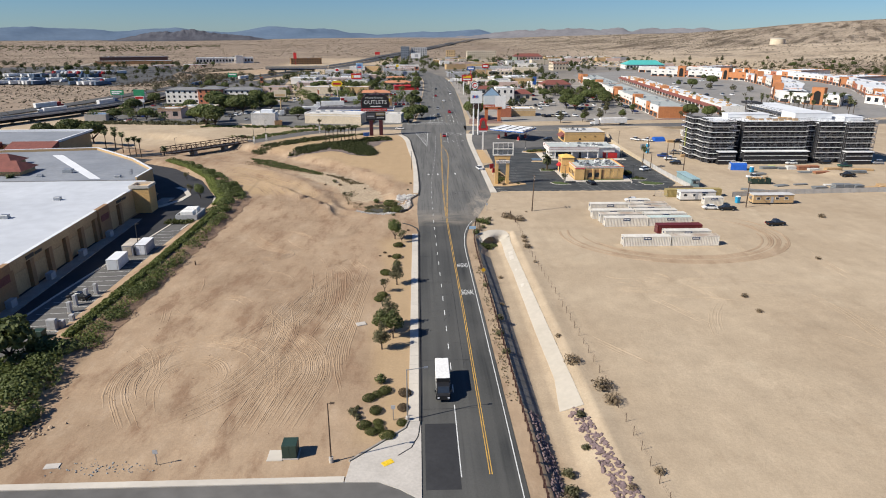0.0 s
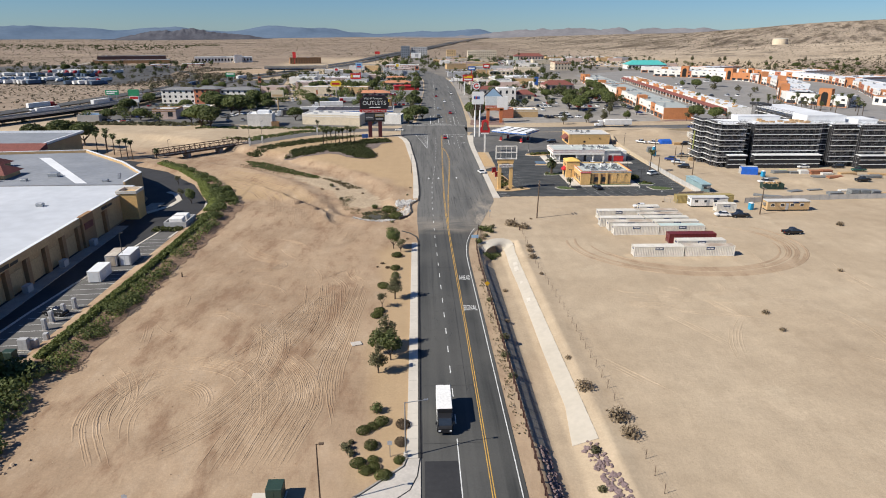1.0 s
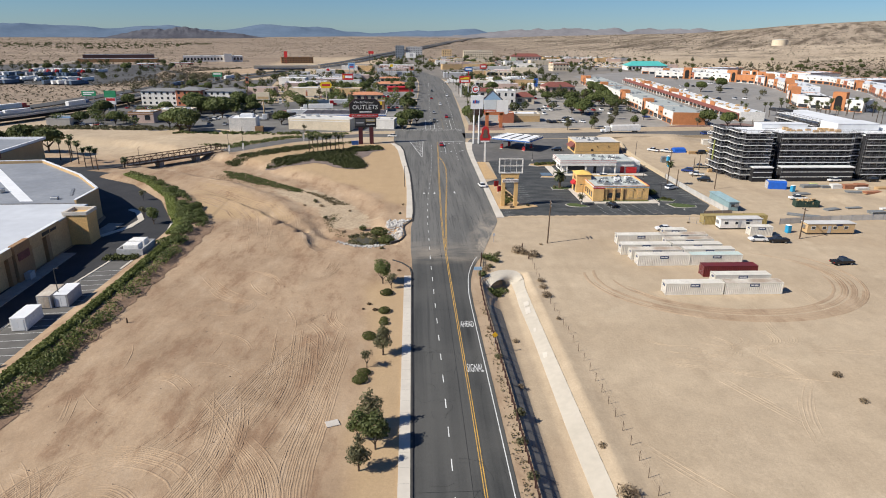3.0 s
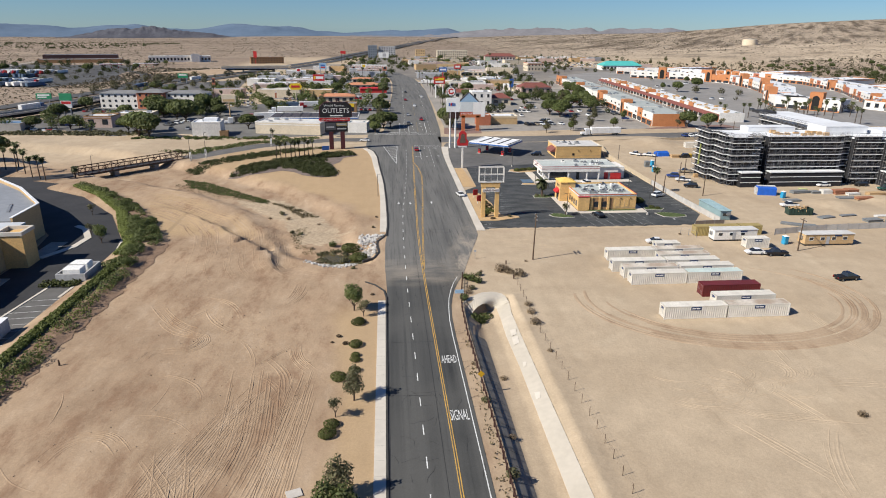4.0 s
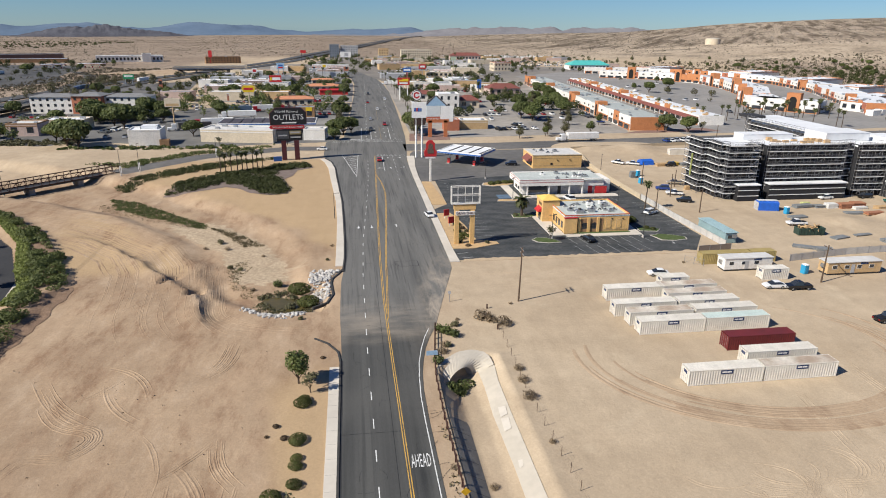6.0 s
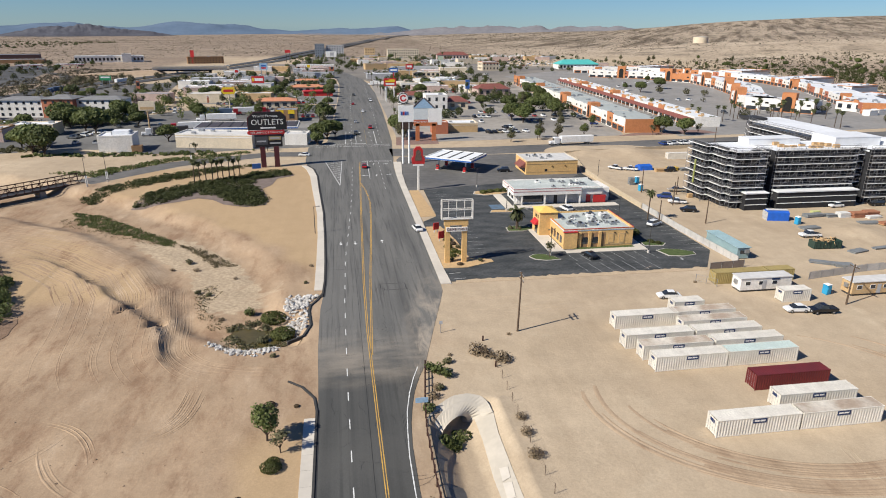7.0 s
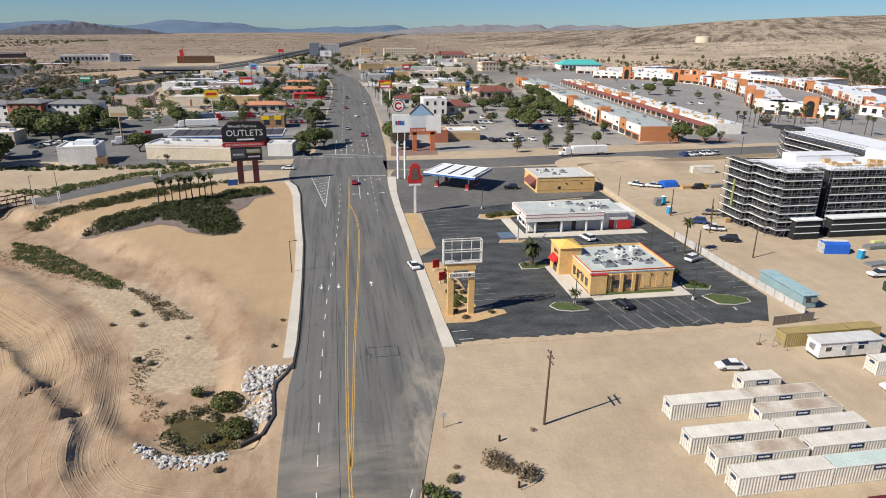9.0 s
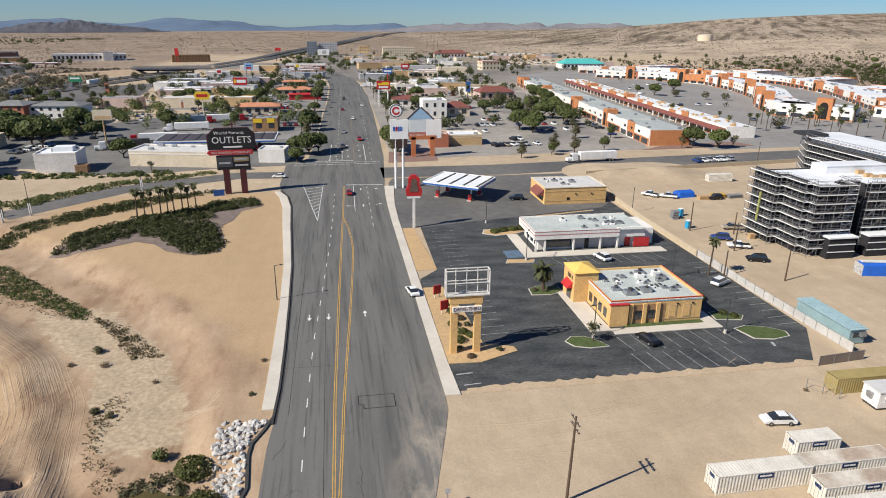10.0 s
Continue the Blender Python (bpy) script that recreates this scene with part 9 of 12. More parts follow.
def scaffold(name, runs, label, levels=8, lift=2.15):
    """Tube scaffold: runs of wall lines with the outward normal; every standard, deck and rail is a part."""
    root = thing(name, 0, 0, 0, 0, label, "scaffolding")
    std = bmesh.new()
    tube(std, (0, 0, 0), (0, 0, lift * levels + 0.6), 0.055, 0.055, 5)
    std = mesh_of("standard", std, PIPE)
    for (xa, ya), (xb, yb) in runs:
        ln = math.dist((xa, ya), (xb, yb))
        d = Vector((xb - xa, yb - ya, 0)).normalized()
        out = Vector((d.y, -d.x, 0))
        n = max(1, round(ln / 2.4))
        for j in range(n + 1):
            for o in (0.35, 1.45) if ln > 9 else (1.45,):
                p = Vector((xa, ya, 0)) + d * (ln * j / n) + out * o
                part("standard", std, None, root, at=pose(p.x, p.y, 0.0))
        ang = math.degrees(math.atan2(d.y, d.x))
        for k in range(1, levels + 1):
            z = lift * k
            dk = bmesh.new()
            box(dk, 0, -1.47, z - 0.1, ln, -0.35, z)
            dk = part("deck", dk, PLANK, root, at=pose(xa, ya, 0, 0, 0, ang))
            part("toe_board", boxm("toe_board", LEDGER, (0, -1.50, z - 0.10, ln, -1.474, z + 0.13)), None, dk)
            rl = bmesh.new()
            for h in (0.5, 1.0):
                tube(rl, (0, -1.45, z + h), (ln, -1.45, z + h), 0.045, 0.045, 4)
            tube(rl, (0, -0.35, z + 0.9), (ln, -0.35, z + 0.9), 0.04, 0.04, 4)
            part("guard_rail", rl, PIPE, root, at=pose(xa, ya, 0, 0, 0, ang))
        br = bmesh.new()
        for j in range(n):
            for k in range(levels):
                if (j + k) % 2 == 0:
                    tube(br, (ln * j / n, -1.45, lift * k + 0.1), (ln * (j + 1) / n, -1.45, lift * (k + 1)), 0.04, 0.04, 3)
        tagged(part("bracing", br, PIPE, root, at=pose(xa, ya, 0, 0, 0, ang)), kind="stuff")
    return root


south = [((108.6, 278.5), (108.6, 267.8)), ((107.1, 269.2), (110.6, 269.2)), ((110.6, 269.2), (110.6, 260.2)), ((109.1, 261.6), (112.0, 261.6)), ((112.0, 261.6), (112.0, 257.8)), ((110.5, 259.2), (120.9, 259.2)), ((119.4, 259.2), (119.4, 263.5)), ((119.6, 263.5), (124.8, 263.5)), ((152.0, 262.4), (156.0, 262.4)), ((125.0, 260.4), (151.8, 260.4)), ((156.2, 259.4), (166.5, 259.4)), ((166.5, 257.2), (178, 257.2)), ((178, 257.2), (178, 278.5))]
scaffold("scaffolding", south, "grey tube scaffolding with plank decks round the hotel shell")
scaffold("scaffolding", [((157.6, 320), (157.5, 280.4)), ((164.0, 331), (157.6, 320))], "grey tube scaffolding along the rear wing")
# Stacked tubes stand in for a patch of see-through yellow-green netting.
YB = M("yellow_green_netting", (0.30, 0.32, 0.10), rough=0.8)
ch = bmesh.new()
for k in range(4):
    tube(ch, (106.8, 272.5, 5.0 + 1.9 * k), (106.8, 272.5, 6.7 + 1.9 * k), 0.26, 0.32, 10)
solid("scaffold_netting", ch, YB, "tubes standing in for yellow-green netting on the scaffolding", "debris chute")


# ---- the building site ----
def stack(x, y, w, d, h, mat, label, n=4, rz=0, name="material_stack"):
    r = random.Random(int(x * 13 + y * 7))
    root = thing(name, x, y, gz(x, y), rz, label, "building material", "stacks on the building site")
    for k in range(n):
        z = h * k / n
        b = bmesh.new()
        box(b, -w / 2 + r.uniform(-0.15, 0.15), -d / 2 + r.uniform(-0.1, 0.1), z + 0.02, w / 2 + r.uniform(-0.15, 0.15), d / 2 + r.uniform(-0.1, 0.1), z + h / n * 0.92)
        part("layer", b, mat, root)
    part("pallet", boxm("pallet", LUMBER, (-w / 2, -d / 2, -0.1, w / 2, d / 2, 0.02)), None, root)
    return root


GREY_GOODS = M("grey_wrapped_goods", (0.22, 0.23, 0.23), (0.16, 0.17, 0.175), 1.0, 0.6)
WHITE_GOODS = M("white_wrapped_goods", (0.68, 0.67, 0.63), (0.58, 0.57, 0.54), 1.0, 0.5)
for x, y, w, d, h, m, lab, rz in ((131, 247.5, 6, 2.2, 0.9, GREY_GOODS, "low stack of grey panels", 5), (136, 246.8, 3, 2, 0.8, GREY_GOODS, "low stack of grey panels", 0), (139.5, 246.2, 3.4, 2.2, 1.4, WHITE_GOODS, "white-wrapped pallet of goods", 2),
                                  (143.6, 245.4, 4.2, 2.2, 1.5, BRICK_RED, "stack of reddish boards", 2), (148.4, 246.2, 4.0, 2.4, 1.5, BRICK_RED, "stack of reddish boards", -3), (147, 243.2, 4.2, 1.6, 0.8, WHITE_GOODS, "white-wrapped bundle of goods", 3),
                                  (153.6, 241.4, 6.4, 2.0, 0.9, LUMBER, "bundle of sawn timber", 4), (141.5, 238.5, 6.0, 2.2, 0.6, GREY_GOODS, "low stack of grey panels", -4), (146, 236.6, 6.0, 1.8, 0.7, BRICK_RED, "bundle of reddish boards", 5),
                                  (160, 237.5, 8.0, 2.0, 1.0, GREY_GOODS, "dark bundle of pipes", 3), (167, 243, 7, 2, 0.7, LUMBER, "scattered bundle of sawn timber", -8), (136.4, 211.8, 3.0, 2.6, 2.2, GREY_GOODS, "tall stack of grey blocks", 0),
                                  (139.6, 211.6, 3.0, 2.6, 2.2, GREY_GOODS, "tall stack of grey blocks", 0), (142.8, 211.0, 3.0, 2.6, 2.1, GREY_GOODS, "tall stack of grey blocks", 4), (148.5, 211.0, 6.0, 3.6, 1.0, LUMBER, "loose heap of timber off-cuts", 12),
                                  (154.5, 212.0, 6.0, 4.2, 1.6, LUMBER, "loose heap of timber off-cuts", -14), (160, 213.5, 6.0, 4.0, 1.4, LUMBER, "loose heap of timber off-cuts", 20), (121.5, 236.8, 5.5, 2.2, 0.6, GREY_GOODS, "flat stack of scaffold parts", 6),
                                  (105.5, 211.8, 5.0, 1.8, 0.6, GREY_GOODS, "flat stack of steel frames", -30), (109.2, 209.6, 4.0, 2.2, 0.7, GREY_GOODS, "flat stack of steel frames", -20), (120.4, 218.2, 5.0, 2.0, 0.4, GREY_GOODS, "flat stack of steel frames", 15),
                                  (128, 219.5, 5.0, 1.2, 0.4, GREY_GOODS, "thin bundle of steel pipes", 8), (131.5, 213.8, 5.0, 2.4, 0.8, GREY_GOODS, "low stack of grey blocks", 5), (138.2, 218, 5.0, 1.5, 0.5, WHITE_GOODS, "pale bundle of boards", 0),
                                  (106.6, 272.8, 1.6, 1.2, 1.3, LUMBER, "pallet of tan bags", 0), (134.5, 251, 2.6, 1.2, 0.6, M("lime_wrapped_goods", (0.55, 0.58, 0.25), rough=0.6), "lime green wrapped bundle", 0), (116.5, 311, 5, 2, 1.2, LUMBER, "bundle of sawn timber", 0),
                                  (121.5, 312.5, 4, 2.4, 1.2, M("yellow_machine_paint", (0.58, 0.38, 0.05), rough=0.6), "yellow pile of formwork", 0), (126.5, 311.6, 5, 2, 1.0, GREY_GOODS, "dark heap of steel", 8), (95.6, 292, 1.8, 1.8, 2.4, GREY_GOODS, "grey plastic tank on the building site", 0)):
    stack(x, y, w, d, h, m, lab, 4 if h > 0.7 else 2, rz)
tarp = thing("covered_stack", 118.2, 246.4, gz(118, 246), -12, "stack under a blue tarpaulin and patterned cloth", "covered stack")
tb = bmesh.new()
profile(tb, [(-1.7, 0), (1.7, 0), (1.7, 2.2), (0.3, 2.9), (-1.5, 2.3)], -3.0, 3.0)
part("cover", tb, TARP_BLUE, tarp)
part("white_strip", boxm("white_strip", WHITE_GOODS, (-2.9, -0.5, 2.75, 2.9, 0.7, 2.93)), None, tarp)
part("cloth_side", boxm("cloth_side", M("patterned_cloth", (0.60, 0.58, 0.55), (0.22, 0.22, 0.24), 2.5, 0.8), (-3.1, -1.6, 0, -3.01, 1.6, 2.4)), None, tarp, "patterned grey cloth")


def porta(x, y):
    root = thing("portable_toilet", x, y, gz(x, y), 10, "blue plastic portable toilet", "portable toilet", "portable toilets")
    b = bmesh.new()
    box(b, -0.6, -0.6, 0, 0.6, 0.6, 2.1)
    bevel(b, 0.06)
    part("cabin", b, PORTA, root)
    b = bmesh.new()
    v = [b.verts.new(p) for p in ((-0.65, -0.65, 2.1), (0.65, -0.65, 2.1), (0.65, 0.65, 2.1), (-0.65, 0.65, 2.1), (0, 0, 2.4))]
    for q in ((0, 1, 4), (1, 2, 4), (2, 3, 4), (3, 0, 4), (3, 2, 1, 0)):
        b.faces.new([v[i] for i in q])
    part("roof", b, WHITE, root, "pale translucent roof")
    part("door", boxm("door", PORTA, (-0.42, -0.64, 0.1, 0.42, -0.604, 1.95)), None, root)
    return root


for x, y in ((121.2, 241.2), (94.8, 283.2), (93.6, 195.6), (98.8, 294.5)):
    porta(x, y)
dump = thing("dumpster", 114.3, 222.0, gz(114, 222), -4, "dark open dumpster heaped with debris", "dumpster")
part("side", boxm("side", GREEN_BOX, (-3.6, -1.2, 0.2, 3.6, -1.08, 2.0), (-3.6, 1.08, 0.2, 3.6, 1.2, 2.0), (-3.6, -1.08, 0.2, -3.48, 1.08, 2.0), (3.48, -1.08, 0.2, 3.6, 1.08, 2.0)), None, dump)
part("floor", boxm("floor", GREEN_BOX, (-3.5, -1.1, 0.1, 3.5, 1.1, 0.25)), None, dump)
for k in range(8):
    part("rib", boxm("rib", GREEN_BOX, (-3.3 + 0.92 * k, -1.3, 0.3, -3.15 + 0.92 * k, -1.202, 1.95)), None, dump)
deb = bmesh.new()
dr = random.Random(2)
for k in range(40):
    box(deb, 0, 0, 0, dr.uniform(0.5, 1.6), 0.12, 0.3, pose(dr.uniform(-3.2, 2.0), dr.uniform(-0.9, 0.7), 1.6 + dr.uniform(0, 0.5), dr.uniform(-30, 30), dr.uniform(-30, 30), dr.uniform(0, 360)))
part("debris", deb, LUMBER, dump, "broken timber and packaging")
shed = thing("long_shed", 88.9, 223.8, 0, 0, "long aqua shed with a ribbed metal roof", "shed")
part("wall", boxm("wall", M("pale_aqua_siding", (0.26, 0.36, 0.37), (0.22, 0.31, 0.32), 0.5, 0.7), (-1.5, -6.6, 0.15, 1.5, 6.6, 2.8)), None, shed)
part("base", boxm("base", STEEL_DARK, (-1.4, -6.5, -0.1, 1.4, 6.5, 0.15)), None, shed)
for k in range(20):
    part("roof_sheet", boxm("roof_sheet", M("aqua_ribbed_roof", (0.36, 0.50, 0.52), (0.30, 0.43, 0.45), 0.4, 0.5) if k == 0 else bpy.data.materials["aqua_ribbed_roof"], (-1.75, -6.9 + 0.69 * k, 2.8, 1.75, -6.28 + 0.69 * k, 2.92)), None, shed)
part("roof_base", boxm("roof_base", STEEL, (-1.7, -6.85, 2.74, 1.7, 6.85, 2.8)), None, shed)
part("end_window", boxm("end_window", GLASS, (-0.8, -6.66, 1.3, 0.8, -6.604, 2.1)), None, shed)
part("end_unit", boxm("end_unit", STEEL, (0.2, -7.2, 1.6, 1.3, -6.67, 2.4)), None, shed)
tp = bmesh.new()
profile(tp, [(-2.9, 0), (2.9, 0), (2.6, 0.7), (0.2, 1.1), (-2.5, 0.8)], -0.9, 0.9)
solid("covered_heap", tp, TARP_BLUE, "heap under a bright blue tarpaulin", "covered heap", at=pose(92.6, 229.6, 0, 0, 0, -6))
tp = bmesh.new()
profile(tp, [(-2.2, 0), (2.2, 0), (1.8, 1.4), (0.2, 2.0), (-1.7, 1.5)], -2.6, 2.6)
solid("covered_heap", tp, TARP_BLUE, "heap under a bright blue tarpaulin", "covered heap", at=pose(111.4, 315.4, 0, 0, 0, 6))
container(129.8, 331.6, 9.0, CONT_WHITE, CONT_WHITE, "white container on the building site", sign=False)
solid("pit_cover", boxm("pit_cover", CONCRETE_OLD, (-3.2, -1.6, -0.1, 3.2, 1.6, 0.05)), None, "flat brown mat on the dirt track", "ground mat", at=pose(80.4, 206.4, 0, 0, 0, 6))


# ---- vehicles ----
CAR_PAINT = {n: M("car_paint_" + n, c, rough=0.25, fine=0.02, spec=0.6) for n, c in (("white", (0.78, 0.78, 0.77)), ("black", (0.012, 0.012, 0.014)), ("silver", (0.40, 0.41, 0.43)), ("grey", (0.11, 0.115, 0.12)), ("red", (0.38, 0.02, 0.022)),
                                                                                       ("blue", (0.03, 0.06, 0.22)), ("tan", (0.38, 0.32, 0.24)), ("green", (0.03, 0.10, 0.08)))}
CARS = {}
LAMP_RED = M("tail_lamp_red", (0.35, 0.01, 0.01), rough=0.3)
LAMP_CLEAR = M("head_lamp_glass", (0.65, 0.66, 0.68), rough=0.15)
tyre = bmesh.new()
tube(tyre, (-0.12, 0, 0), (0.12, 0, 0), 0.33, 0.33, 14)
TYRE = mesh_of("tyre", tyre, RUBBER)
rim = bmesh.new()
tube(rim, (-0.13, 0, 0), (0.13, 0, 0), 0.19, 0.19, 10)
RIM = mesh_of("rim", rim, STEEL)
CAR_SHAPES = {   # side profile of the body, the glass house at its foot and at its roof, half length, half width
    "sedan": ([(-2.2, 0.28), (-2.36, 0.5), (-2.34, 0.8), (-2.15, 0.93), (-1.5, 0.99), (1.2, 0.96), (1.9, 0.86), (2.28, 0.7), (2.36, 0.48), (2.2, 0.28)], (-1.75, 1.25, 0.97), (-1.0, 0.35, 1.45), 0.9),
    "suv": ([(-2.2, 0.34), (-2.35, 0.6), (-2.32, 0.98), (-2.1, 1.08), (1.1, 1.07), (1.9, 0.98), (2.28, 0.82), (2.36, 0.55), (2.2, 0.36)], (-2.15, 1.2, 1.06), (-1.85, 0.4, 1.72), 0.95),
    "pickup": ([(-2.7, 0.45), (-2.72, 1.02), (-0.75, 1.04), (1.35, 1.06), (2.6, 0.98), (2.7, 0.45)], (-0.75, 1.4, 1.05), (-0.5, 0.6, 1.75), 0.97),
    "van": ([(-2.6, 0.35), (-2.62, 1.2), (1.6, 1.2), (2.45, 0.95), (2.5, 0.38)], (-2.55, 1.75, 1.2), (-2.45, 1.0, 2.05), 0.97)}


def car(kind, colour, x, y, rz, z=None, label=""):
    at = pose(x, y, (gz(x, y) + 0.045) if z is None else z, 0, 0, rz)
    key = (kind, colour)
    if key in CARS:
        c = copy_thing(CARS[key], at)
        return tagged(c, label) if label else c
    root = thing({"suv": "sport_utility_car", "pickup": "pickup_truck"}.get(kind, kind), x, y, 0, 0, label or colour + " " + {"suv": "sport utility car", "pickup": "pickup truck"}.get(kind, kind) + " parked on open ground", "car", "parked cars")
    root.matrix_basis = at
    side, foot, top, hw = CAR_SHAPES[kind]
    paint = CAR_PAINT[colour]
    b = bmesh.new()
    profile(b, side, -hw, hw)
    bevel(b, 0.11, 3)
    part("body", b, paint, root)
    g = bmesh.new()
    v = [g.verts.new((sx * w, yy, zz)) for (y0, y1, zz), w in ((foot, hw - 0.06), (top, hw - 0.22)) for yy in (y0, y1) for sx in (-1, 1)]
    for q in ((0, 1, 5, 4), (2, 6, 7, 3), (0, 4, 6, 2), (1, 3, 7, 5), (4, 5, 7, 6)):
        g.faces.new([v[i] for i in q])
    part("glass_house", g, GLASS, root, "dark tinted windows")
    r = bmesh.new()
    box(r, -hw + 0.24, top[0] - 0.02, top[2] - 0.02, hw - 0.24, top[1] + 0.02, top[2] + 0.05)
    bevel(r, 0.03)
    part("roof", r, paint, root)
    if kind == "pickup":
        part("load_bed", boxm("load_bed", BLACK, (-hw + 0.12, -2.6, 1.03, hw - 0.12, -0.9, 1.07)), None, root)
    wl = side[-1][0] * 0.62
    for sx in (-1, 1):
        for yy in (-wl, wl):
            t = part("wheel", TYRE, None, root, at=pose(sx * (hw - 0.1), yy, 0.33))
            part("rim", RIM, None, t)
        part("headlamp", boxm("headlamp", LAMP_CLEAR, (sx * hw * 0.68 - 0.18, side[-1][0] - 0.04, 0.6, sx * hw * 0.68 + 0.18, side[-1][0] + 0.03, 0.75)), None, root)
        part("tail_lamp", boxm("tail_lamp", LAMP_RED, (sx * hw * 0.72 - 0.15, side[0][0] - 0.05, 0.68, sx * hw * 0.72 + 0.15, side[0][0] + 0.03, 0.85)), None, root)
    CARS[key] = root
    return root


for kind, colour, x, y, rz, z, lab in (
        ("sedan", "white", 60.4, 198.2, 82, None, "white sedan parked on the sand behind the containers"), ("sedan", "white", 81.6, 188.6, 84, None, "white sedan parked beside a short container"), ("pickup", "black", 86.2, 187.4, 86, None, "black pickup truck parked on the sand"),
        ("pickup", "black", 92.6, 171.0, -84, None, "dark pickup truck alone on the sandy lot"), ("sedan", "black", 53.6, 223.2, 14, 0.05, "black sedan parked before the yellow restaurant"), ("suv", "white", 62.0, 263.2, 14, 0.05, "white car parked before the white restaurant"),
        ("suv", "white", 80.8, 245.2, -62, 0.05, "white sport utility car by the fence"), ("sedan", "white", 16.0, 249.6, 10, 0.06, "white sedan on the road"), ("sedan", "red", 5.6, 331.0, 0, 0.06, "red car waiting at the stop line"),
        ("suv", "black", 97.4, 257.2, 70, None, "black sport utility car on the building site"), ("pickup", "white", 98.8, 266.4, 70, None, "white pickup truck on the building site"), ("suv", "blue", 98.0, 273.0, 70, None, "dark blue car on the building site"),
        ("pickup", "tan", 106.2, 280.6, 76, None, "dusty tan pickup truck by the scaffolding"), ("pickup", "white", 116.5, 230.2, 86, None, "white pickup truck by the dumpster"), ("sedan", "white", 145.2, 256.0, 92, None, "white sedan parked before the scaffolding"),
        ("suv", "black", 159.2, 256.0, 90, None, "black car on the building site"), ("pickup", "green", 163.6, 249.6, 90, None, "green pickup truck on the building site"), ("suv", "silver", 181, 255.2, 90, None, "silver car on the building site"),
        ("pickup", "black", 152.0, 230.2, 92, None, "black pickup truck on the building site"), ("pickup", "white", 100.4, 316.6, 40, None, "white service truck on the building site"), ("pickup", "white", 105.4, 314.0, 60, None, "white pickup truck on the building site"),
        ("suv", "black", 119.2, 310.2, 92, None, "black car by the timber stacks"), ("suv", "black", 56.6, 317.6, 84, 0.05, "black car beside the fuel canopy"), ("sedan", "black", -77.4, 124.6, 78, 0.07, "black car parked in a marked bay"),
        ("sedan", "white", -18.0, 357, 84, 0.06, "white car turning at the crossing")):
    car(kind, colour, x, y, rz, z, lab)


def box_truck():
    root = thing("box_truck", -4.65, 83.6, Z, 0, "white box truck with a black cab on the road", "truck")
    b = bmesh.new()
    box(b, -1.04, 2.1, 0.75, 1.04, 8.2, 3.0)
    bevel(b, 0.04)
    part("cargo_box", b, WHITE, root, "white cargo box")
    b = bmesh.new()
    profile(b, [(-0.0, 0.45), (0.0, 1.25), (0.35, 1.4), (0.75, 2.35), (2.0, 2.4), (2.0, 0.45)], -0.96, 0.96)
    bevel(b, 0.06)
    part("cab", b, BLACK, root, "black cab")
    g = bmesh.new()
    v = [g.verts.new(p) for p in ((-0.88, 0.34, 1.45), (0.88, 0.34, 1.45), (0.84, 0.7, 2.35), (-0.84, 0.7, 2.35))]
    g.faces.new(v)
    part("windscreen", g, GLASS, root)
    part("box_front", boxm("box_front", BLACK, (-1.02, 2.05, 0.8, 1.02, 2.099, 2.92)), None, root, "thin black panel over the front of the box")
    part("chassis", boxm("chassis", STEEL_DARK, (-0.5, 0.3, 0.45, 0.5, 7.8, 0.75)), None, root)
    for sx in (-1, 1):
        for y in (1.2, 6.2):
            t = part("wheel", TYRE, None, root, at=pose(sx * 0.95, y, 0.42) @ Matrix.Scale(1.27, 4))
            part("rim", RIM, None, t)
        part("headlamp", boxm("headlamp", LAMP_CLEAR, (sx * 0.75 - 0.15, -0.05, 0.75, sx * 0.75 + 0.15, 0.02, 0.95)), None, root)
        part("mirror", boxm("mirror", BLACK, (sx * 1.2 - 0.1, 0.5, 1.5, sx * 1.2 + 0.1, 0.6, 1.9)), None, root)
    return root


box_truck()
SEMIS = {}


def semi(x, y, rz, cab, label, trailer=WHITE):
    key = (cab.name, trailer.name)
    if key in SEMIS:
        return tagged(copy_thing(SEMIS[key], pose(x, y, 0.06, 0, 0, rz)), label)
    root = thing("semi_truck", x, y, 0.06, rz, label, "semi truck", "semi trucks")
    SEMIS[key] = root
    b = bmesh.new()
    box(b, 0, -1.3, 1.15, 16.0, 1.3, 4.05)
    bevel(b, 0.05)
    part("trailer", b, trailer, root)
    b = bmesh.new()
    profile(b, [(-1.2, 0.6), (1.2, 0.6), (1.2, 3.6), (-1.2, 3.6)], -3.4, -0.8)
    bevel(b, 0.12)
    part("cab", b, cab, root)
    b = bmesh.new()
    box(b, -5.4, -1.0, 0.6, -3.4, 1.0, 1.9)
    bevel(b, 0.15)
    part("bonnet", b, cab, root)
    part("windscreen", boxm("windscreen", GLASS, (-3.44, -1.05, 2.1, -3.402, 1.05, 3.1)), None, root)
    part("chassis", boxm("chassis", STEEL_DARK, (-4.8, -0.5, 0.5, 0.5, 0.5, 0.9), (0.5, -0.4, 0.9, 15.5, 0.4, 1.14)), None, root)
    for sx in (-1.05, 1.05):
        for xx in (-4.6, -1.6, -0.4, 13.0, 14.3):
            t = part("wheel", TYRE, None, root, at=pose(xx, sx, 0.5, 0, 0, 90) @ Matrix.Scale(1.5, 4))
            part("rim", RIM, None, t)
    return root


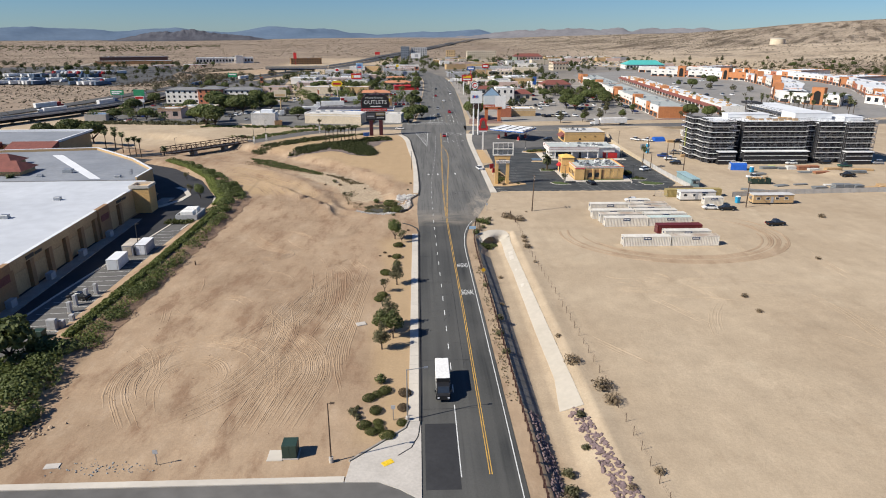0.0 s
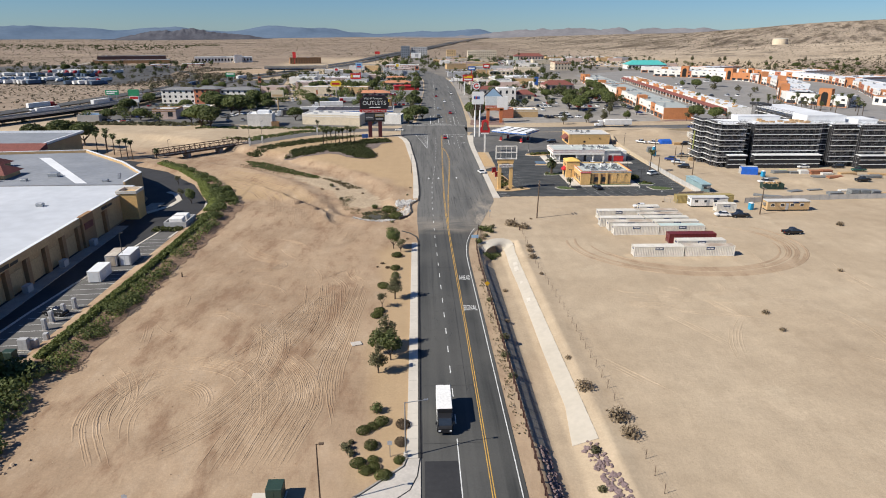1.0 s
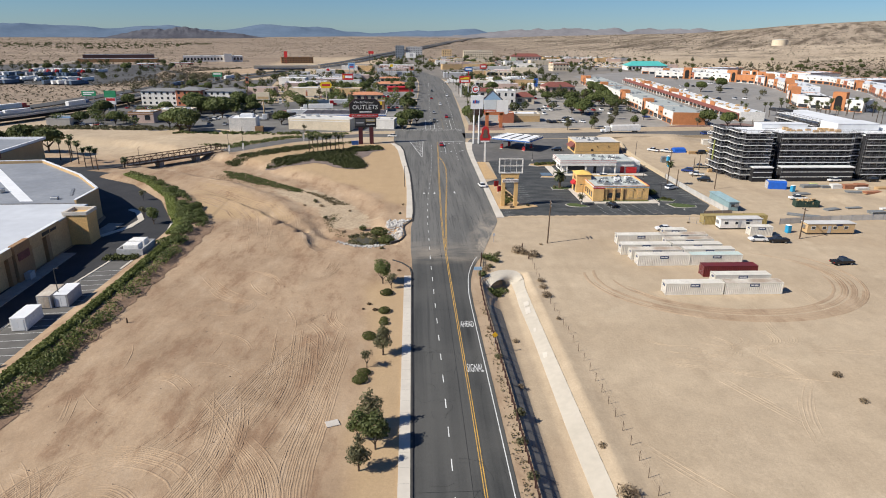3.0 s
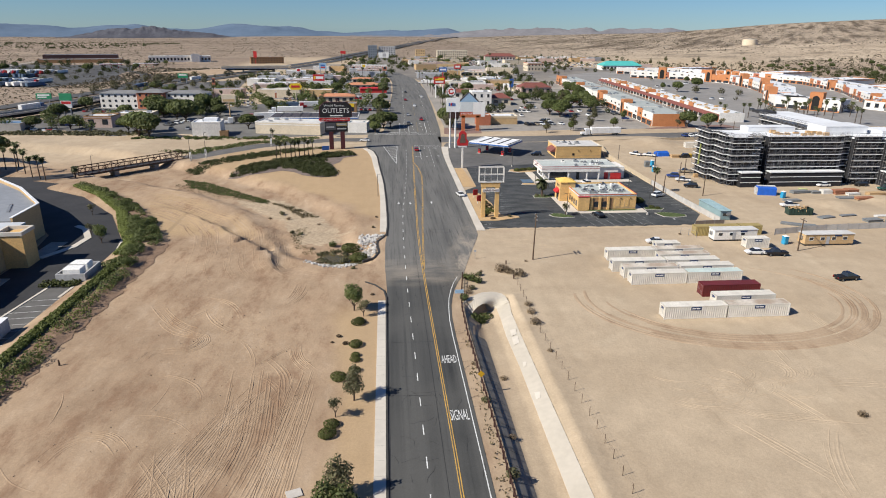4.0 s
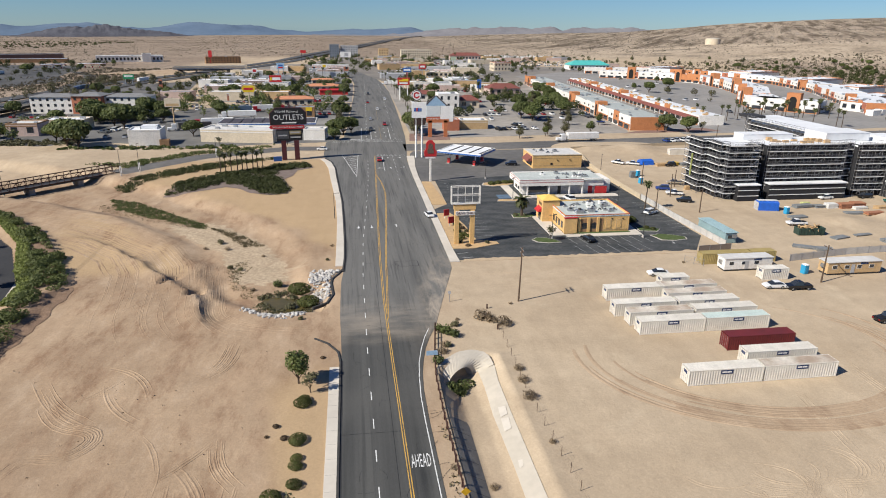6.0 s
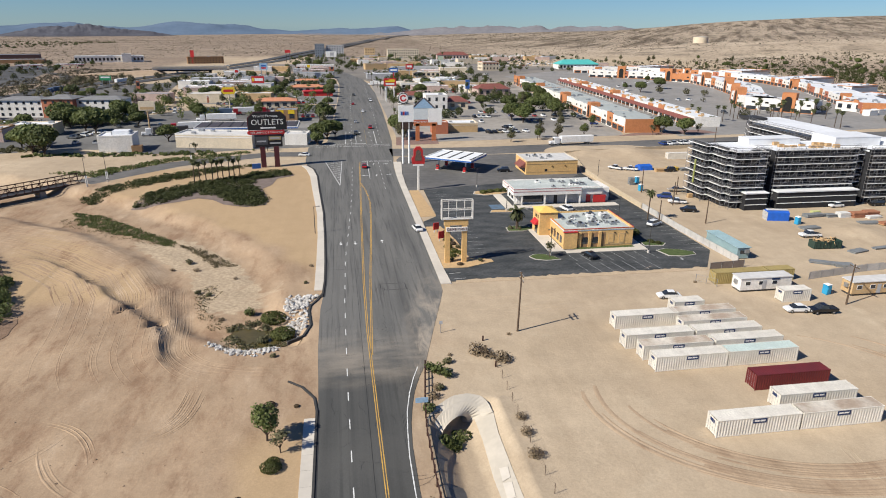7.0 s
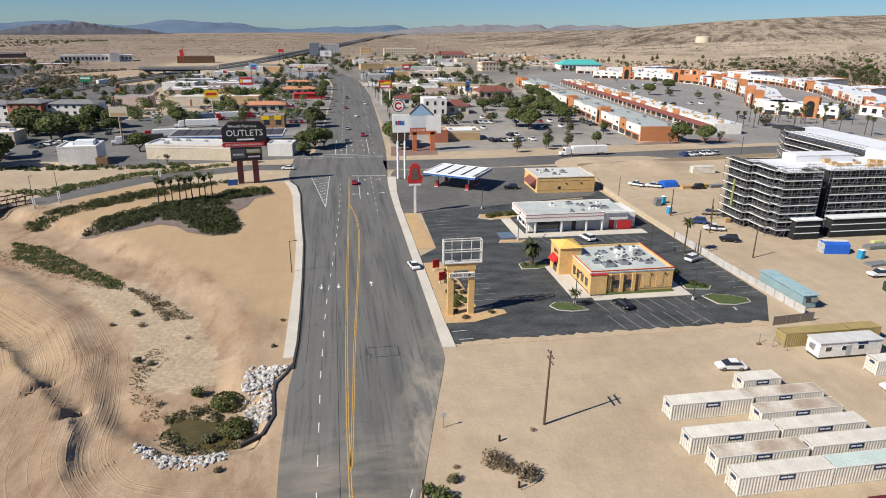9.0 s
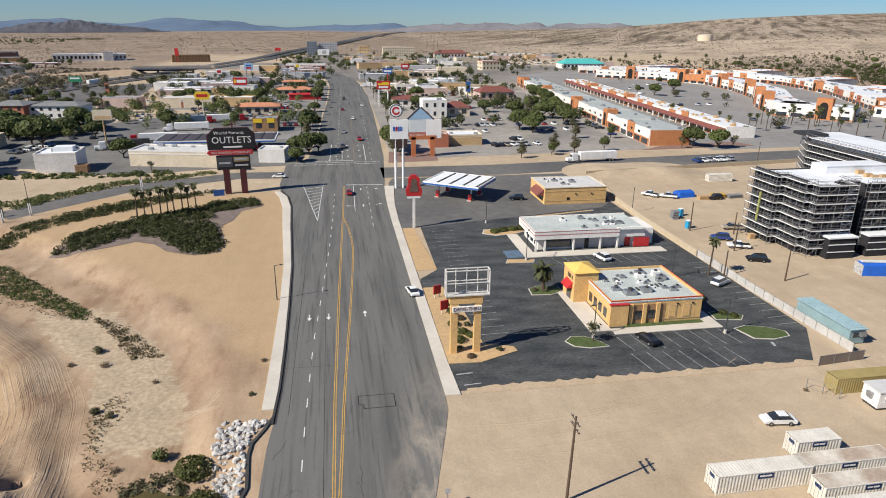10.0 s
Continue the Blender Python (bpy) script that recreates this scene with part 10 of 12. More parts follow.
CAB_WHITE, CAB_RED, CAB_BLUE, TRAILER_BLUE = M("cab_white", (0.75, 0.75, 0.74), rough=0.35), M("cab_red", (0.36, 0.015, 0.02), rough=0.35), M("cab_blue", (0.05, 0.10, 0.22), rough=0.35), M("dull_blue_trailer", (0.10, 0.15, 0.22), rough=0.6)
for x, y, rz, c, t, lab in ((97, 370.6, 5, CAB_WHITE, WHITE, "white semi truck on the cross road"), (-92, 418, 12, CAB_WHITE, STEEL_DARK, "white semi truck with a flatbed at the fuel stop"), (-84, 434, 10, CAB_RED, WHITE, "red semi truck with a white trailer"),
                            (-76, 466, 8, CAB_WHITE, WHITE, "white semi truck parked at the fuel stop"), (-66, 492, 190, CAB_RED, TRAILER_BLUE, "red semi truck with a blue trailer"), (-50, 498, 190, CAB_RED, WHITE, "red semi truck with a white trailer"),
                            (-248, 428, 64, CAB_WHITE, WHITE, "white semi truck on the motorway"), (-232, 492, 256, CAB_BLUE, WHITE, "blue semi truck with a white trailer on the motorway"), (-222, 640, 82, CAB_BLUE, TRAILER_BLUE, "blue semi truck on the motorway"), (-196, 738, 255, CAB_WHITE, WHITE, "white semi truck on the motorway"), (-262, 470, 246, CAB_RED, WHITE, "red semi truck on the motorway"), (30, 690, 0, CAB_WHITE, WHITE, "white semi truck turning into the road")):
    semi(x, y, rz, c, lab, t)


# ---- the town beyond the crossing ----
def lot(name, pts, mat, label, z=0.03):
    b = bmesh.new()
    prism(b, pts, -0.1, z)
    return structure(name, mesh_of(name, b, mat), label, "car park")


lot("lot_west_a", [(-135.9, 374), (-112, 371), (-92, 368), (-60, 370), (-44, 374), (-12, 378), (-7, 450), (-5, 540), (-70, 545), (-140, 470)], M("dark_truck_stop_surface", (0.165, 0.160, 0.150), (0.105, 0.102, 0.097), 0.04, 0.95), "grey asphalt lots of the truck stop")
lot("lot_west_apron", [(-92, 440), (-14, 436), (-14, 470), (-90, 478)], M("pale_truck_stop_surface", (0.250, 0.238, 0.220), (0.150, 0.146, 0.138), 0.04, 0.95), "pale concrete apron of the truck stop", 0.045)
lot("lot_west_b", [(-100, 552), (-4, 545), (-2, 700), (-12, 800), (-100, 800), (-140, 700)], bpy.data.materials["pale_truck_stop_surface"], "grey asphalt lots behind the diners")
lot("lot_west_c", [(-206, 392), (-176, 386), (-136, 374), (-136, 474), (-110, 545), (-196, 545), (-204, 460)], ASPHALT_OLD, "grey asphalt lots round the roadside hotel", 0.05)
lot("lot_east_a", [(24, 384), (138, 394), (148, 420), (150, 545), (166, 720), (28, 720), (26, 520)], M("pale_lot_surface", (0.330, 0.300, 0.262), (0.225, 0.208, 0.186), 0.03, 0.95), "pale worn lots of the shopping strip")
lot("lot_east_b", [(90, 420), (134, 424), (146, 545), (152, 640), (112, 640), (104, 520)], M("dusty_bay_asphalt", (0.290, 0.265, 0.232), (0.170, 0.160, 0.146), 0.06, 0.95), "dusty grey car park with rows of bays", 0.04)
lot("lot_east_c", [(166, 388), (260, 396), (420, 420), (440, 470), (470, 560), (490, 700), (470, 800), (400, 880), (262, 880), (180, 800), (176, 560)], M("grey_lot_surface", (0.265, 0.252, 0.236), (0.215, 0.205, 0.192), 0.03, 0.95), "wide grey car park between the outlet rows")
lot("lot_east_d", [(30, 722), (170, 722), (262, 780), (400, 880), (380, 1260), (-40, 1260), (-60, 1050), (0, 880)], M("dusty_town_ground", (0.255, 0.225, 0.190), (0.150, 0.138, 0.122), 0.02, 0.95), "dusty ground of the far part of town", 0.02)
lot("lot_west_d", [(-205, 548), (-125, 548), (-144, 700), (-150, 740), (-195, 700)], ASPHALT_OLD, "grey asphalt lots beside the motorway")
lot("lot_west_e", [(-100, 804), (-12, 804), (-30, 900), (-60, 1040), (-118, 1040), (-135, 900)], bpy.data.materials["dusty_town_ground"], "dusty lots beyond the diners")
lot("plaza_corner", [(22, 378), (42, 380), (44, 400), (24, 400)], M("reddish_paving", (0.24, 0.15, 0.12), (0.19, 0.12, 0.10), 0.5, 0.9), "reddish paved corner", 0.05)
lot("plaza_mall", [(134, 392), (192, 396), (188, 408), (146, 400)], bpy.data.materials["reddish_paving"], "reddish paved forecourt of the outlet rows", 0.05)

UNIT = {}


def building(x, y, w, d, h, rz, wall, roof, label, storeys=1, name="building", sides="sw", units=3, trim=None, eave=0.0, pitched=False, group="buildings of the town", rise=0.22):
    r = random.Random(int(x * 11 + y * 3))
    root = thing(name, x, y, 0, rz, label, "building", group)
    part("wall", boxm("wall", wall, (-w / 2, -d / 2, -0.3, w / 2, d / 2, h)), None, root)
    if pitched:
        b = bmesh.new()
        e = 0.7
        v = [b.verts.new(p) for p in ((-w / 2 - e, -d / 2 - e, h), (w / 2 + e, -d / 2 - e, h), (w / 2 + e, d / 2 + e, h), (-w / 2 - e, d / 2 + e, h), (-w / 2 + d * 0.35, 0, h + d * rise), (w / 2 - d * 0.35, 0, h + d * rise))]
        for q in ((0, 1, 5, 4), (1, 2, 5), (2, 3, 4, 5), (3, 0, 4), (3, 2, 1, 0)):
            b.faces.new([v[i] for i in q])
        part("roof", b, roof, root, "pitched roof")
    else:
        part("roof", boxm("roof", roof, (-w / 2 + 0.3, -d / 2 + 0.3, h, w / 2 - 0.3, d / 2 - 0.3, h + 0.12)), None, root, "flat roof")
        p = 0.6
        part("parapet", boxm("parapet", trim or wall, (-w / 2 - 0.05, -d / 2 - 0.05, h, w / 2 + 0.05, -d / 2 + 0.3, h + p), (-w / 2 - 0.05, d / 2 - 0.3, h, w / 2 + 0.05, d / 2 + 0.05, h + p), (-w / 2 - 0.05, -d / 2 + 0.3, h, -w / 2 + 0.3, d / 2 - 0.3, h + p), (w / 2 - 0.3, -d / 2 + 0.3, h, w / 2 + 0.05, d / 2 - 0.3, h + p)), None, root)
        for k in range(units):
            s = r.uniform(0.6, 1.3)
            key = round(s, 1)
            if key not in UNIT:
                b = bmesh.new()
                box(b, -key, -key * 0.7, 0, key, key * 0.7, key * 0.9)
                bevel(b, 0.08)
                UNIT[key] = mesh_of("roof_unit", b, STEEL)
            part("roof_unit", UNIT[key], None, root, at=pose(r.uniform(-w / 2 + 2, w / 2 - 2), r.uniform(-d / 2 + 2, d / 2 - 2), h + 0.12))
    fh = h / storeys
    key = ("win", round(fh, 1), storeys > 1)
    if key not in UNIT:
        UNIT[key] = boxm("window", GLASS, (-0.75 if storeys > 1 else -1.4, -0.06, fh * 0.3, 0.75 if storeys > 1 else 1.4, 0.06, fh * 0.78))
    gap = 3.6 if storeys > 1 else 4.6
    for f in range(storeys):
        if "s" in sides:
            n = int((w - 1.5) / gap)
            for j in range(n):
                part("window", UNIT[key], None, root, at=pose(-w / 2 + w * (j + 0.5) / n, -d / 2 - 0.02, f * fh))
        if "w" in sides:
            n = int((d - 1.5) / gap)
            for j in range(n):
                part("window", UNIT[key], None, root, at=pose(-w / 2 - 0.02, -d / 2 + d * (j + 0.5) / n, f * fh, 0, 0, 90))
    if trim and not pitched:
        part("band", boxm("band", trim, (-w / 2 - 0.08, -d / 2 - 0.08, h * 0.82, w / 2 + 0.08, -d / 2 - 0.01, h * 0.9)), None, root)
    return root


ROOF_HOTEL = M("grey_shingle_roof", (0.215, 0.215, 0.215), (0.165, 0.165, 0.168), 0.3, 0.9)
# west of the road
building(-96.5, 380.8, 13.5, 12.5, 6.4, 4, STUCCO_WHITE, ROOF_WHITE, "white block-like diner with a stepped roof", 1, "diner", "w", 4)
solid("roof_block", boxm("roof_block", ROOF_WHITE, (-3, -2, 0, 3.5, 3, 1.6)), None, "white stepped block on the diner's roof", "roof block", at=pose(-95.5, 382, 6.5, 0, 0, 4))
building(-87.6, 374.6, 4, 3, 2.2, 4, STUCCO_DARK, ROOF_PALE, "small brown enclosure beside the diner", 1, "enclosure", "", 0)
building(-56, 386, 34, 13, 5.6, -12, STUCCO_CREAM, ROOF_PALE, "long cream service building with a parapet", 1, "service_building", "", 5, STUCCO_WHITE)
building(-22.0, 388, 10, 9, 4.6, -8, STUCCO_WHITE, ROOF_PALE, "small white service building", 1, "service_building", "", 1)
fuel_canopy(-46.8, 415.5, 0, 48, 20, "long dark-roofed fuel station canopy with a blue edge", (-16, -5, 5, 16), 9, M("dark_canopy_panel", (0.075, 0.062, 0.066), (0.050, 0.048, 0.056), 0.3, 0.7))
b = building(-32, 466, 12, 12, 6.0, 0, STUCCO_DARK, ROOF_GREY, "brown diner with yellow sign panels", 1, "diner", "s", 2)
part("sign_panel", boxm("sign_panel", YELLOW, (-5.6, -6.12, 4.4, -1.4, -6.03, 6.4), (1.0, -6.12, 4.4, 4.6, -6.03, 6.6)), None, b, "yellow sign panels")
building(-43, 533, 25, 15, 4.4, 4, STUCCO_CREAM, TILE_ORANGE, "low diner with an orange tiled roof", 1, "diner", "s", 0, pitched=True, rise=0.11)
building(-27, 634, 27, 15, 4.4, 4, STUCCO_CREAM, TILE_ORANGE, "diner with an orange tiled roof", 1, "diner", "s", 0, pitched=True, rise=0.11)
building(-18, 604, 22, 8, 3.6, 4, RED, RED, "low diner with a bright red awning", 1, "diner", "", 0, pitched=True, rise=0.11)
for sx, wall, lab in ((-181, STUCCO_WHITE, "white three-storey hotel block with a grey hip roof"), (-139, STUCCO_WHITE, "white three-storey hotel block with a grey hip roof")):
    building(sx, 500 if sx < -160 else 500, 25, 15, 9.6, -5, wall, ROOF_HOTEL, lab, 3, "hotel", "sw", 0, pitched=True, rise=0.11)
building(-160.2, 498, 17, 17, 10.4, -5, M("terracotta_stucco", (0.46, 0.17, 0.095), (0.40, 0.145, 0.08), 0.3, 0.9), ROOF_HOTEL, "brick-red middle block of the roadside hotel", 3, "hotel", "sw", 0, pitched=True, rise=0.11)
building(-160, 412, 14, 13, 5.6, 0, STUCCO_PINK, ROOF_PALE, "dusty pink diner with dark bands", 1, "diner", "sw", 2, STUCCO_DARK)
building(-148, 428, 20, 12, 5.0, 0, STUCCO_CREAM, ROOF_WHITE, "cream diner with a white roof", 1, "diner", "s", 3)
building(-198, 396, 12, 12, 4.0, 4, CONCRETE, M("blue_metal_roof", (0.16, 0.26, 0.40), rough=0.5), "small pump house with a blue metal roof", 1, "pump_house", "", 0)
building(-97, 640, 22, 12, 5, 6, STUCCO_WHITE, ROOF_WHITE, "white flat-roofed store among the lots", 1, "store", "s", 2)
building(-86, 566, 14, 10, 4.6, 6, STUCCO_BRICK, ROOF_WHITE, "small red and white diner", 1, "diner", "s", 2, WHITE)
building(-60, 730, 26, 12, 4.6, 0, STUCCO_CREAM, ROOF_WHITE, "white-roofed store by the ramp", 1, "store", "s", 2)
fuel_canopy(-84, 700, 0, 26, 12, "white and blue fuel canopy by the ramp", (-7, 7), 3)
building(-30, 700, 20, 11, 4.4, 0, STUCCO_CREAM, TILE_ORANGE, "store with an orange tiled roof", 1, "store", "s", 0, pitched=True, rise=0.11)
building(-28, 905, 44, 16, 6, 0, STUCCO_BRICK, ROOF_PALE, "long red and cream diner", 1, "diner", "s", 2, WHITE)
building(-4, 1275, 30, 20, 19, 0, STUCCO_GREY, ROOF_GREY, "grey five-storey hotel tower", 5, "hotel", "sw", 3)
building(-30, 1268, 16, 16, 21, 0, M("blue_grey_cladding", (0.20, 0.23, 0.27), rough=0.6), ROOF_GREY, "darker blue-grey stair tower of the hotel", 5, "hotel", "s", 1)
building(-184, 1064, 48, 13, 8.5, 16, STUCCO_DARK, ROOF_GREY, "long tan motel of three storeys", 3, "motel", "s", 2)
# east of the road
building(57.6, 419, 19, 13, 4.2, 0, STUCCO_TAN, ROOF_WHITE, "tan shop with a white roof", 1, "shop", "", 2, STUCCO_CREAM)
building(47, 412, 8, 8, 5.2, 0, STUCCO_BRICK, ROOF_PALE, "brick-red corner of the tan shop", 1, "shop", "", 1)
building(59, 507, 14, 14, 9.6, 0, STUCCO_WHITE, ROOF_WHITE, "white two-storey corner shop", 2, "shop", "s", 2)
building(74, 514, 14, 14, 5.0, 0, STUCCO_CREAM, TILE_RED, "shop with a dark red tiled roof", 1, "shop", "s", 0, pitched=True)
building(117, 596, 26, 16, 5.6, 6, STUCCO_PINK, TILE_RED, "long shop with a dusty red roof", 1, "shop", "s", 0, pitched=True)
building(186, 905, 22, 18, 10, 8, STUCCO_CREAM, ROOF_WHITE, "cream two-storey store with a white roof", 2, "store", "sw", 2, STUCCO_BRICK)
building(188, 1180, 52, 22, 7.5, -4, STUCCO_PINK, TILE_RED, "wide store with a dusty red roof", 1, "store", "s", 0, pitched=True)
building(108, 1205, 52, 18, 15, 0, STUCCO_CREAM, ROOF_WHITE, "cream four-storey hotel beyond the town", 4, "hotel", "s", 2)
building(52, 1190, 16, 14, 17, 0, STUCCO_TAN, TILE_ORANGE, "tan hotel tower with an orange cap", 4, "hotel", "s", 0)
t = building(312, 934, 54, 26, 6.0, 0, STUCCO_WHITE, TEAL, "store with a bright teal metal roof", 1, "store", "s", 0, pitched=True)
building(92, 800, 30, 14, 5, 0, STUCCO_CREAM, ROOF_WHITE, "white-roofed strip of shops", 1, "shop", "s", 3)
building(62, 660, 22, 12, 4.6, 0, STUCCO_WHITE, ROOF_PALE, "pale low shop with a gravel roof", 1, "shop", "s", 2)
building(92, 690, 26, 12, 4.6, 0, STUCCO_CREAM, ROOF_WHITE, "white-roofed strip of shops", 1, "shop", "s", 3, SKYBLUE)
building(48, 560, 16, 11, 4.6, 0, STUCCO_WHITE, TILE_RED, "white diner with a red roof", 1, "diner", "s", 0, pitched=True)
town = random.Random(31)
walls, roofs = (STUCCO_CREAM, STUCCO_WHITE, STUCCO_TAN, STUCCO_PINK, STUCCO_GREY), (ROOF_WHITE, ROOF_PALE, ROOF_WHITE, ROOF_GREY)
names = {"cream_stucco": "cream", "white_stucco": "white", "tan_stucco": "tan", "dusty_pink_stucco": "pinkish", "grey_stucco": "grey"}
for k in range(84):      # the small buildings between
    zone = k % 6
    x, y = ((town.uniform(40, 160), town.uniform(735, 1120)), (town.uniform(-150, -20), town.uniform(760, 900)), (town.uniform(160, 380), town.uniform(960, 1230)), (town.uniform(30, 110), town.uniform(850, 1180)),
            (town.uniform(-130, -60), town.uniform(560, 720)), (town.uniform(60, 130), town.uniform(620, 740)))[zone]
    wl = town.choice(walls)
    building(x, y, town.uniform(14, 34), town.uniform(10, 16), town.uniform(4, 6.5), town.uniform(-8, 8), wl, town.choice(roofs), names[wl.name] + " low commercial building in the town", 1, "building", "", town.randint(0, 2))
# warehouses and the big travel stop to the north-west
building(-470, 1112, 100, 30, 9, 18, M("dark_brown_cladding", (0.150, 0.085, 0.070), rough=0.8), ROOF_GREY, "long brown warehouse with a grey roof", 1, "warehouse", "", 3)
building(-452, 1068, 110, 22, 4.5, 14, STUCCO_DARK, M("blue_white_roof", (0.42, 0.50, 0.58), rough=0.5), "low shed with a bluish white roof", 1, "warehouse", "", 0)
building(-322, 1104, 88, 30, 8, 17, STUCCO_WHITE, ROOF_PALE, "long white warehouse with docks", 1, "warehouse", "s", 4)
building(-296, 1094, 12, 12, 11, 17, STUCCO_WHITE, ROOF_WHITE, "white office block of the warehouse", 1, "warehouse", "", 1)


# ---- outlet rows: white and orange shopfronts ----
SHOP = {"w": STUCCO_WHITE, "o": STUCCO_ORANGE, "b": STUCCO_BRICK}


def mall_block(x0, y0, x1, y1, depth, h, seed, label, awning=False, tower=True, roof=None):
    """One block of a row: its front runs from (x0, y0) to (x1, y1), shops facing to the left of that way."""
    r = random.Random(seed)
    ln = math.dist((x0, y0), (x1, y1))
    root = thing("outlet_block", x0, y0, 0, math.degrees(math.atan2(y1 - y0, x1 - x0)), label, "shopping block", "outlet rows")
    part("wall", boxm("wall", STUCCO_WHITE, (0, -depth, -0.3, ln, -0.3, h)), None, root)
    part("roof", boxm("roof", roof or ROOF_WHITE, (0.1, -depth - 0.1, h, ln - 0.1, -0.2, h + 0.3)), None, root, "pale flat roof")
    n = max(2, round(ln / 8.5))
    kinds = [r.choice("wwwwwobwwo" if h < 6.8 else "wwwwwwbwo") for k in range(n)]
    for k in range(n):
        a, b = ln * k / n, ln * (k + 1) / n
        hh = h + (0.9, 1.8, 0.5)["wob".index(kinds[k])] * r.uniform(0.6, 1.2)
        f = part("front", boxm("front", SHOP[kinds[k]], (a + 0.03, -0.3, -0.3, b - 0.03, 0.25 if kinds[k] != "w" else 0.05, hh)), None, root, {"w": "white shopfront", "o": "orange shopfront", "b": "brick-red shopfront"}[kinds[k]])
        part("shop_window", boxm("shop_window", GLASS, (a + 1.2, 0.26, 0.4, b - 1.2, 0.34, 2.7)), None, f)
        if r.random() < 0.7:
            part("upper_window", boxm("upper_window", DARK, (a + 2.0, 0.26, h * 0.68, a + 4.2, 0.33, h * 0.84)), None, f)
        if k % 4 != 3:
            part("base_band", boxm("base_band", STUCCO_ORANGE if kinds[k] == "w" else STUCCO_WHITE, (a + 0.1, 0.055 if kinds[k] == "w" else 0.255, 0, b - 0.1, 0.25 if kinds[k] == "w" else 0.3, 1.1 if h > 6.8 or kinds[k] != "w" else 3.2)), None, f)
    part("end_wall", boxm("end_wall", STUCCO_ORANGE if r.random() < 0.4 else STUCCO_WHITE, (-0.25, -depth, -0.3, -0.01, -0.31, h + 0.6)), None, root)
    if awning:
        b = bmesh.new()
        v = [b.verts.new(p) for p in ((0, 3.2, 3.0), (ln, 3.2, 3.0), (ln, 0.36, 4.6), (0, 0.36, 4.6), (ln, 0.36, 3.0), (0, 0.36, 3.0))]
        for q in ((0, 1, 2, 3), (0, 5, 4, 1), (1, 4, 2), (0, 3, 5)):
            b.faces.new([v[i] for i in q])
        part("arcade_roof", b, TILE_RED, root, "red tiled arcade roof")
        for k in range(n + 1):
            part("arcade_post", boxm("arcade_post", STUCCO_WHITE, (-0.2, -0.2, -0.1, 0.2, 0.2, 3.0)), None, root, at=pose(min(max(0.3, ln * k / n), ln - 0.3), 2.9, 0))
    for k in range(int(ln / (3.2 if awning else 7))):
        s = round(r.uniform(0.6, 1.2), 1)
        if (s, awning) not in UNIT:
            b = bmesh.new()
            box(b, -s, -s * 0.7, 0, s, s * 0.7, s * 0.9)
            UNIT[s, awning] = mesh_of("roof_unit", b, LUMBER if awning else STEEL)
        part("roof_unit", UNIT[s, awning], None, root, at=pose(r.uniform(2, ln - 2), -r.uniform(2, depth - 2), h + 0.3))
    if tower:
        a, tw_w, up = r.uniform(0.2, 0.6) * ln, 8.5 if h > 6.8 else 6.0, 5.4 if h > 6.8 else 2.6
        mid, ar = a + tw_w / 2, tw_w * 0.27
        t = part("gate_tower", boxm("gate_tower", STUCCO_ORANGE, (a, -5.5, 0, a + tw_w, 0.6, h + up)), None, root, "orange gate tower with an arch")
        # Flat black plate on the solid tower paints the shade of an arch opening.
        bm = bmesh.new()
        pts = [(mid - ar, 0.5), (mid + ar, 0.5), (mid + ar, h + up - 2 * ar)] + [(mid + ar * math.cos(q), h + up - 2 * ar + ar * math.sin(q)) for q in np.linspace(0, math.pi, 8)[1:]]
        lo = [bm.verts.new((x, 0.61, z)) for x, z in pts]
        hi = [bm.verts.new((x, 0.66, z)) for x, z in pts]
        bm.faces.new(hi[::-1])
        for i in range(len(pts)):
            bm.faces.new((lo[i - 1], lo[i], hi[i], hi[i - 1]))
        part("arch", bm, DARK, t)
    return root


OUT = "white and orange stucco outlet shops with a flat roof"
for k in range(8):
    a, b = 402 + 37 * k, 402 + 37 * (k + 1) - 0.6
    fx = lambda y: 142.2 + (y - 402) * 0.072
    mall_block(fx(a), a, fx(b), b, 19, 6.4, 50 + k, OUT, tower=k % 2 == 1, roof=M("grey_white_roof", (0.42, 0.45, 0.43), (0.35, 0.375, 0.36), 0.05, 0.8, fine=0.1) if k == 0 else bpy.data.materials["grey_white_roof"])
for k in range(7):
    a, b = 418 + 41 * k, 418 + 41 * (k + 1) - 0.6
    fx = lambda y: 190 + (y - 418) * 0.075
    mall_block(fx(a), a, fx(b), b, 15, 4.8, 70 + k, "white outlet shops with a red tiled arcade", True, tower=k in (3, 5))
RING = [(296, 460), (269, 492), (284, 532), (318, 586), (336, 640), (346, 700), (322, 752), (272, 784)]
for k, ((xa, ya), (xb, yb)) in enumerate(zip(RING, RING[1:])):
    mall_block(xa, ya, xb, yb, 22, 7.0, 90 + k, "tall white and orange outlet shops", False, True)
for k, ((xa, ya), (xb, yb)) in enumerate(zip([(332, 462), (368, 540), (402, 610), (420, 690), (404, 770), (350, 830)], [(367, 539), (401, 609), (419, 689), (404, 769), (351, 829), (280, 852)])):
    mall_block(xa, ya, xb, yb, 24, 6.4, 110 + k, "white-roofed outlet shops behind the ring", False, k % 2 == 0)
for x, y, w, d in ((345, 478, 26, 18), (390, 520, 34, 20), (440, 600, 40, 26), (465, 690, 50, 30), (470, 800, 50, 30), (390, 880, 60, 26)):
    building(x, y, w, d, 6, 20, STUCCO_WHITE, ROOF_WHITE, "white-roofed store behind the outlet rows", 1, "store", "w", 5, STUCCO_ORANGE)
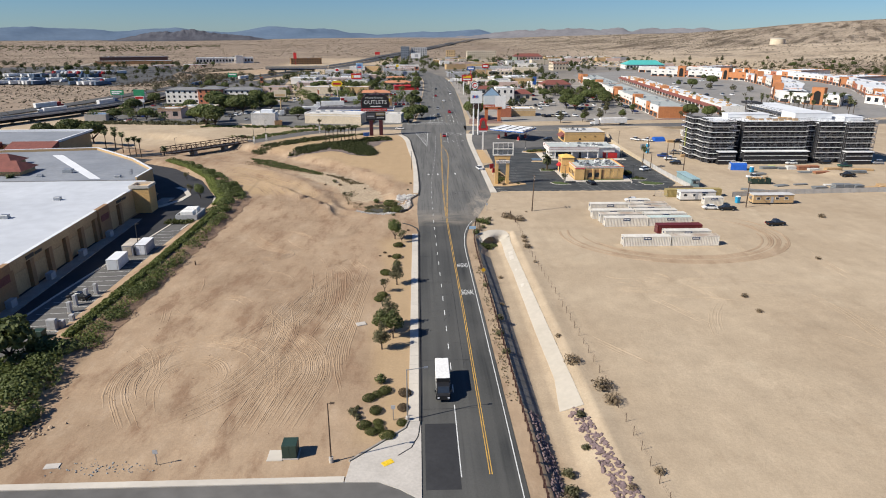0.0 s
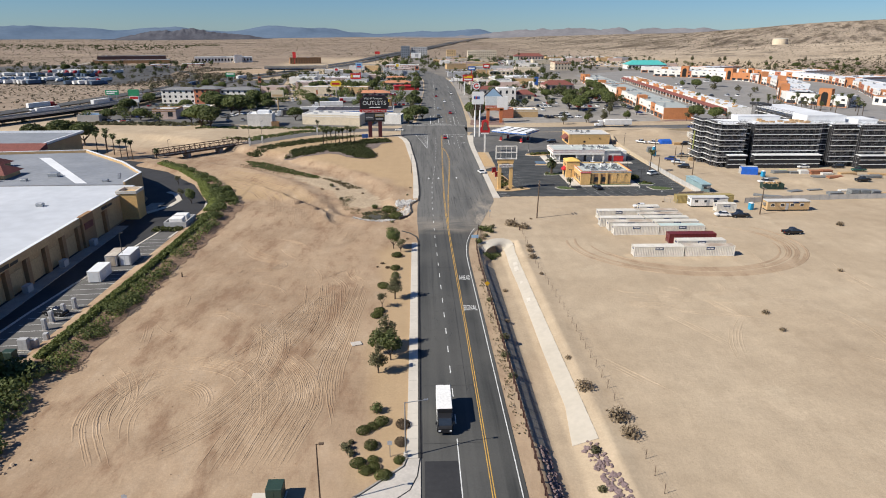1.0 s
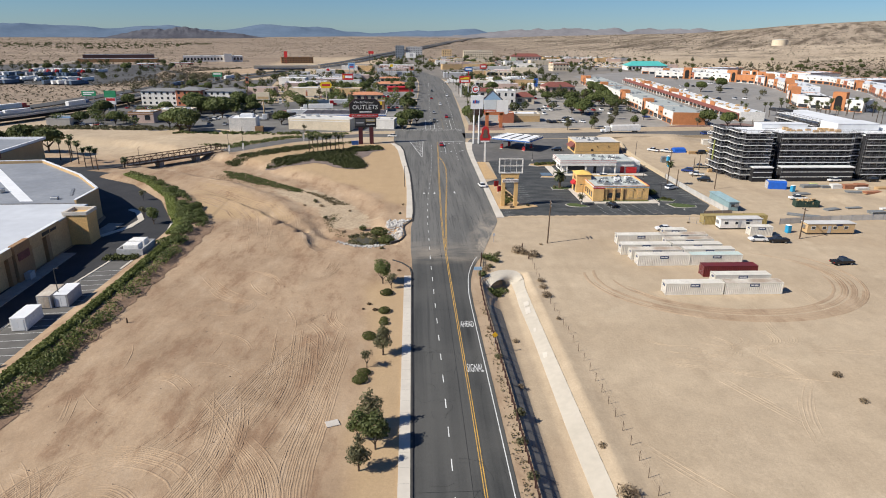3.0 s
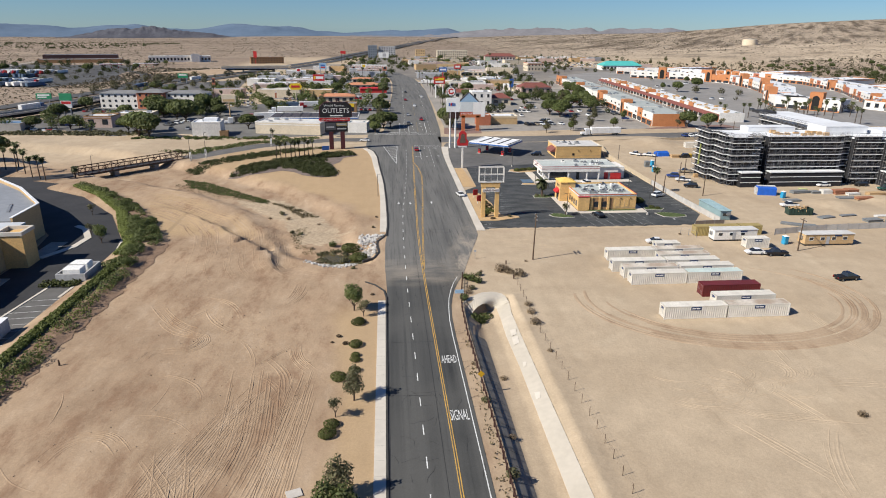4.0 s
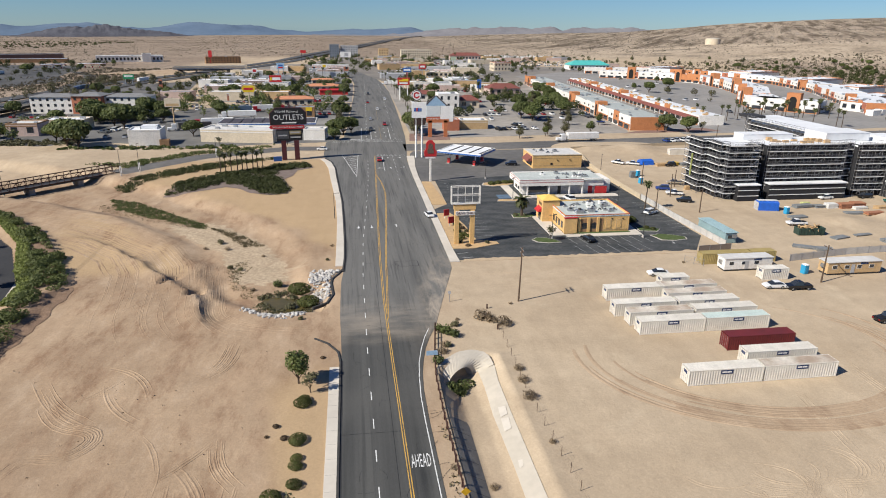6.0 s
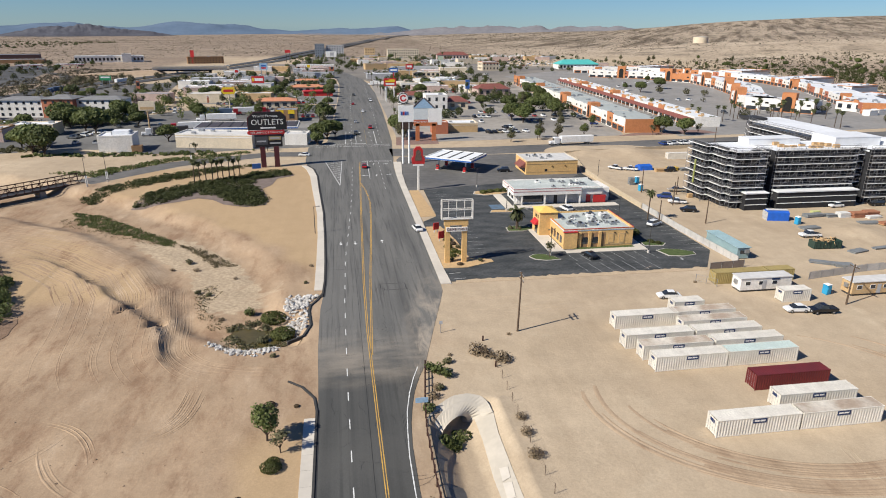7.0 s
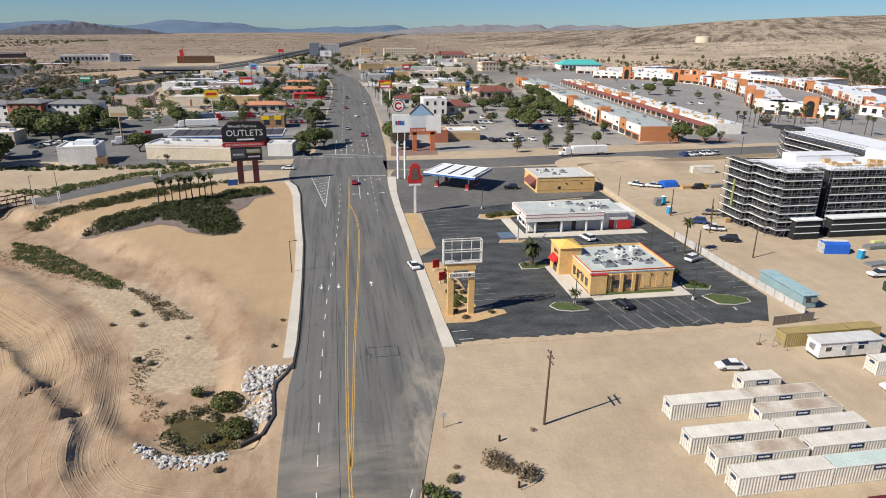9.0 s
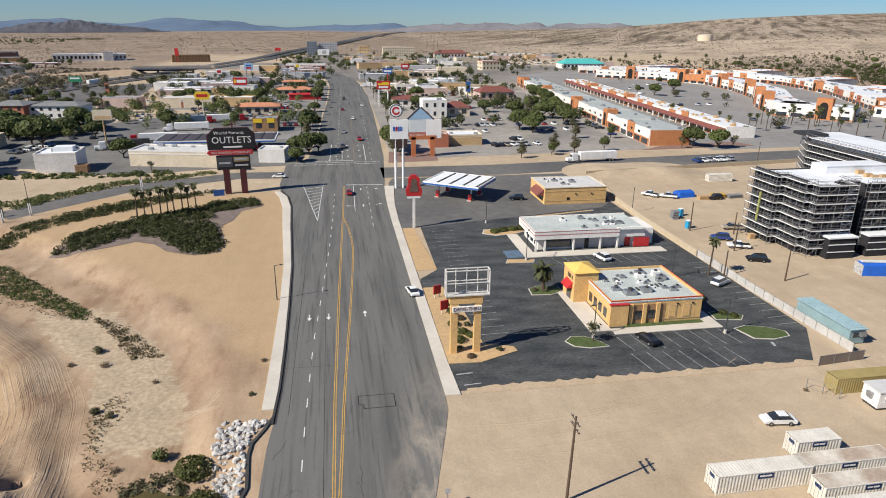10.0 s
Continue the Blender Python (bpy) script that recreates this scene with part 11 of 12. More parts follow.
for x, y in ((330, 452), (340, 456), (350, 460), (225, 590), (228, 596)):
    building(x, y, 8, 5, 3, 15, STUCCO_WHITE, ROOF_WHITE, "small white utility trailer", 1, "trailer", "", 0)


# ---- motorway, overpass ----
FWY = [(-312, 300), (-286, 370), (-264, 425), (-247, 490), (-236, 560), (-223, 640), (-206, 720), (-183, 790), (-163, 850), (-143, 950), (-103, 1117), (-69, 1332), (-16, 1670), (60, 2150), (146, 2700), (300, 3600), (560, 4850)]
ASPHALT_FWY = M("motorway_asphalt", (0.062, 0.062, 0.063), (0.082, 0.081, 0.079), 0.02, 0.9)
for off, nm in ((-11, "motorway_west"), (11, "motorway_east")):
    b = bmesh.new()
    rows = []
    for i, p in enumerate(FWY):
        p0, p1 = Vector(FWY[max(i - 1, 0)]), Vector(FWY[min(i + 1, len(FWY) - 1)])
        d = (p1 - p0).normalized()
        nrm = Vector((d.y, -d.x))
        rows.append([b.verts.new((*(Vector(p) + nrm * (off + s * 7.5)), gz(p[0], p[1]) + 0.6 + (1.5 if p[1] > 1300 else 0))) for s in (-1, 1)])
    for u, v in zip(rows, rows[1:]):
        b.faces.new((u[0], u[1], v[1], v[0]))
    structure(nm, mesh_of(nm, b, ASPHALT_FWY), "grey motorway carriageway across the desert", "road")
structure("motorway_barrier", path_strip("motorway_barrier", [(-296, 296), (-268, 362), (-246, 418), (-229, 486), (-218, 558)], 0.5, 1.6, CONCRETE_OLD, 1.6), "dark concrete edge barrier of the motorway", "barrier")
structure("slip_road", path_strip("slip_road", [(-236, 610), (-246, 690), (-256, 760), (-276, 815), (-305, 860), (-350, 900), (-430, 930)], 11, 0.25, ASPHALT), "curved slip road loop", "road")
structure("service_road", path_strip("service_road", [(-455, 620), (-470, 800), (-505, 980), (-560, 1300)], 9, 0.2, CONCRETE_OLD), "pale straight service road", "road")
ramp_b = thing("ramp_bridge", 0, 0, 0, 0, "long low concrete ramp bridge with a shade-black underside", "bridge")
RAMP = [(-292, 270), (-262, 342), (-245, 379), (-230, 412), (-218, 446), (-208, 486), (-204, 530)]
part("deck", path_strip("deck", RAMP, 9, 3.4, ASPHALT_FWY, 0.3), None, ramp_b)
# Near-black underside: the shade below the ramp is put into its colour.
part("girder", path_strip("girder", RAMP, 8.2, 3.098, DARK, 1.5), None, ramp_b, "solid underside, black for the shade under the deck")
for side in (-4.6, 4.6):
    part("parapet", path_strip("parapet", RAMP, 0.3, 4.3, CONCRETE, 1.0, side), None, ramp_b, "pale concrete parapet")
for (xa, ya), (xb, yb) in zip(RAMP, RAMP[1:]):
    part("pier", boxm("pier", CONCRETE_OLD, (-0.8, -0.8, -0.5, 0.8, 0.8, 1.6)), None, ramp_b, at=pose((xa + xb) / 2, (ya + yb) / 2, 0))
ov = thing("overpass", -161, 851, 0, 8, "concrete road overpass above the motorway", "bridge")
part("deck", boxm("deck", STUCCO_GREY, (-38, -7, 4.6, 38, 7, 6.6)), None, ov)
# Added black block that stands in for the shade under the deck.
part("girder", boxm("girder", DARK, (-37, -6.4, 3.2, 37, 6.4, 4.598)), None, ov, "black block painted for the shade under the deck")
part("parapet", boxm("parapet", CONCRETE_OLD, (-38, -7.3, 5.8, 38, -7.0, 7.5), (-38, 7.0, 5.8, 38, 7.3, 7.5)), None, ov)
for x in (-14, 14):
    part("pier", boxm("pier", CONCRETE_OLD, (x - 0.6, -5, -0.5, x + 0.6, 5, 4.6)), None, ov)
for s in (-1, 1):
    e = bmesh.new()
    v = [e.verts.new(p) for p in ((s * 34, -9, 4.55), (s * 34, 9, 4.55), (s * 120, 9, 0), (s * 120, -9, 0), (s * 25, -16, -0.3), (s * 25, 16, -0.3), (s * 122, 14, -0.3), (s * 122, -14, -0.3))]
    for q in ((0, 1, 2, 3), (4, 0, 3, 7), (1, 5, 6, 2), (4, 5, 1, 0), (3, 2, 6, 7)):
        e.faces.new([v[i] for i in q])
    part("embankment", e, RUT, ov, "sandy embankment")


# ---- pole signs ----
def pole_sign(x, y, z0, z1, w, face, label, poles=1, bars=None, pm=STEEL, shape="box", rz=0):
    root = thing("pole_sign", x, y, 0, rz, label, "sign", "signs on poles")
    for k in range(poles):
        b = bmesh.new()
        px = 0 if poles == 1 else (-w * 0.32 + w * 0.64 * k)
        tube(b, (px, 0, -0.3), (px, 0, (z0 + z1) / 2), 0.4, 0.35, 8)
        part("pole", b, pm, root)
    b = bmesh.new()
    if shape == "oval":
        pts = [(-w / 2, (z0 + z1) / 2), (-w * 0.36, z1), (w * 0.36, z1), (w / 2, (z0 + z1) / 2), (w * 0.36, z0), (-w * 0.36, z0)]
        lo = [b.verts.new((px, -0.45, pz)) for px, pz in pts]
        hi = [b.verts.new((px, 0.45, pz)) for px, pz in pts]
        b.faces.new(lo), b.faces.new(hi[::-1])
        for i in range(6):
            b.faces.new((lo[i - 1], lo[i], hi[i], hi[i - 1]))
    else:
        box(b, -w / 2, -0.45, z0, w / 2, 0.45, z1)
    f = part("board", b, face, root)
    for bx0, bz0, bx1, bz1, m in bars or ():
        part("mark", boxm("mark", m, (bx0 * w, -0.5, z0 + (z1 - z0) * bz0, bx1 * w, -0.455, z0 + (z1 - z0) * bz1)), None, f)
    return root


pole_sign(-69.3, 507.4, 10.8, 15.0, 8.8, YELLOW, "yellow six-sided diner sign on a tall pole", 1, ((-0.33, 0.33, 0.33, 0.68, RED),), STUCCO_CREAM, "oval")
pole_sign(-97.8, 434, 10.2, 14.6, 7.8, STUCCO_CREAM, "blank cream sign on a thick tan pole", 1, ((-0.42, 0.1, 0.42, 0.4, STUCCO_TAN),), STUCCO_TAN)
pole_sign(-67, 645, 6.4, 11.8, 10, RED, "red restaurant sign with a white mark", 1, ((-0.25, 0.3, 0.42, 0.7, WHITE), (-0.44, 0.25, -0.3, 0.75, YELLOW)))
pole_sign(-31, 779, 9.8, 14.2, 5.2, WHITE, "white fuel sign with a yellow shell mark", 1, ((-0.32, 0.2, 0.32, 0.85, YELLOW),))
pole_sign(-72.6, 750, 10.5, 16.4, 7.5, SKYBLUE, "pale blue fuel sign with two marks", 2, ((-0.3, 0.15, 0.3, 0.4, RED), (-0.3, 0.5, 0.3, 0.75, BLUE)))
pole_sign(-96, 735, 8, 12, 4.6, WHITE, "white sign board with a red mark", 1, ((-0.35, 0.2, 0.35, 0.8, RED),))
pole_sign(-72.3, 1090, 13.5, 17.5, 8, RED, "dark red sign on two tall posts", 2, None, STEEL_DARK)
pole_sign(-197, 1044, 9, 18, 4.8, RED, "tall narrow red roadside sign", 1, None, RED)
pole_sign(34, 557, 11.0, 16.2, 8.8, RED, "red diner sign with a yellow arrow", 2, ((-0.4, 0.5, 0.4, 0.72, YELLOW), (-0.1, 0.72, 0.4, 0.86, YELLOW), (-0.35, 0.15, 0.35, 0.38, WHITE)), WHITE)
pole_sign(44, 642, 14.8, 18.4, 6.8, BLUE, "blue motel sign on a tall pole", 1, ((-0.4, 0.3, 0.4, 0.7, WHITE),), RED)
pole_sign(73.3, 789, 8.8, 13.6, 7.6, RED, "red restaurant sign on a short pole", 1, ((-0.35, 0.3, 0.35, 0.7, WHITE),))
pole_sign(116.6, 849, 15, 19, 6, M("pale_green_board", (0.50, 0.58, 0.42), rough=0.5), "pale green sign on a tall pole", 1, None, STUCCO_CREAM)
pole_sign(100.7, 609, 4.0, 11.0, 3.4, BLUE, "tall blue sign board", 1)
pole_sign(-196, 452, 9.5, 13.5, 7.0, GREEN_SIGN, "green travel stop sign above red and white boards", 2, None, STEEL_DARK)
pole_sign(-195.8, 451.4, 5.2, 9.2, 6.0, WHITE, "white board with a red mark", 2, ((-0.45, 0.55, 0.45, 0.95, RED),))
pole_sign(-232, 500, 5.5, 9.0, 9.5, GREEN_SIGN, "green motorway direction sign", 2, ((-0.4, 0.55, 0.4, 0.8, WHITE), (-0.4, 0.2, 0.2, 0.42, WHITE)))
pole_sign(-198, 690, 5.5, 9.5, 9.0, GREEN_SIGN, "green motorway direction sign", 2, ((-0.4, 0.5, 0.4, 0.8, WHITE),))
pole_sign(-150, 610, 2, 11, 2.4, STUCCO_BRICK, "red and dark sign board on a mast", 1, ((-0.4, 0.6, 0.4, 0.9, BLACK),))
pole_sign(-10, 1110, 7, 15, 16, WHITE, "white billboard beside the hotel", 2, ((-0.1, 0.2, 0.25, 0.8, STUCCO_GREY),))


# ---- trees, cars and scrub of the town ----
tw = random.Random(77)
for x, y, s, k in ((76.4, 381, 1.15, "pine_tree"), (91, 386, 1.0, "street_tree"), (102, 389, 1.35, "pine_tree"), (117, 393, 1.2, "street_tree"), (96, 453, 1.7, "wide_tree"), (100, 443, 1.5, "wide_tree"), (116, 425, 1.3, "pine_tree"), (133, 423, 1.2, "street_tree"),
                   (94, 392, 1.4, "pine_tree"), (108, 506, 1.5, "wide_tree"), (126, 531, 1.5, "wide_tree"), (121, 493, 1.6, "wide_tree"), (108, 482, 1.5, "pine_tree"), (161, 398, 1.5, "wide_tree"), (171, 393, 1.4, "wide_tree"), (179, 394, 1.3, "pale_tree"),
                   (154, 394, 1.2, "pale_tree"), (104, 455, 1.6, "wide_tree"), (-190, 399, 1.2, "wide_tree"), (-196, 440, 1.5, "wide_tree"), (-199, 484, 1.4, "wide_tree"), (-139, 390, 1.4, "wide_tree"), (-130, 390, 1.6, "wide_tree"), (-143, 447, 1.6, "wide_tree"),
                   (-137, 458, 1.6, "wide_tree"), (-123, 458, 1.4, "wide_tree"), (-160, 444, 1.3, "wide_tree"), (-86, 491, 1.3, "wide_tree"), (-93, 592, 1.5, "wide_tree"), (-64, 373, 0.9, "pale_tree"), (-5.3, 405, 1.3, "wide_tree"),
                   (-9, 398, 1.5, "wide_tree"), (-10.4, 461, 1.5, "wide_tree"), (-14, 392, 1.2, "light_shrub"), (-180, 405, 1.2, "pale_tree"), (-172, 400, 1.2, "wide_tree"), 
                   (-108, 452, 1.2, "wide_tree"), (-40, 372, 0.7, "light_shrub"), (-34, 371, 0.9, "street_tree"), (26, 392, 1.7, "pine_tree"), (27.5, 400, 1.8, "wide_tree"), (-148, 460, 2.0, "wide_tree"), (-140, 448, 1.8, "wide_tree"), (-121, 427, 2.1, "wide_tree"), (-128, 434, 1.8, "wide_tree"), (-122, 473, 1.9, "wide_tree"), (-113, 470, 1.6, "wide_tree"), (-81, 400, 1.3, "wide_tree"), (-122, 370, 1.9, "wide_tree"), (-129, 376, 2.0, "wide_tree"), (-62.5, 577, 1.5, "wide_tree"), (-48, 592, 1.5, "wide_tree"), (-97, 579, 1.5, "wide_tree"), (26, 410, 1.6, "wide_tree"), (28, 422, 1.4, "pine_tree"),
                   (42.5, 247, 1.05, "date_palm"), (81.4, 250.6, 0.98, "fan_palm"), (202, 420, 0.9, "wide_tree"), (205, 500, 1.3, "street_tree"), (282, 640, 1.7, "wide_tree"), (250, 610, 1.5, "wide_tree"), (243, 625, 1.3, "street_tree"), (300, 700, 1.4, "street_tree")):
    plant(k, x, y, s, z=0)
for k in range(15):      # the row before the outlet shops
    y = 455 + 12 * k
    plant(tw.choice(("wide_tree", "pine_tree", "wide_tree")), 127 + (y - 455) * 0.17 + tw.uniform(-4, 4), y, tw.uniform(1.0, 1.5), z=0)
for k in range(16):      # palms of the outlet rows
    plant("fan_palm", 200 + tw.uniform(0, 70), tw.uniform(400, 470), tw.uniform(0.9, 1.2), z=0)
for k in range(14):
    plant("fan_palm", 262 + tw.uniform(-8, 40), tw.uniform(440, 480), tw.uniform(0.9, 1.2), z=0)
for k in range(26):      # along the main road
    y = 384 + 15 * k
    plant(tw.choice(("wide_tree", "pine_tree", "fan_palm")), float(np.interp(y, [380, 520, 700, 800], [-13, -9, -6, -14])) + tw.uniform(-3, 0), y, tw.uniform(0.8, 1.3), z=0)
    if k % 2:
        plant("fan_palm", float(np.interp(y, [380, 520, 700, 800], [25, 30, 31, 26])) + tw.uniform(0, 3), y, tw.uniform(0.8, 1.1), z=0)
for k in range(170):     # scattered through the town
    zone = k % 5
    x, y = ((tw.uniform(36, 135), tw.uniform(520, 760)), (tw.uniform(-140, -15), tw.uniform(480, 800)), (tw.uniform(-60, 250), tw.uniform(780, 1230)), (tw.uniform(-200, -120), tw.uniform(500, 620)), (tw.uniform(-40, 380), tw.uniform(900, 1260)))[zone]
    plant(tw.choice(("wide_tree", "street_tree", "pine_tree", "pale_tree", "fan_palm")), x, y, tw.uniform(0.9, 1.6), z=0)
for k in range(60):      # grove at the foot of the slope
    a, far_r = radians(tw.uniform(27.5, 42)), tw.uniform(930, 1230)
    plant(tw.choice(("wide_tree", "street_tree", "pine_tree")), far_r * math.sin(a), far_r * math.cos(a), tw.uniform(0.9, 1.5))
for az, far_r in ((24.2, 1150), (24.6, 1180), (21.0, 1120), (22.2, 1190), (25.5, 1090), (26.3, 1070)):
    plant("pine_tree", far_r * math.sin(radians(az)), far_r * math.cos(radians(az)), 1.7)
for k in range(22):      # north-west of the motorway
    plant(tw.choice(("wide_tree", "street_tree", "pale_tree")), tw.uniform(-520, -300), tw.uniform(690, 1000), tw.uniform(1.0, 1.6), z=0)
CARS_FAR = {}
far_paint = ["white", "white", "silver", "black", "grey", "red", "blue", "tan"]


def far_car(x, y, rz, kind, colour):
    key = (kind, colour)
    if key not in CARS_FAR:
        root = thing({"suv": "sport_utility_car", "pickup": "pickup_truck"}.get(kind, kind), x, y, 0.05, rz, colour + " parked " + {"suv": "sport utility car", "pickup": "pickup truck"}.get(kind, kind) + " in the town", "car", "cars in the town")
        side, foot, top, hw = CAR_SHAPES[kind]
        b = bmesh.new()
        profile(b, side, -hw, hw)
        box(b, -hw + 0.24, top[0], top[2] - 0.02, hw - 0.24, top[1], top[2] + 0.05)
        part("body", b, CAR_PAINT[colour], root)
        g = bmesh.new()
        v = [g.verts.new((sx * w, yy, zz)) for (y0, y1, zz), w in ((foot, hw - 0.06), (top, hw - 0.2)) for yy in (y0, y1) for sx in (-1, 1)]
        for q in ((0, 1, 5, 4), (2, 6, 7, 3), (0, 4, 6, 2), (1, 3, 7, 5), (4, 5, 7, 6)):
            g.faces.new([v[i] for i in q])
        part("glass_house", g, GLASS, root)
        w = bmesh.new()
        for sx in (-1, 1):
            for yy in (-side[-1][0] * 0.62, side[-1][0] * 0.62):
                tube(w, (sx * (hw - 0.2), yy, 0.33), (sx * (hw + 0.02), yy, 0.33), 0.33, 0.33, 8)
        part("wheels", w, RUBBER, root)
        CARS_FAR[key] = root
        return root
    return copy_thing(CARS_FAR[key], pose(x, y, 0.05, 0, 0, rz))


def car_row(x, y, dx, dy, n, rz, fill):
    for k in range(n):
        if tw.random() < fill:
            far_car(x + dx * k + tw.uniform(-0.2, 0.2), y + dy * k + tw.uniform(-0.3, 0.3), rz + tw.choice((0, 180)), tw.choice(("sedan", "suv", "suv", "pickup")), tw.choice(far_paint))


for a in ((72, 408, 2.9, 0.3, 8, 20, 0.8), (76, 422, 2.9, 0.3, 6, 20, 0.5), (100, 462, 2.9, 0.6, 10, 10, 0.45), (104, 490, 2.9, 0.6, 10, 10, 0.5), (110, 520, 2.9, 0.6, 10, 10, 0.4), (138, 432, 0.2, 3.2, 14, 80, 0.35), (140, 500, 0.25, 3.2, 14, 80, 0.5),
          (145, 365.5, 3.0, 0.3, 7, 3, 0.9), (-72, 395, 4, -0.5, 9, 10, 0.6), (-128, 410, 1.2, 3.0, 8, 70, 0.6), (-182, 414, 3, 0, 9, 10, 0.7), (-178, 422, 3, 0, 8, 10, 0.6), (-60, 548, 3, 0.2, 12, 5, 0.7), (-62, 560, 3, 0.2, 12, 5, 0.6), (-24, 478, 3, 0, 5, 5, 0.8),
          (-95, 545, 3, 0.2, 8, 5, 0.6), (-58, 610, 3, 0.2, 10, 5, 0.6), (-60, 660, 3, 0.2, 14, 5, 0.6), (36, 640, 3, 0, 14, 5, 0.5), (40, 600, 3, 0, 12, 5, 0.6), (44, 700, 3, 0, 14, 5, 0.5), (80, 640, 3, 0, 8, 5, 0.6), (230, 470, 3, 0.5, 8, 10, 0.3), (250, 660, 3, 0.5, 10, 10, 0.3)):
    car_row(*a)
for x, y, rz in ((5, 412, 0), (13, 430, 180), (6, 452, 0), (12, 500, 180), (7, 540, 0), (20, 560, 180), (9, 600, 0), (-221, 625, 8), (-205, 700, 8), (-236, 560, 190), (-186, 820, 190)):
    far_car(x, y, rz, tw.choice(("sedan", "suv", "pickup")), tw.choice(far_paint))


def car_field(rows, seed):
    """Hundreds of far parked cars in rows: bodies in one mesh, cabins in another."""
    r = random.Random(seed)
    paint = bpy.data.materials.new("mixed_car_paint")
    paint.use_nodes = True
    n, l = paint.node_tree.nodes, paint.node_tree.links
    ramp, ge = n.new("ShaderNodeValToRGB"), n.new("ShaderNodeNewGeometry")
    ramp.color_ramp.interpolation = "CONSTANT"
    for k, c in enumerate(((0.74, 0.74, 0.73), (0.02, 0.02, 0.022), (0.38, 0.39, 0.41), (0.11, 0.115, 0.12), (0.78, 0.78, 0.77), (0.30, 0.02, 0.02), (0.03, 0.06, 0.20))):
        e = ramp.color_ramp.elements[k] if k < 2 else ramp.color_ramp.elements.new(0.9)
        e.position, e.color = (0.0, 0.30, 0.48, 0.62, 0.74, 0.90, 0.95)[k], (*c, 1)
    l.new(ge.outputs["Random Per Island"], ramp.inputs[0]), l.new(ramp.outputs[0], n["Principled BSDF"].inputs["Base Color"])
    n["Principled BSDF"].inputs["Roughness"].default_value = 0.3
    body, cabin = ([], []), ([], [])

    def block(to, x, y, c, s, lo, hi):
        i = len(to[0])
        for (hw, y0, y1, z) in (lo, hi):
            to[0].extend((x + px * c - py * s, y + px * s + py * c, z) for px, py in ((-hw, y0), (hw, y0), (hw, y1), (-hw, y1)))
        to[1].extend(tuple(i + q for q in f) for f in ((4, 5, 6, 7), (0, 1, 5, 4), (1, 2, 6, 5), (2, 3, 7, 6), (3, 0, 4, 7)))
    for x0, y0, dx, dy, count, turn, fill in rows:
        for k in range(count):
            if r.random() > fill:
                continue
            x, y, a, tall = x0 + dx * k + r.uniform(-0.2, 0.2), y0 + dy * k + r.uniform(-0.4, 0.4), radians(turn), r.choice((1.0, 1.0, 1.2))
            c, s = math.cos(a), math.sin(a)
            block(body, x, y, c, s, (0.92, -2.3, 2.3, 0.3), (0.86, -2.2, 2.2, 0.95 * tall))
            block(cabin, x, y, c, s, (0.82, -1.9, 1.1, 0.95 * tall), (0.66, -1.4, 0.5, 1.5 * tall))
    root = tagged(new("parked_cars", quick("parked_cars", *body, paint)), "rows of parked cars in the town's lots", "cars", kind="stuff")
    tops = new("cabins", quick("cabins", *cabin, GLASS))
    tops.parent = root
    tagged(tops, kind="stuff")


car_field([(36, y, 2.9, 0.1, 30, 4, 0.42) for y in (446, 466, 486, 540, 575, 618, 655, 678, 705)] + [(-128, y, 2.9, 0.1, 36, 4, 0.36) for y in (447, 505, 520, 548, 590, 625, 655, 680, 712, 745)]
          + [(30 + 12 * (k % 3), 745 + 38 * k, 3.0, 0.2, 40, 4, 0.4) for k in range(12)] + [(-130, 770 + 30 * k, 3.0, 0.1, 34, 4, 0.35) for k in range(4)] + [(200, 1000 + 40 * k, 3.0, 0.1, 60, 4, 0.5) for k in range(6)]
          + [(-200, 398, 2.9, -0.4, 16, 4, 0.5), (-196, 474, 2.9, -0.2, 22, 4, 0.6), (-132, 400, 2.9, -0.2, 12, 4, 0.5), (212, 540, 2.9, 0.4, 18, 8, 0.25), (236, 690, 2.9, 0.4, 24, 8, 0.25)], 12)
lot("lot_travel_stop", [(-640, 676), (-420, 664), (-300, 650), (-268, 735), (-300, 800), (-340, 990), (-520, 1010), (-700, 900)], M("dark_yard_asphalt", (0.060, 0.060, 0.061), (0.095, 0.093, 0.090), 0.05, 0.95), "dark asphalt yard of the travel stop", 0.1)
TRAILERS = {}


def parked_trailer(x, y, rz, body, cab):
    key = (body.name, cab.name)
    if key in TRAILERS:
        return copy_thing(TRAILERS[key], pose(x, y, 0.1, 0, 0, rz))
    root = thing("parked_trailer", x, y, 0.1, rz, "parked truck with a box trailer in the travel stop's yard", "semi truck", "parked trailers")
    part("trailer", boxm("trailer", body, (0, -1.3, 1.1, 14.5, 1.3, 4.05)), None, root)
    part("cab", boxm("cab", cab, (-3.6, -1.2, 0.5, -0.5, 1.2, 3.5), (-5.0, -1.0, 0.5, -3.6, 1.0, 1.9)), None, root)
    part("chassis", boxm("chassis", STEEL_DARK, (-4.6, -1.1, 0, 14.0, 1.1, 1.1)), None, root)
    TRAILERS[key] = root
    return root


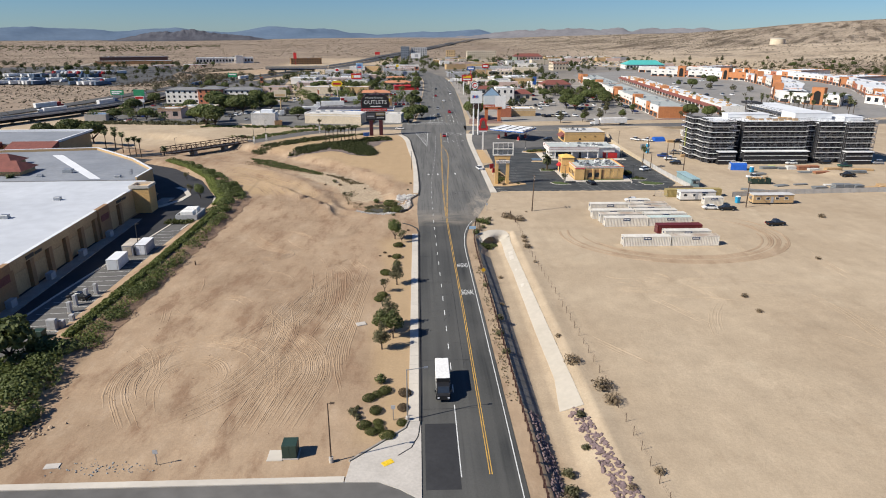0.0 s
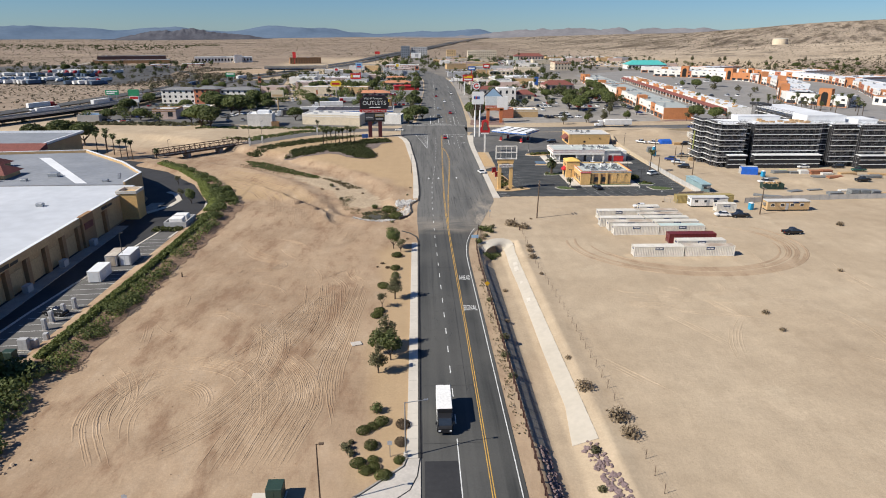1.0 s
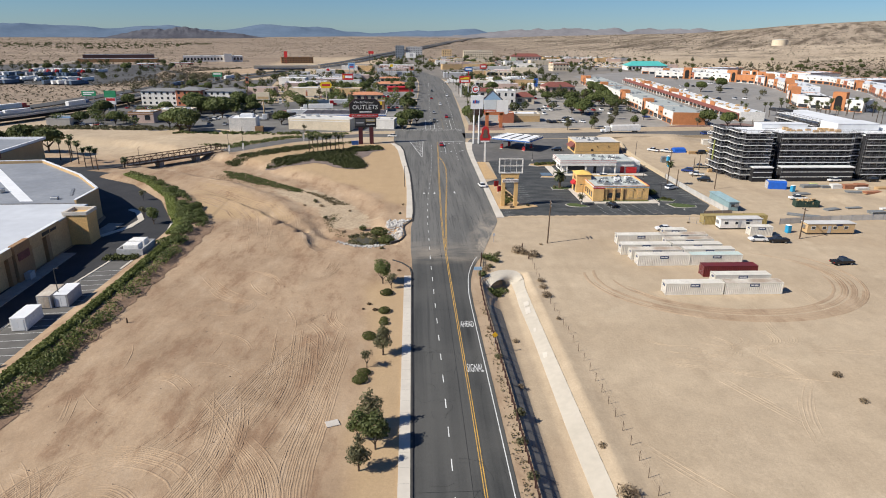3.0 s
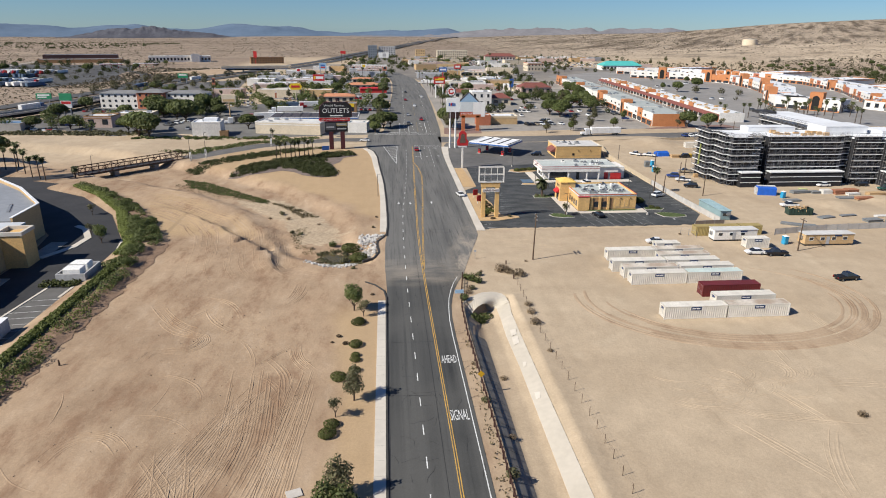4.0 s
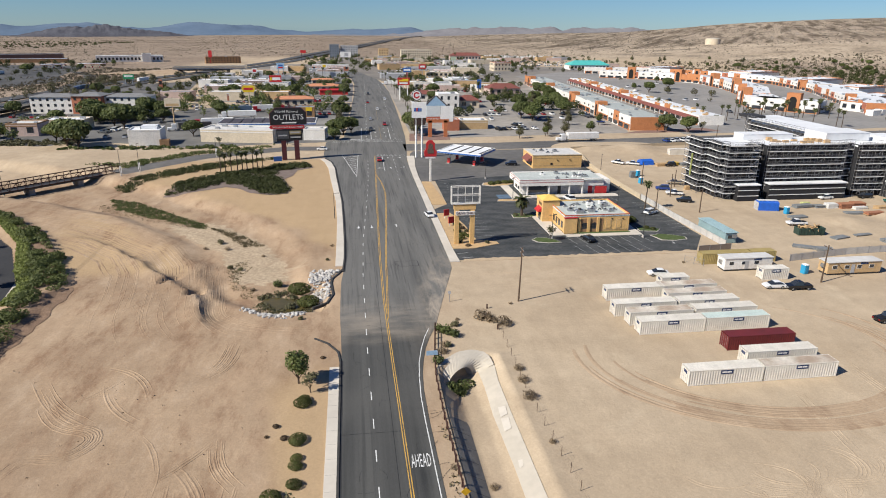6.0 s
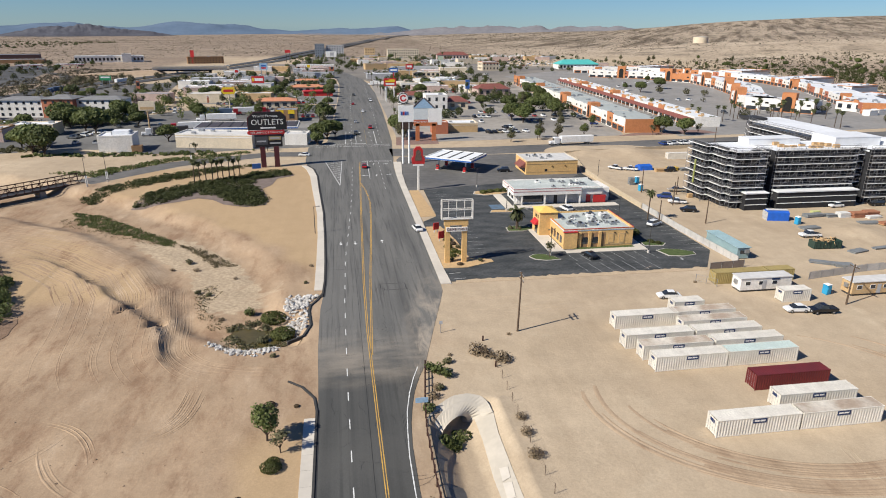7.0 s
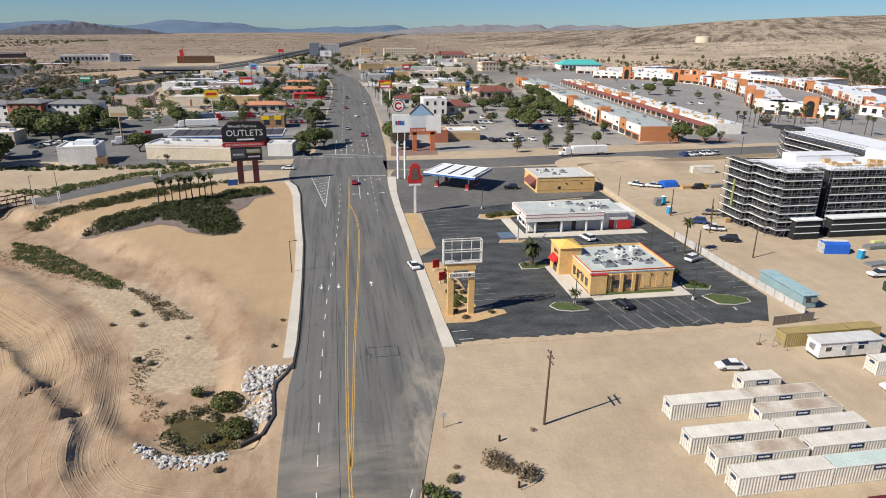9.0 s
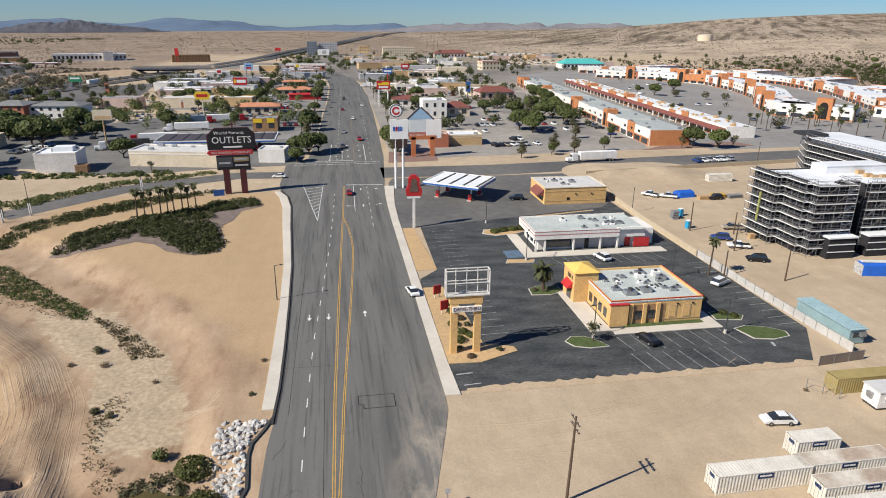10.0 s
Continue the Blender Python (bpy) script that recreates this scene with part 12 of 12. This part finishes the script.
tp_r = random.Random(3)
for row, (x0, y0, n, step, turn) in enumerate(((-432, 676, 28, 4.6, 248), (-440, 706, 24, 4.8, 68), (-470, 780, 22, 5.0, 250), (-460, 830, 18, 5.2, 70))):
    for k in range(n):
        if tp_r.random() < 0.55:
            parked_trailer(x0 + step * k + tp_r.uniform(-0.4, 0.4), y0 - 0.12 * step * k + tp_r.uniform(-1.5, 1.5), turn, tp_r.choice((WHITE, WHITE, WHITE, STUCCO_GREY, TRAILER_BLUE)), tp_r.choice((CAB_WHITE, CAB_RED, CAB_BLUE, STEEL_DARK)))
for x, y, w in ((-357, 931, 27), (-320, 950, 31)):
    fuel_canopy(x, y, 18, w, 12, "long white fuel canopy with a red edge", (-8, 0, 8), 2, None, RED)


def scrub(name, n, x0, x1, y0, y1, size, mat, label, seed, quads=5):
    g = np.random.default_rng(seed)
    p = np.stack([g.uniform(x0, x1, n), g.uniform(y0, y1, n)], 1)
    s = size * (0.5 + g.random(n))
    lobes = np.stack([p[:, 0], p[:, 1], height_at(p[:, 0], p[:, 1]) + s * 0.3, s, s, s * 0.6], 1)
    return tagged(new(name, foliage(name, lobes, n * quads, size * 0.55, mat, seed)), label, "scrub", kind="stuff")


SCRUB = leaf_mat("grey_brown_scrub", (0.075, 0.066, 0.042), (0.135, 0.115, 0.075))
scrub("desert_scrub", 2200, -430, -235, 380, 690, 0.8, SCRUB, "low brown scrub on the sand by the motorway", 61)
scrub("desert_scrub", 4200, 620, 2300, 1150, 2600, 1.5, SCRUB, "dark scrub on the desert slope", 62, 3)
scrub("desert_scrub", 16000, -1900, 900, 1290, 2700, 1.3, SCRUB, "scrub on the desert plain", 63, 3)
scrub("desert_scrub", 9000, -2600, 1500, 2600, 4000, 2.0, SCRUB, "far scrub on the desert plain", 68, 2)
scrub("desert_scrub", 3000, -900, -300, 700, 1290, 1.1, SCRUB, "scrub beyond the motorway", 69, 3)
scrub("far_trees", 1300, -2300, -650, 1650, 2400, 3.2, LEAF_DARK, "dark bands of far trees on the plain", 70, 7)
scrub("desert_scrub", 2600, 430, 820, 560, 1060, 1.6, SCRUB, "brown scrub round the grove", 71, 5)
scrub("desert_scrub", 1800, -300, -215, 640, 930, 1.2, SCRUB, "brown scrub on the motorway bank", 72, 5)
scrub("desert_scrub", 900, 440, 900, 600, 1000, 1.1, SCRUB, "scrub behind the outlet rows", 64, 4)
scrub("verge_scrub", 190, -128, -56, 364, 372, 0.7, LEAF, "green shrubs below the roadside diners", 65, 30)
scrub("verge_scrub", 300, -215, -128, 378, 390, 0.9, LEAF_OLIVE, "green shrubs below the hotel lots", 66, 30)
scrub("dirt_clods", 260, -62, -20, 75, 175, 0.10, RUT, "small clods on the sand", 67, 6)
g2 = np.random.default_rng(5)
dealer = foliage("parked_car_rows", np.stack([g2.uniform(170, 420, 260), g2.uniform(1235, 1330, 260), np.full(260, 1.6), np.full(260, 2.2), np.full(260, 1.4), np.full(260, 0.9)], 1), 1500, 1.3, CAR_PAINT["white"], 5)
tagged(new("parked_car_rows", dealer), "dense rows of parked white vehicles far off", "cars", kind="stuff")
wt = thing("water_tank", 786, 1450, gz(786, 1450) - 1, 0, "pale round water tank on the slope", "water tank")
b = bmesh.new()
tube(b, (0, 0, 0), (0, 0, 13), 15.5, 15.5, 32)
part("shell", b, STUCCO_CREAM, wt)
b = bmesh.new()
tube(b, (0, 0, 13), (0, 0, 14.5), 15.7, 1.0, 32)
part("roof", b, CONCRETE_WHITE, wt)


def town_trees(name, n, x0, x1, y0, y1, mat, label, seed, slant=0.0):
    """Crowns of the town's many small trees, past counting: three lobes and a trunk each, in one mesh."""
    g = np.random.default_rng(seed)
    x, y, s = g.uniform(x0, x1, n), g.uniform(y0, y1, n), g.uniform(1.8, 4.0, n)
    x = x + slant * (y - y0)
    lob = []
    for k in range(3):
        lob.append(np.stack([x + s * g.normal(0, 0.26, n), y + s * g.normal(0, 0.26, n), s * g.uniform(0.8, 1.25, n), s * g.uniform(0.6, 1.0, n), s * g.uniform(0.6, 1.0, n), s * g.uniform(0.5, 0.8, n)], 1))
    crowns = foliage(name, np.concatenate(lob), n * 150, 0.44, mat, seed, 0.7)
    v, f = [], []
    for a, b, h in zip(x, y, s):
        i = len(v)
        v += [(a - 0.15, b, -0.1), (a + 0.15, b, -0.1), (a, b + 0.2, -0.1), (a, b + 0.05, h * 1.2)]
        f += [(i, i + 1, i + 3), (i + 1, i + 2, i + 3), (i + 2, i, i + 3)]
    root = tagged(new(name, crowns), label, "trees", kind="stuff")
    t = new("trunks", quick("trunks", v, f, BARK))
    t.parent = root
    tagged(t, kind="stuff")
    return root


for i, (n, x0, x1, y0, y1, m, sl) in enumerate(((12, -205, -135, 392, 440, LEAF, 0), (26, -150, -112, 452, 484, LEAF, 0), (56, -140, -12, 470, 620, LEAF, 0), (80, -150, -14, 620, 820, LEAF_DARK, 0), (120, -70, 150, 790, 1260, LEAF_DARK, 0), (46, 34, 132, 520, 760, LEAF, 0),
                                                 (90, 150, 420, 830, 1270, LEAF_DARK, 0), (9, 200, 330, 420, 760, LEAF_OLIVE, 0), (110, 470, 640, 640, 960, LEAF_DARK, 0.25), (110, -640, -300, 680, 1060, LEAF_DARK, 0), (30, 34, 150, 450, 640, LEAF_DARK, 0), (26, 34, 150, 640, 900, LEAF_DARK, 0), (30, -250, -160, 560, 800, LEAF_OLIVE, 0))):
    town_trees("town_trees", int(n * 1.6), x0, x1, y0, y1, m, "many small green trees among the town's lots", 200 + i, sl)
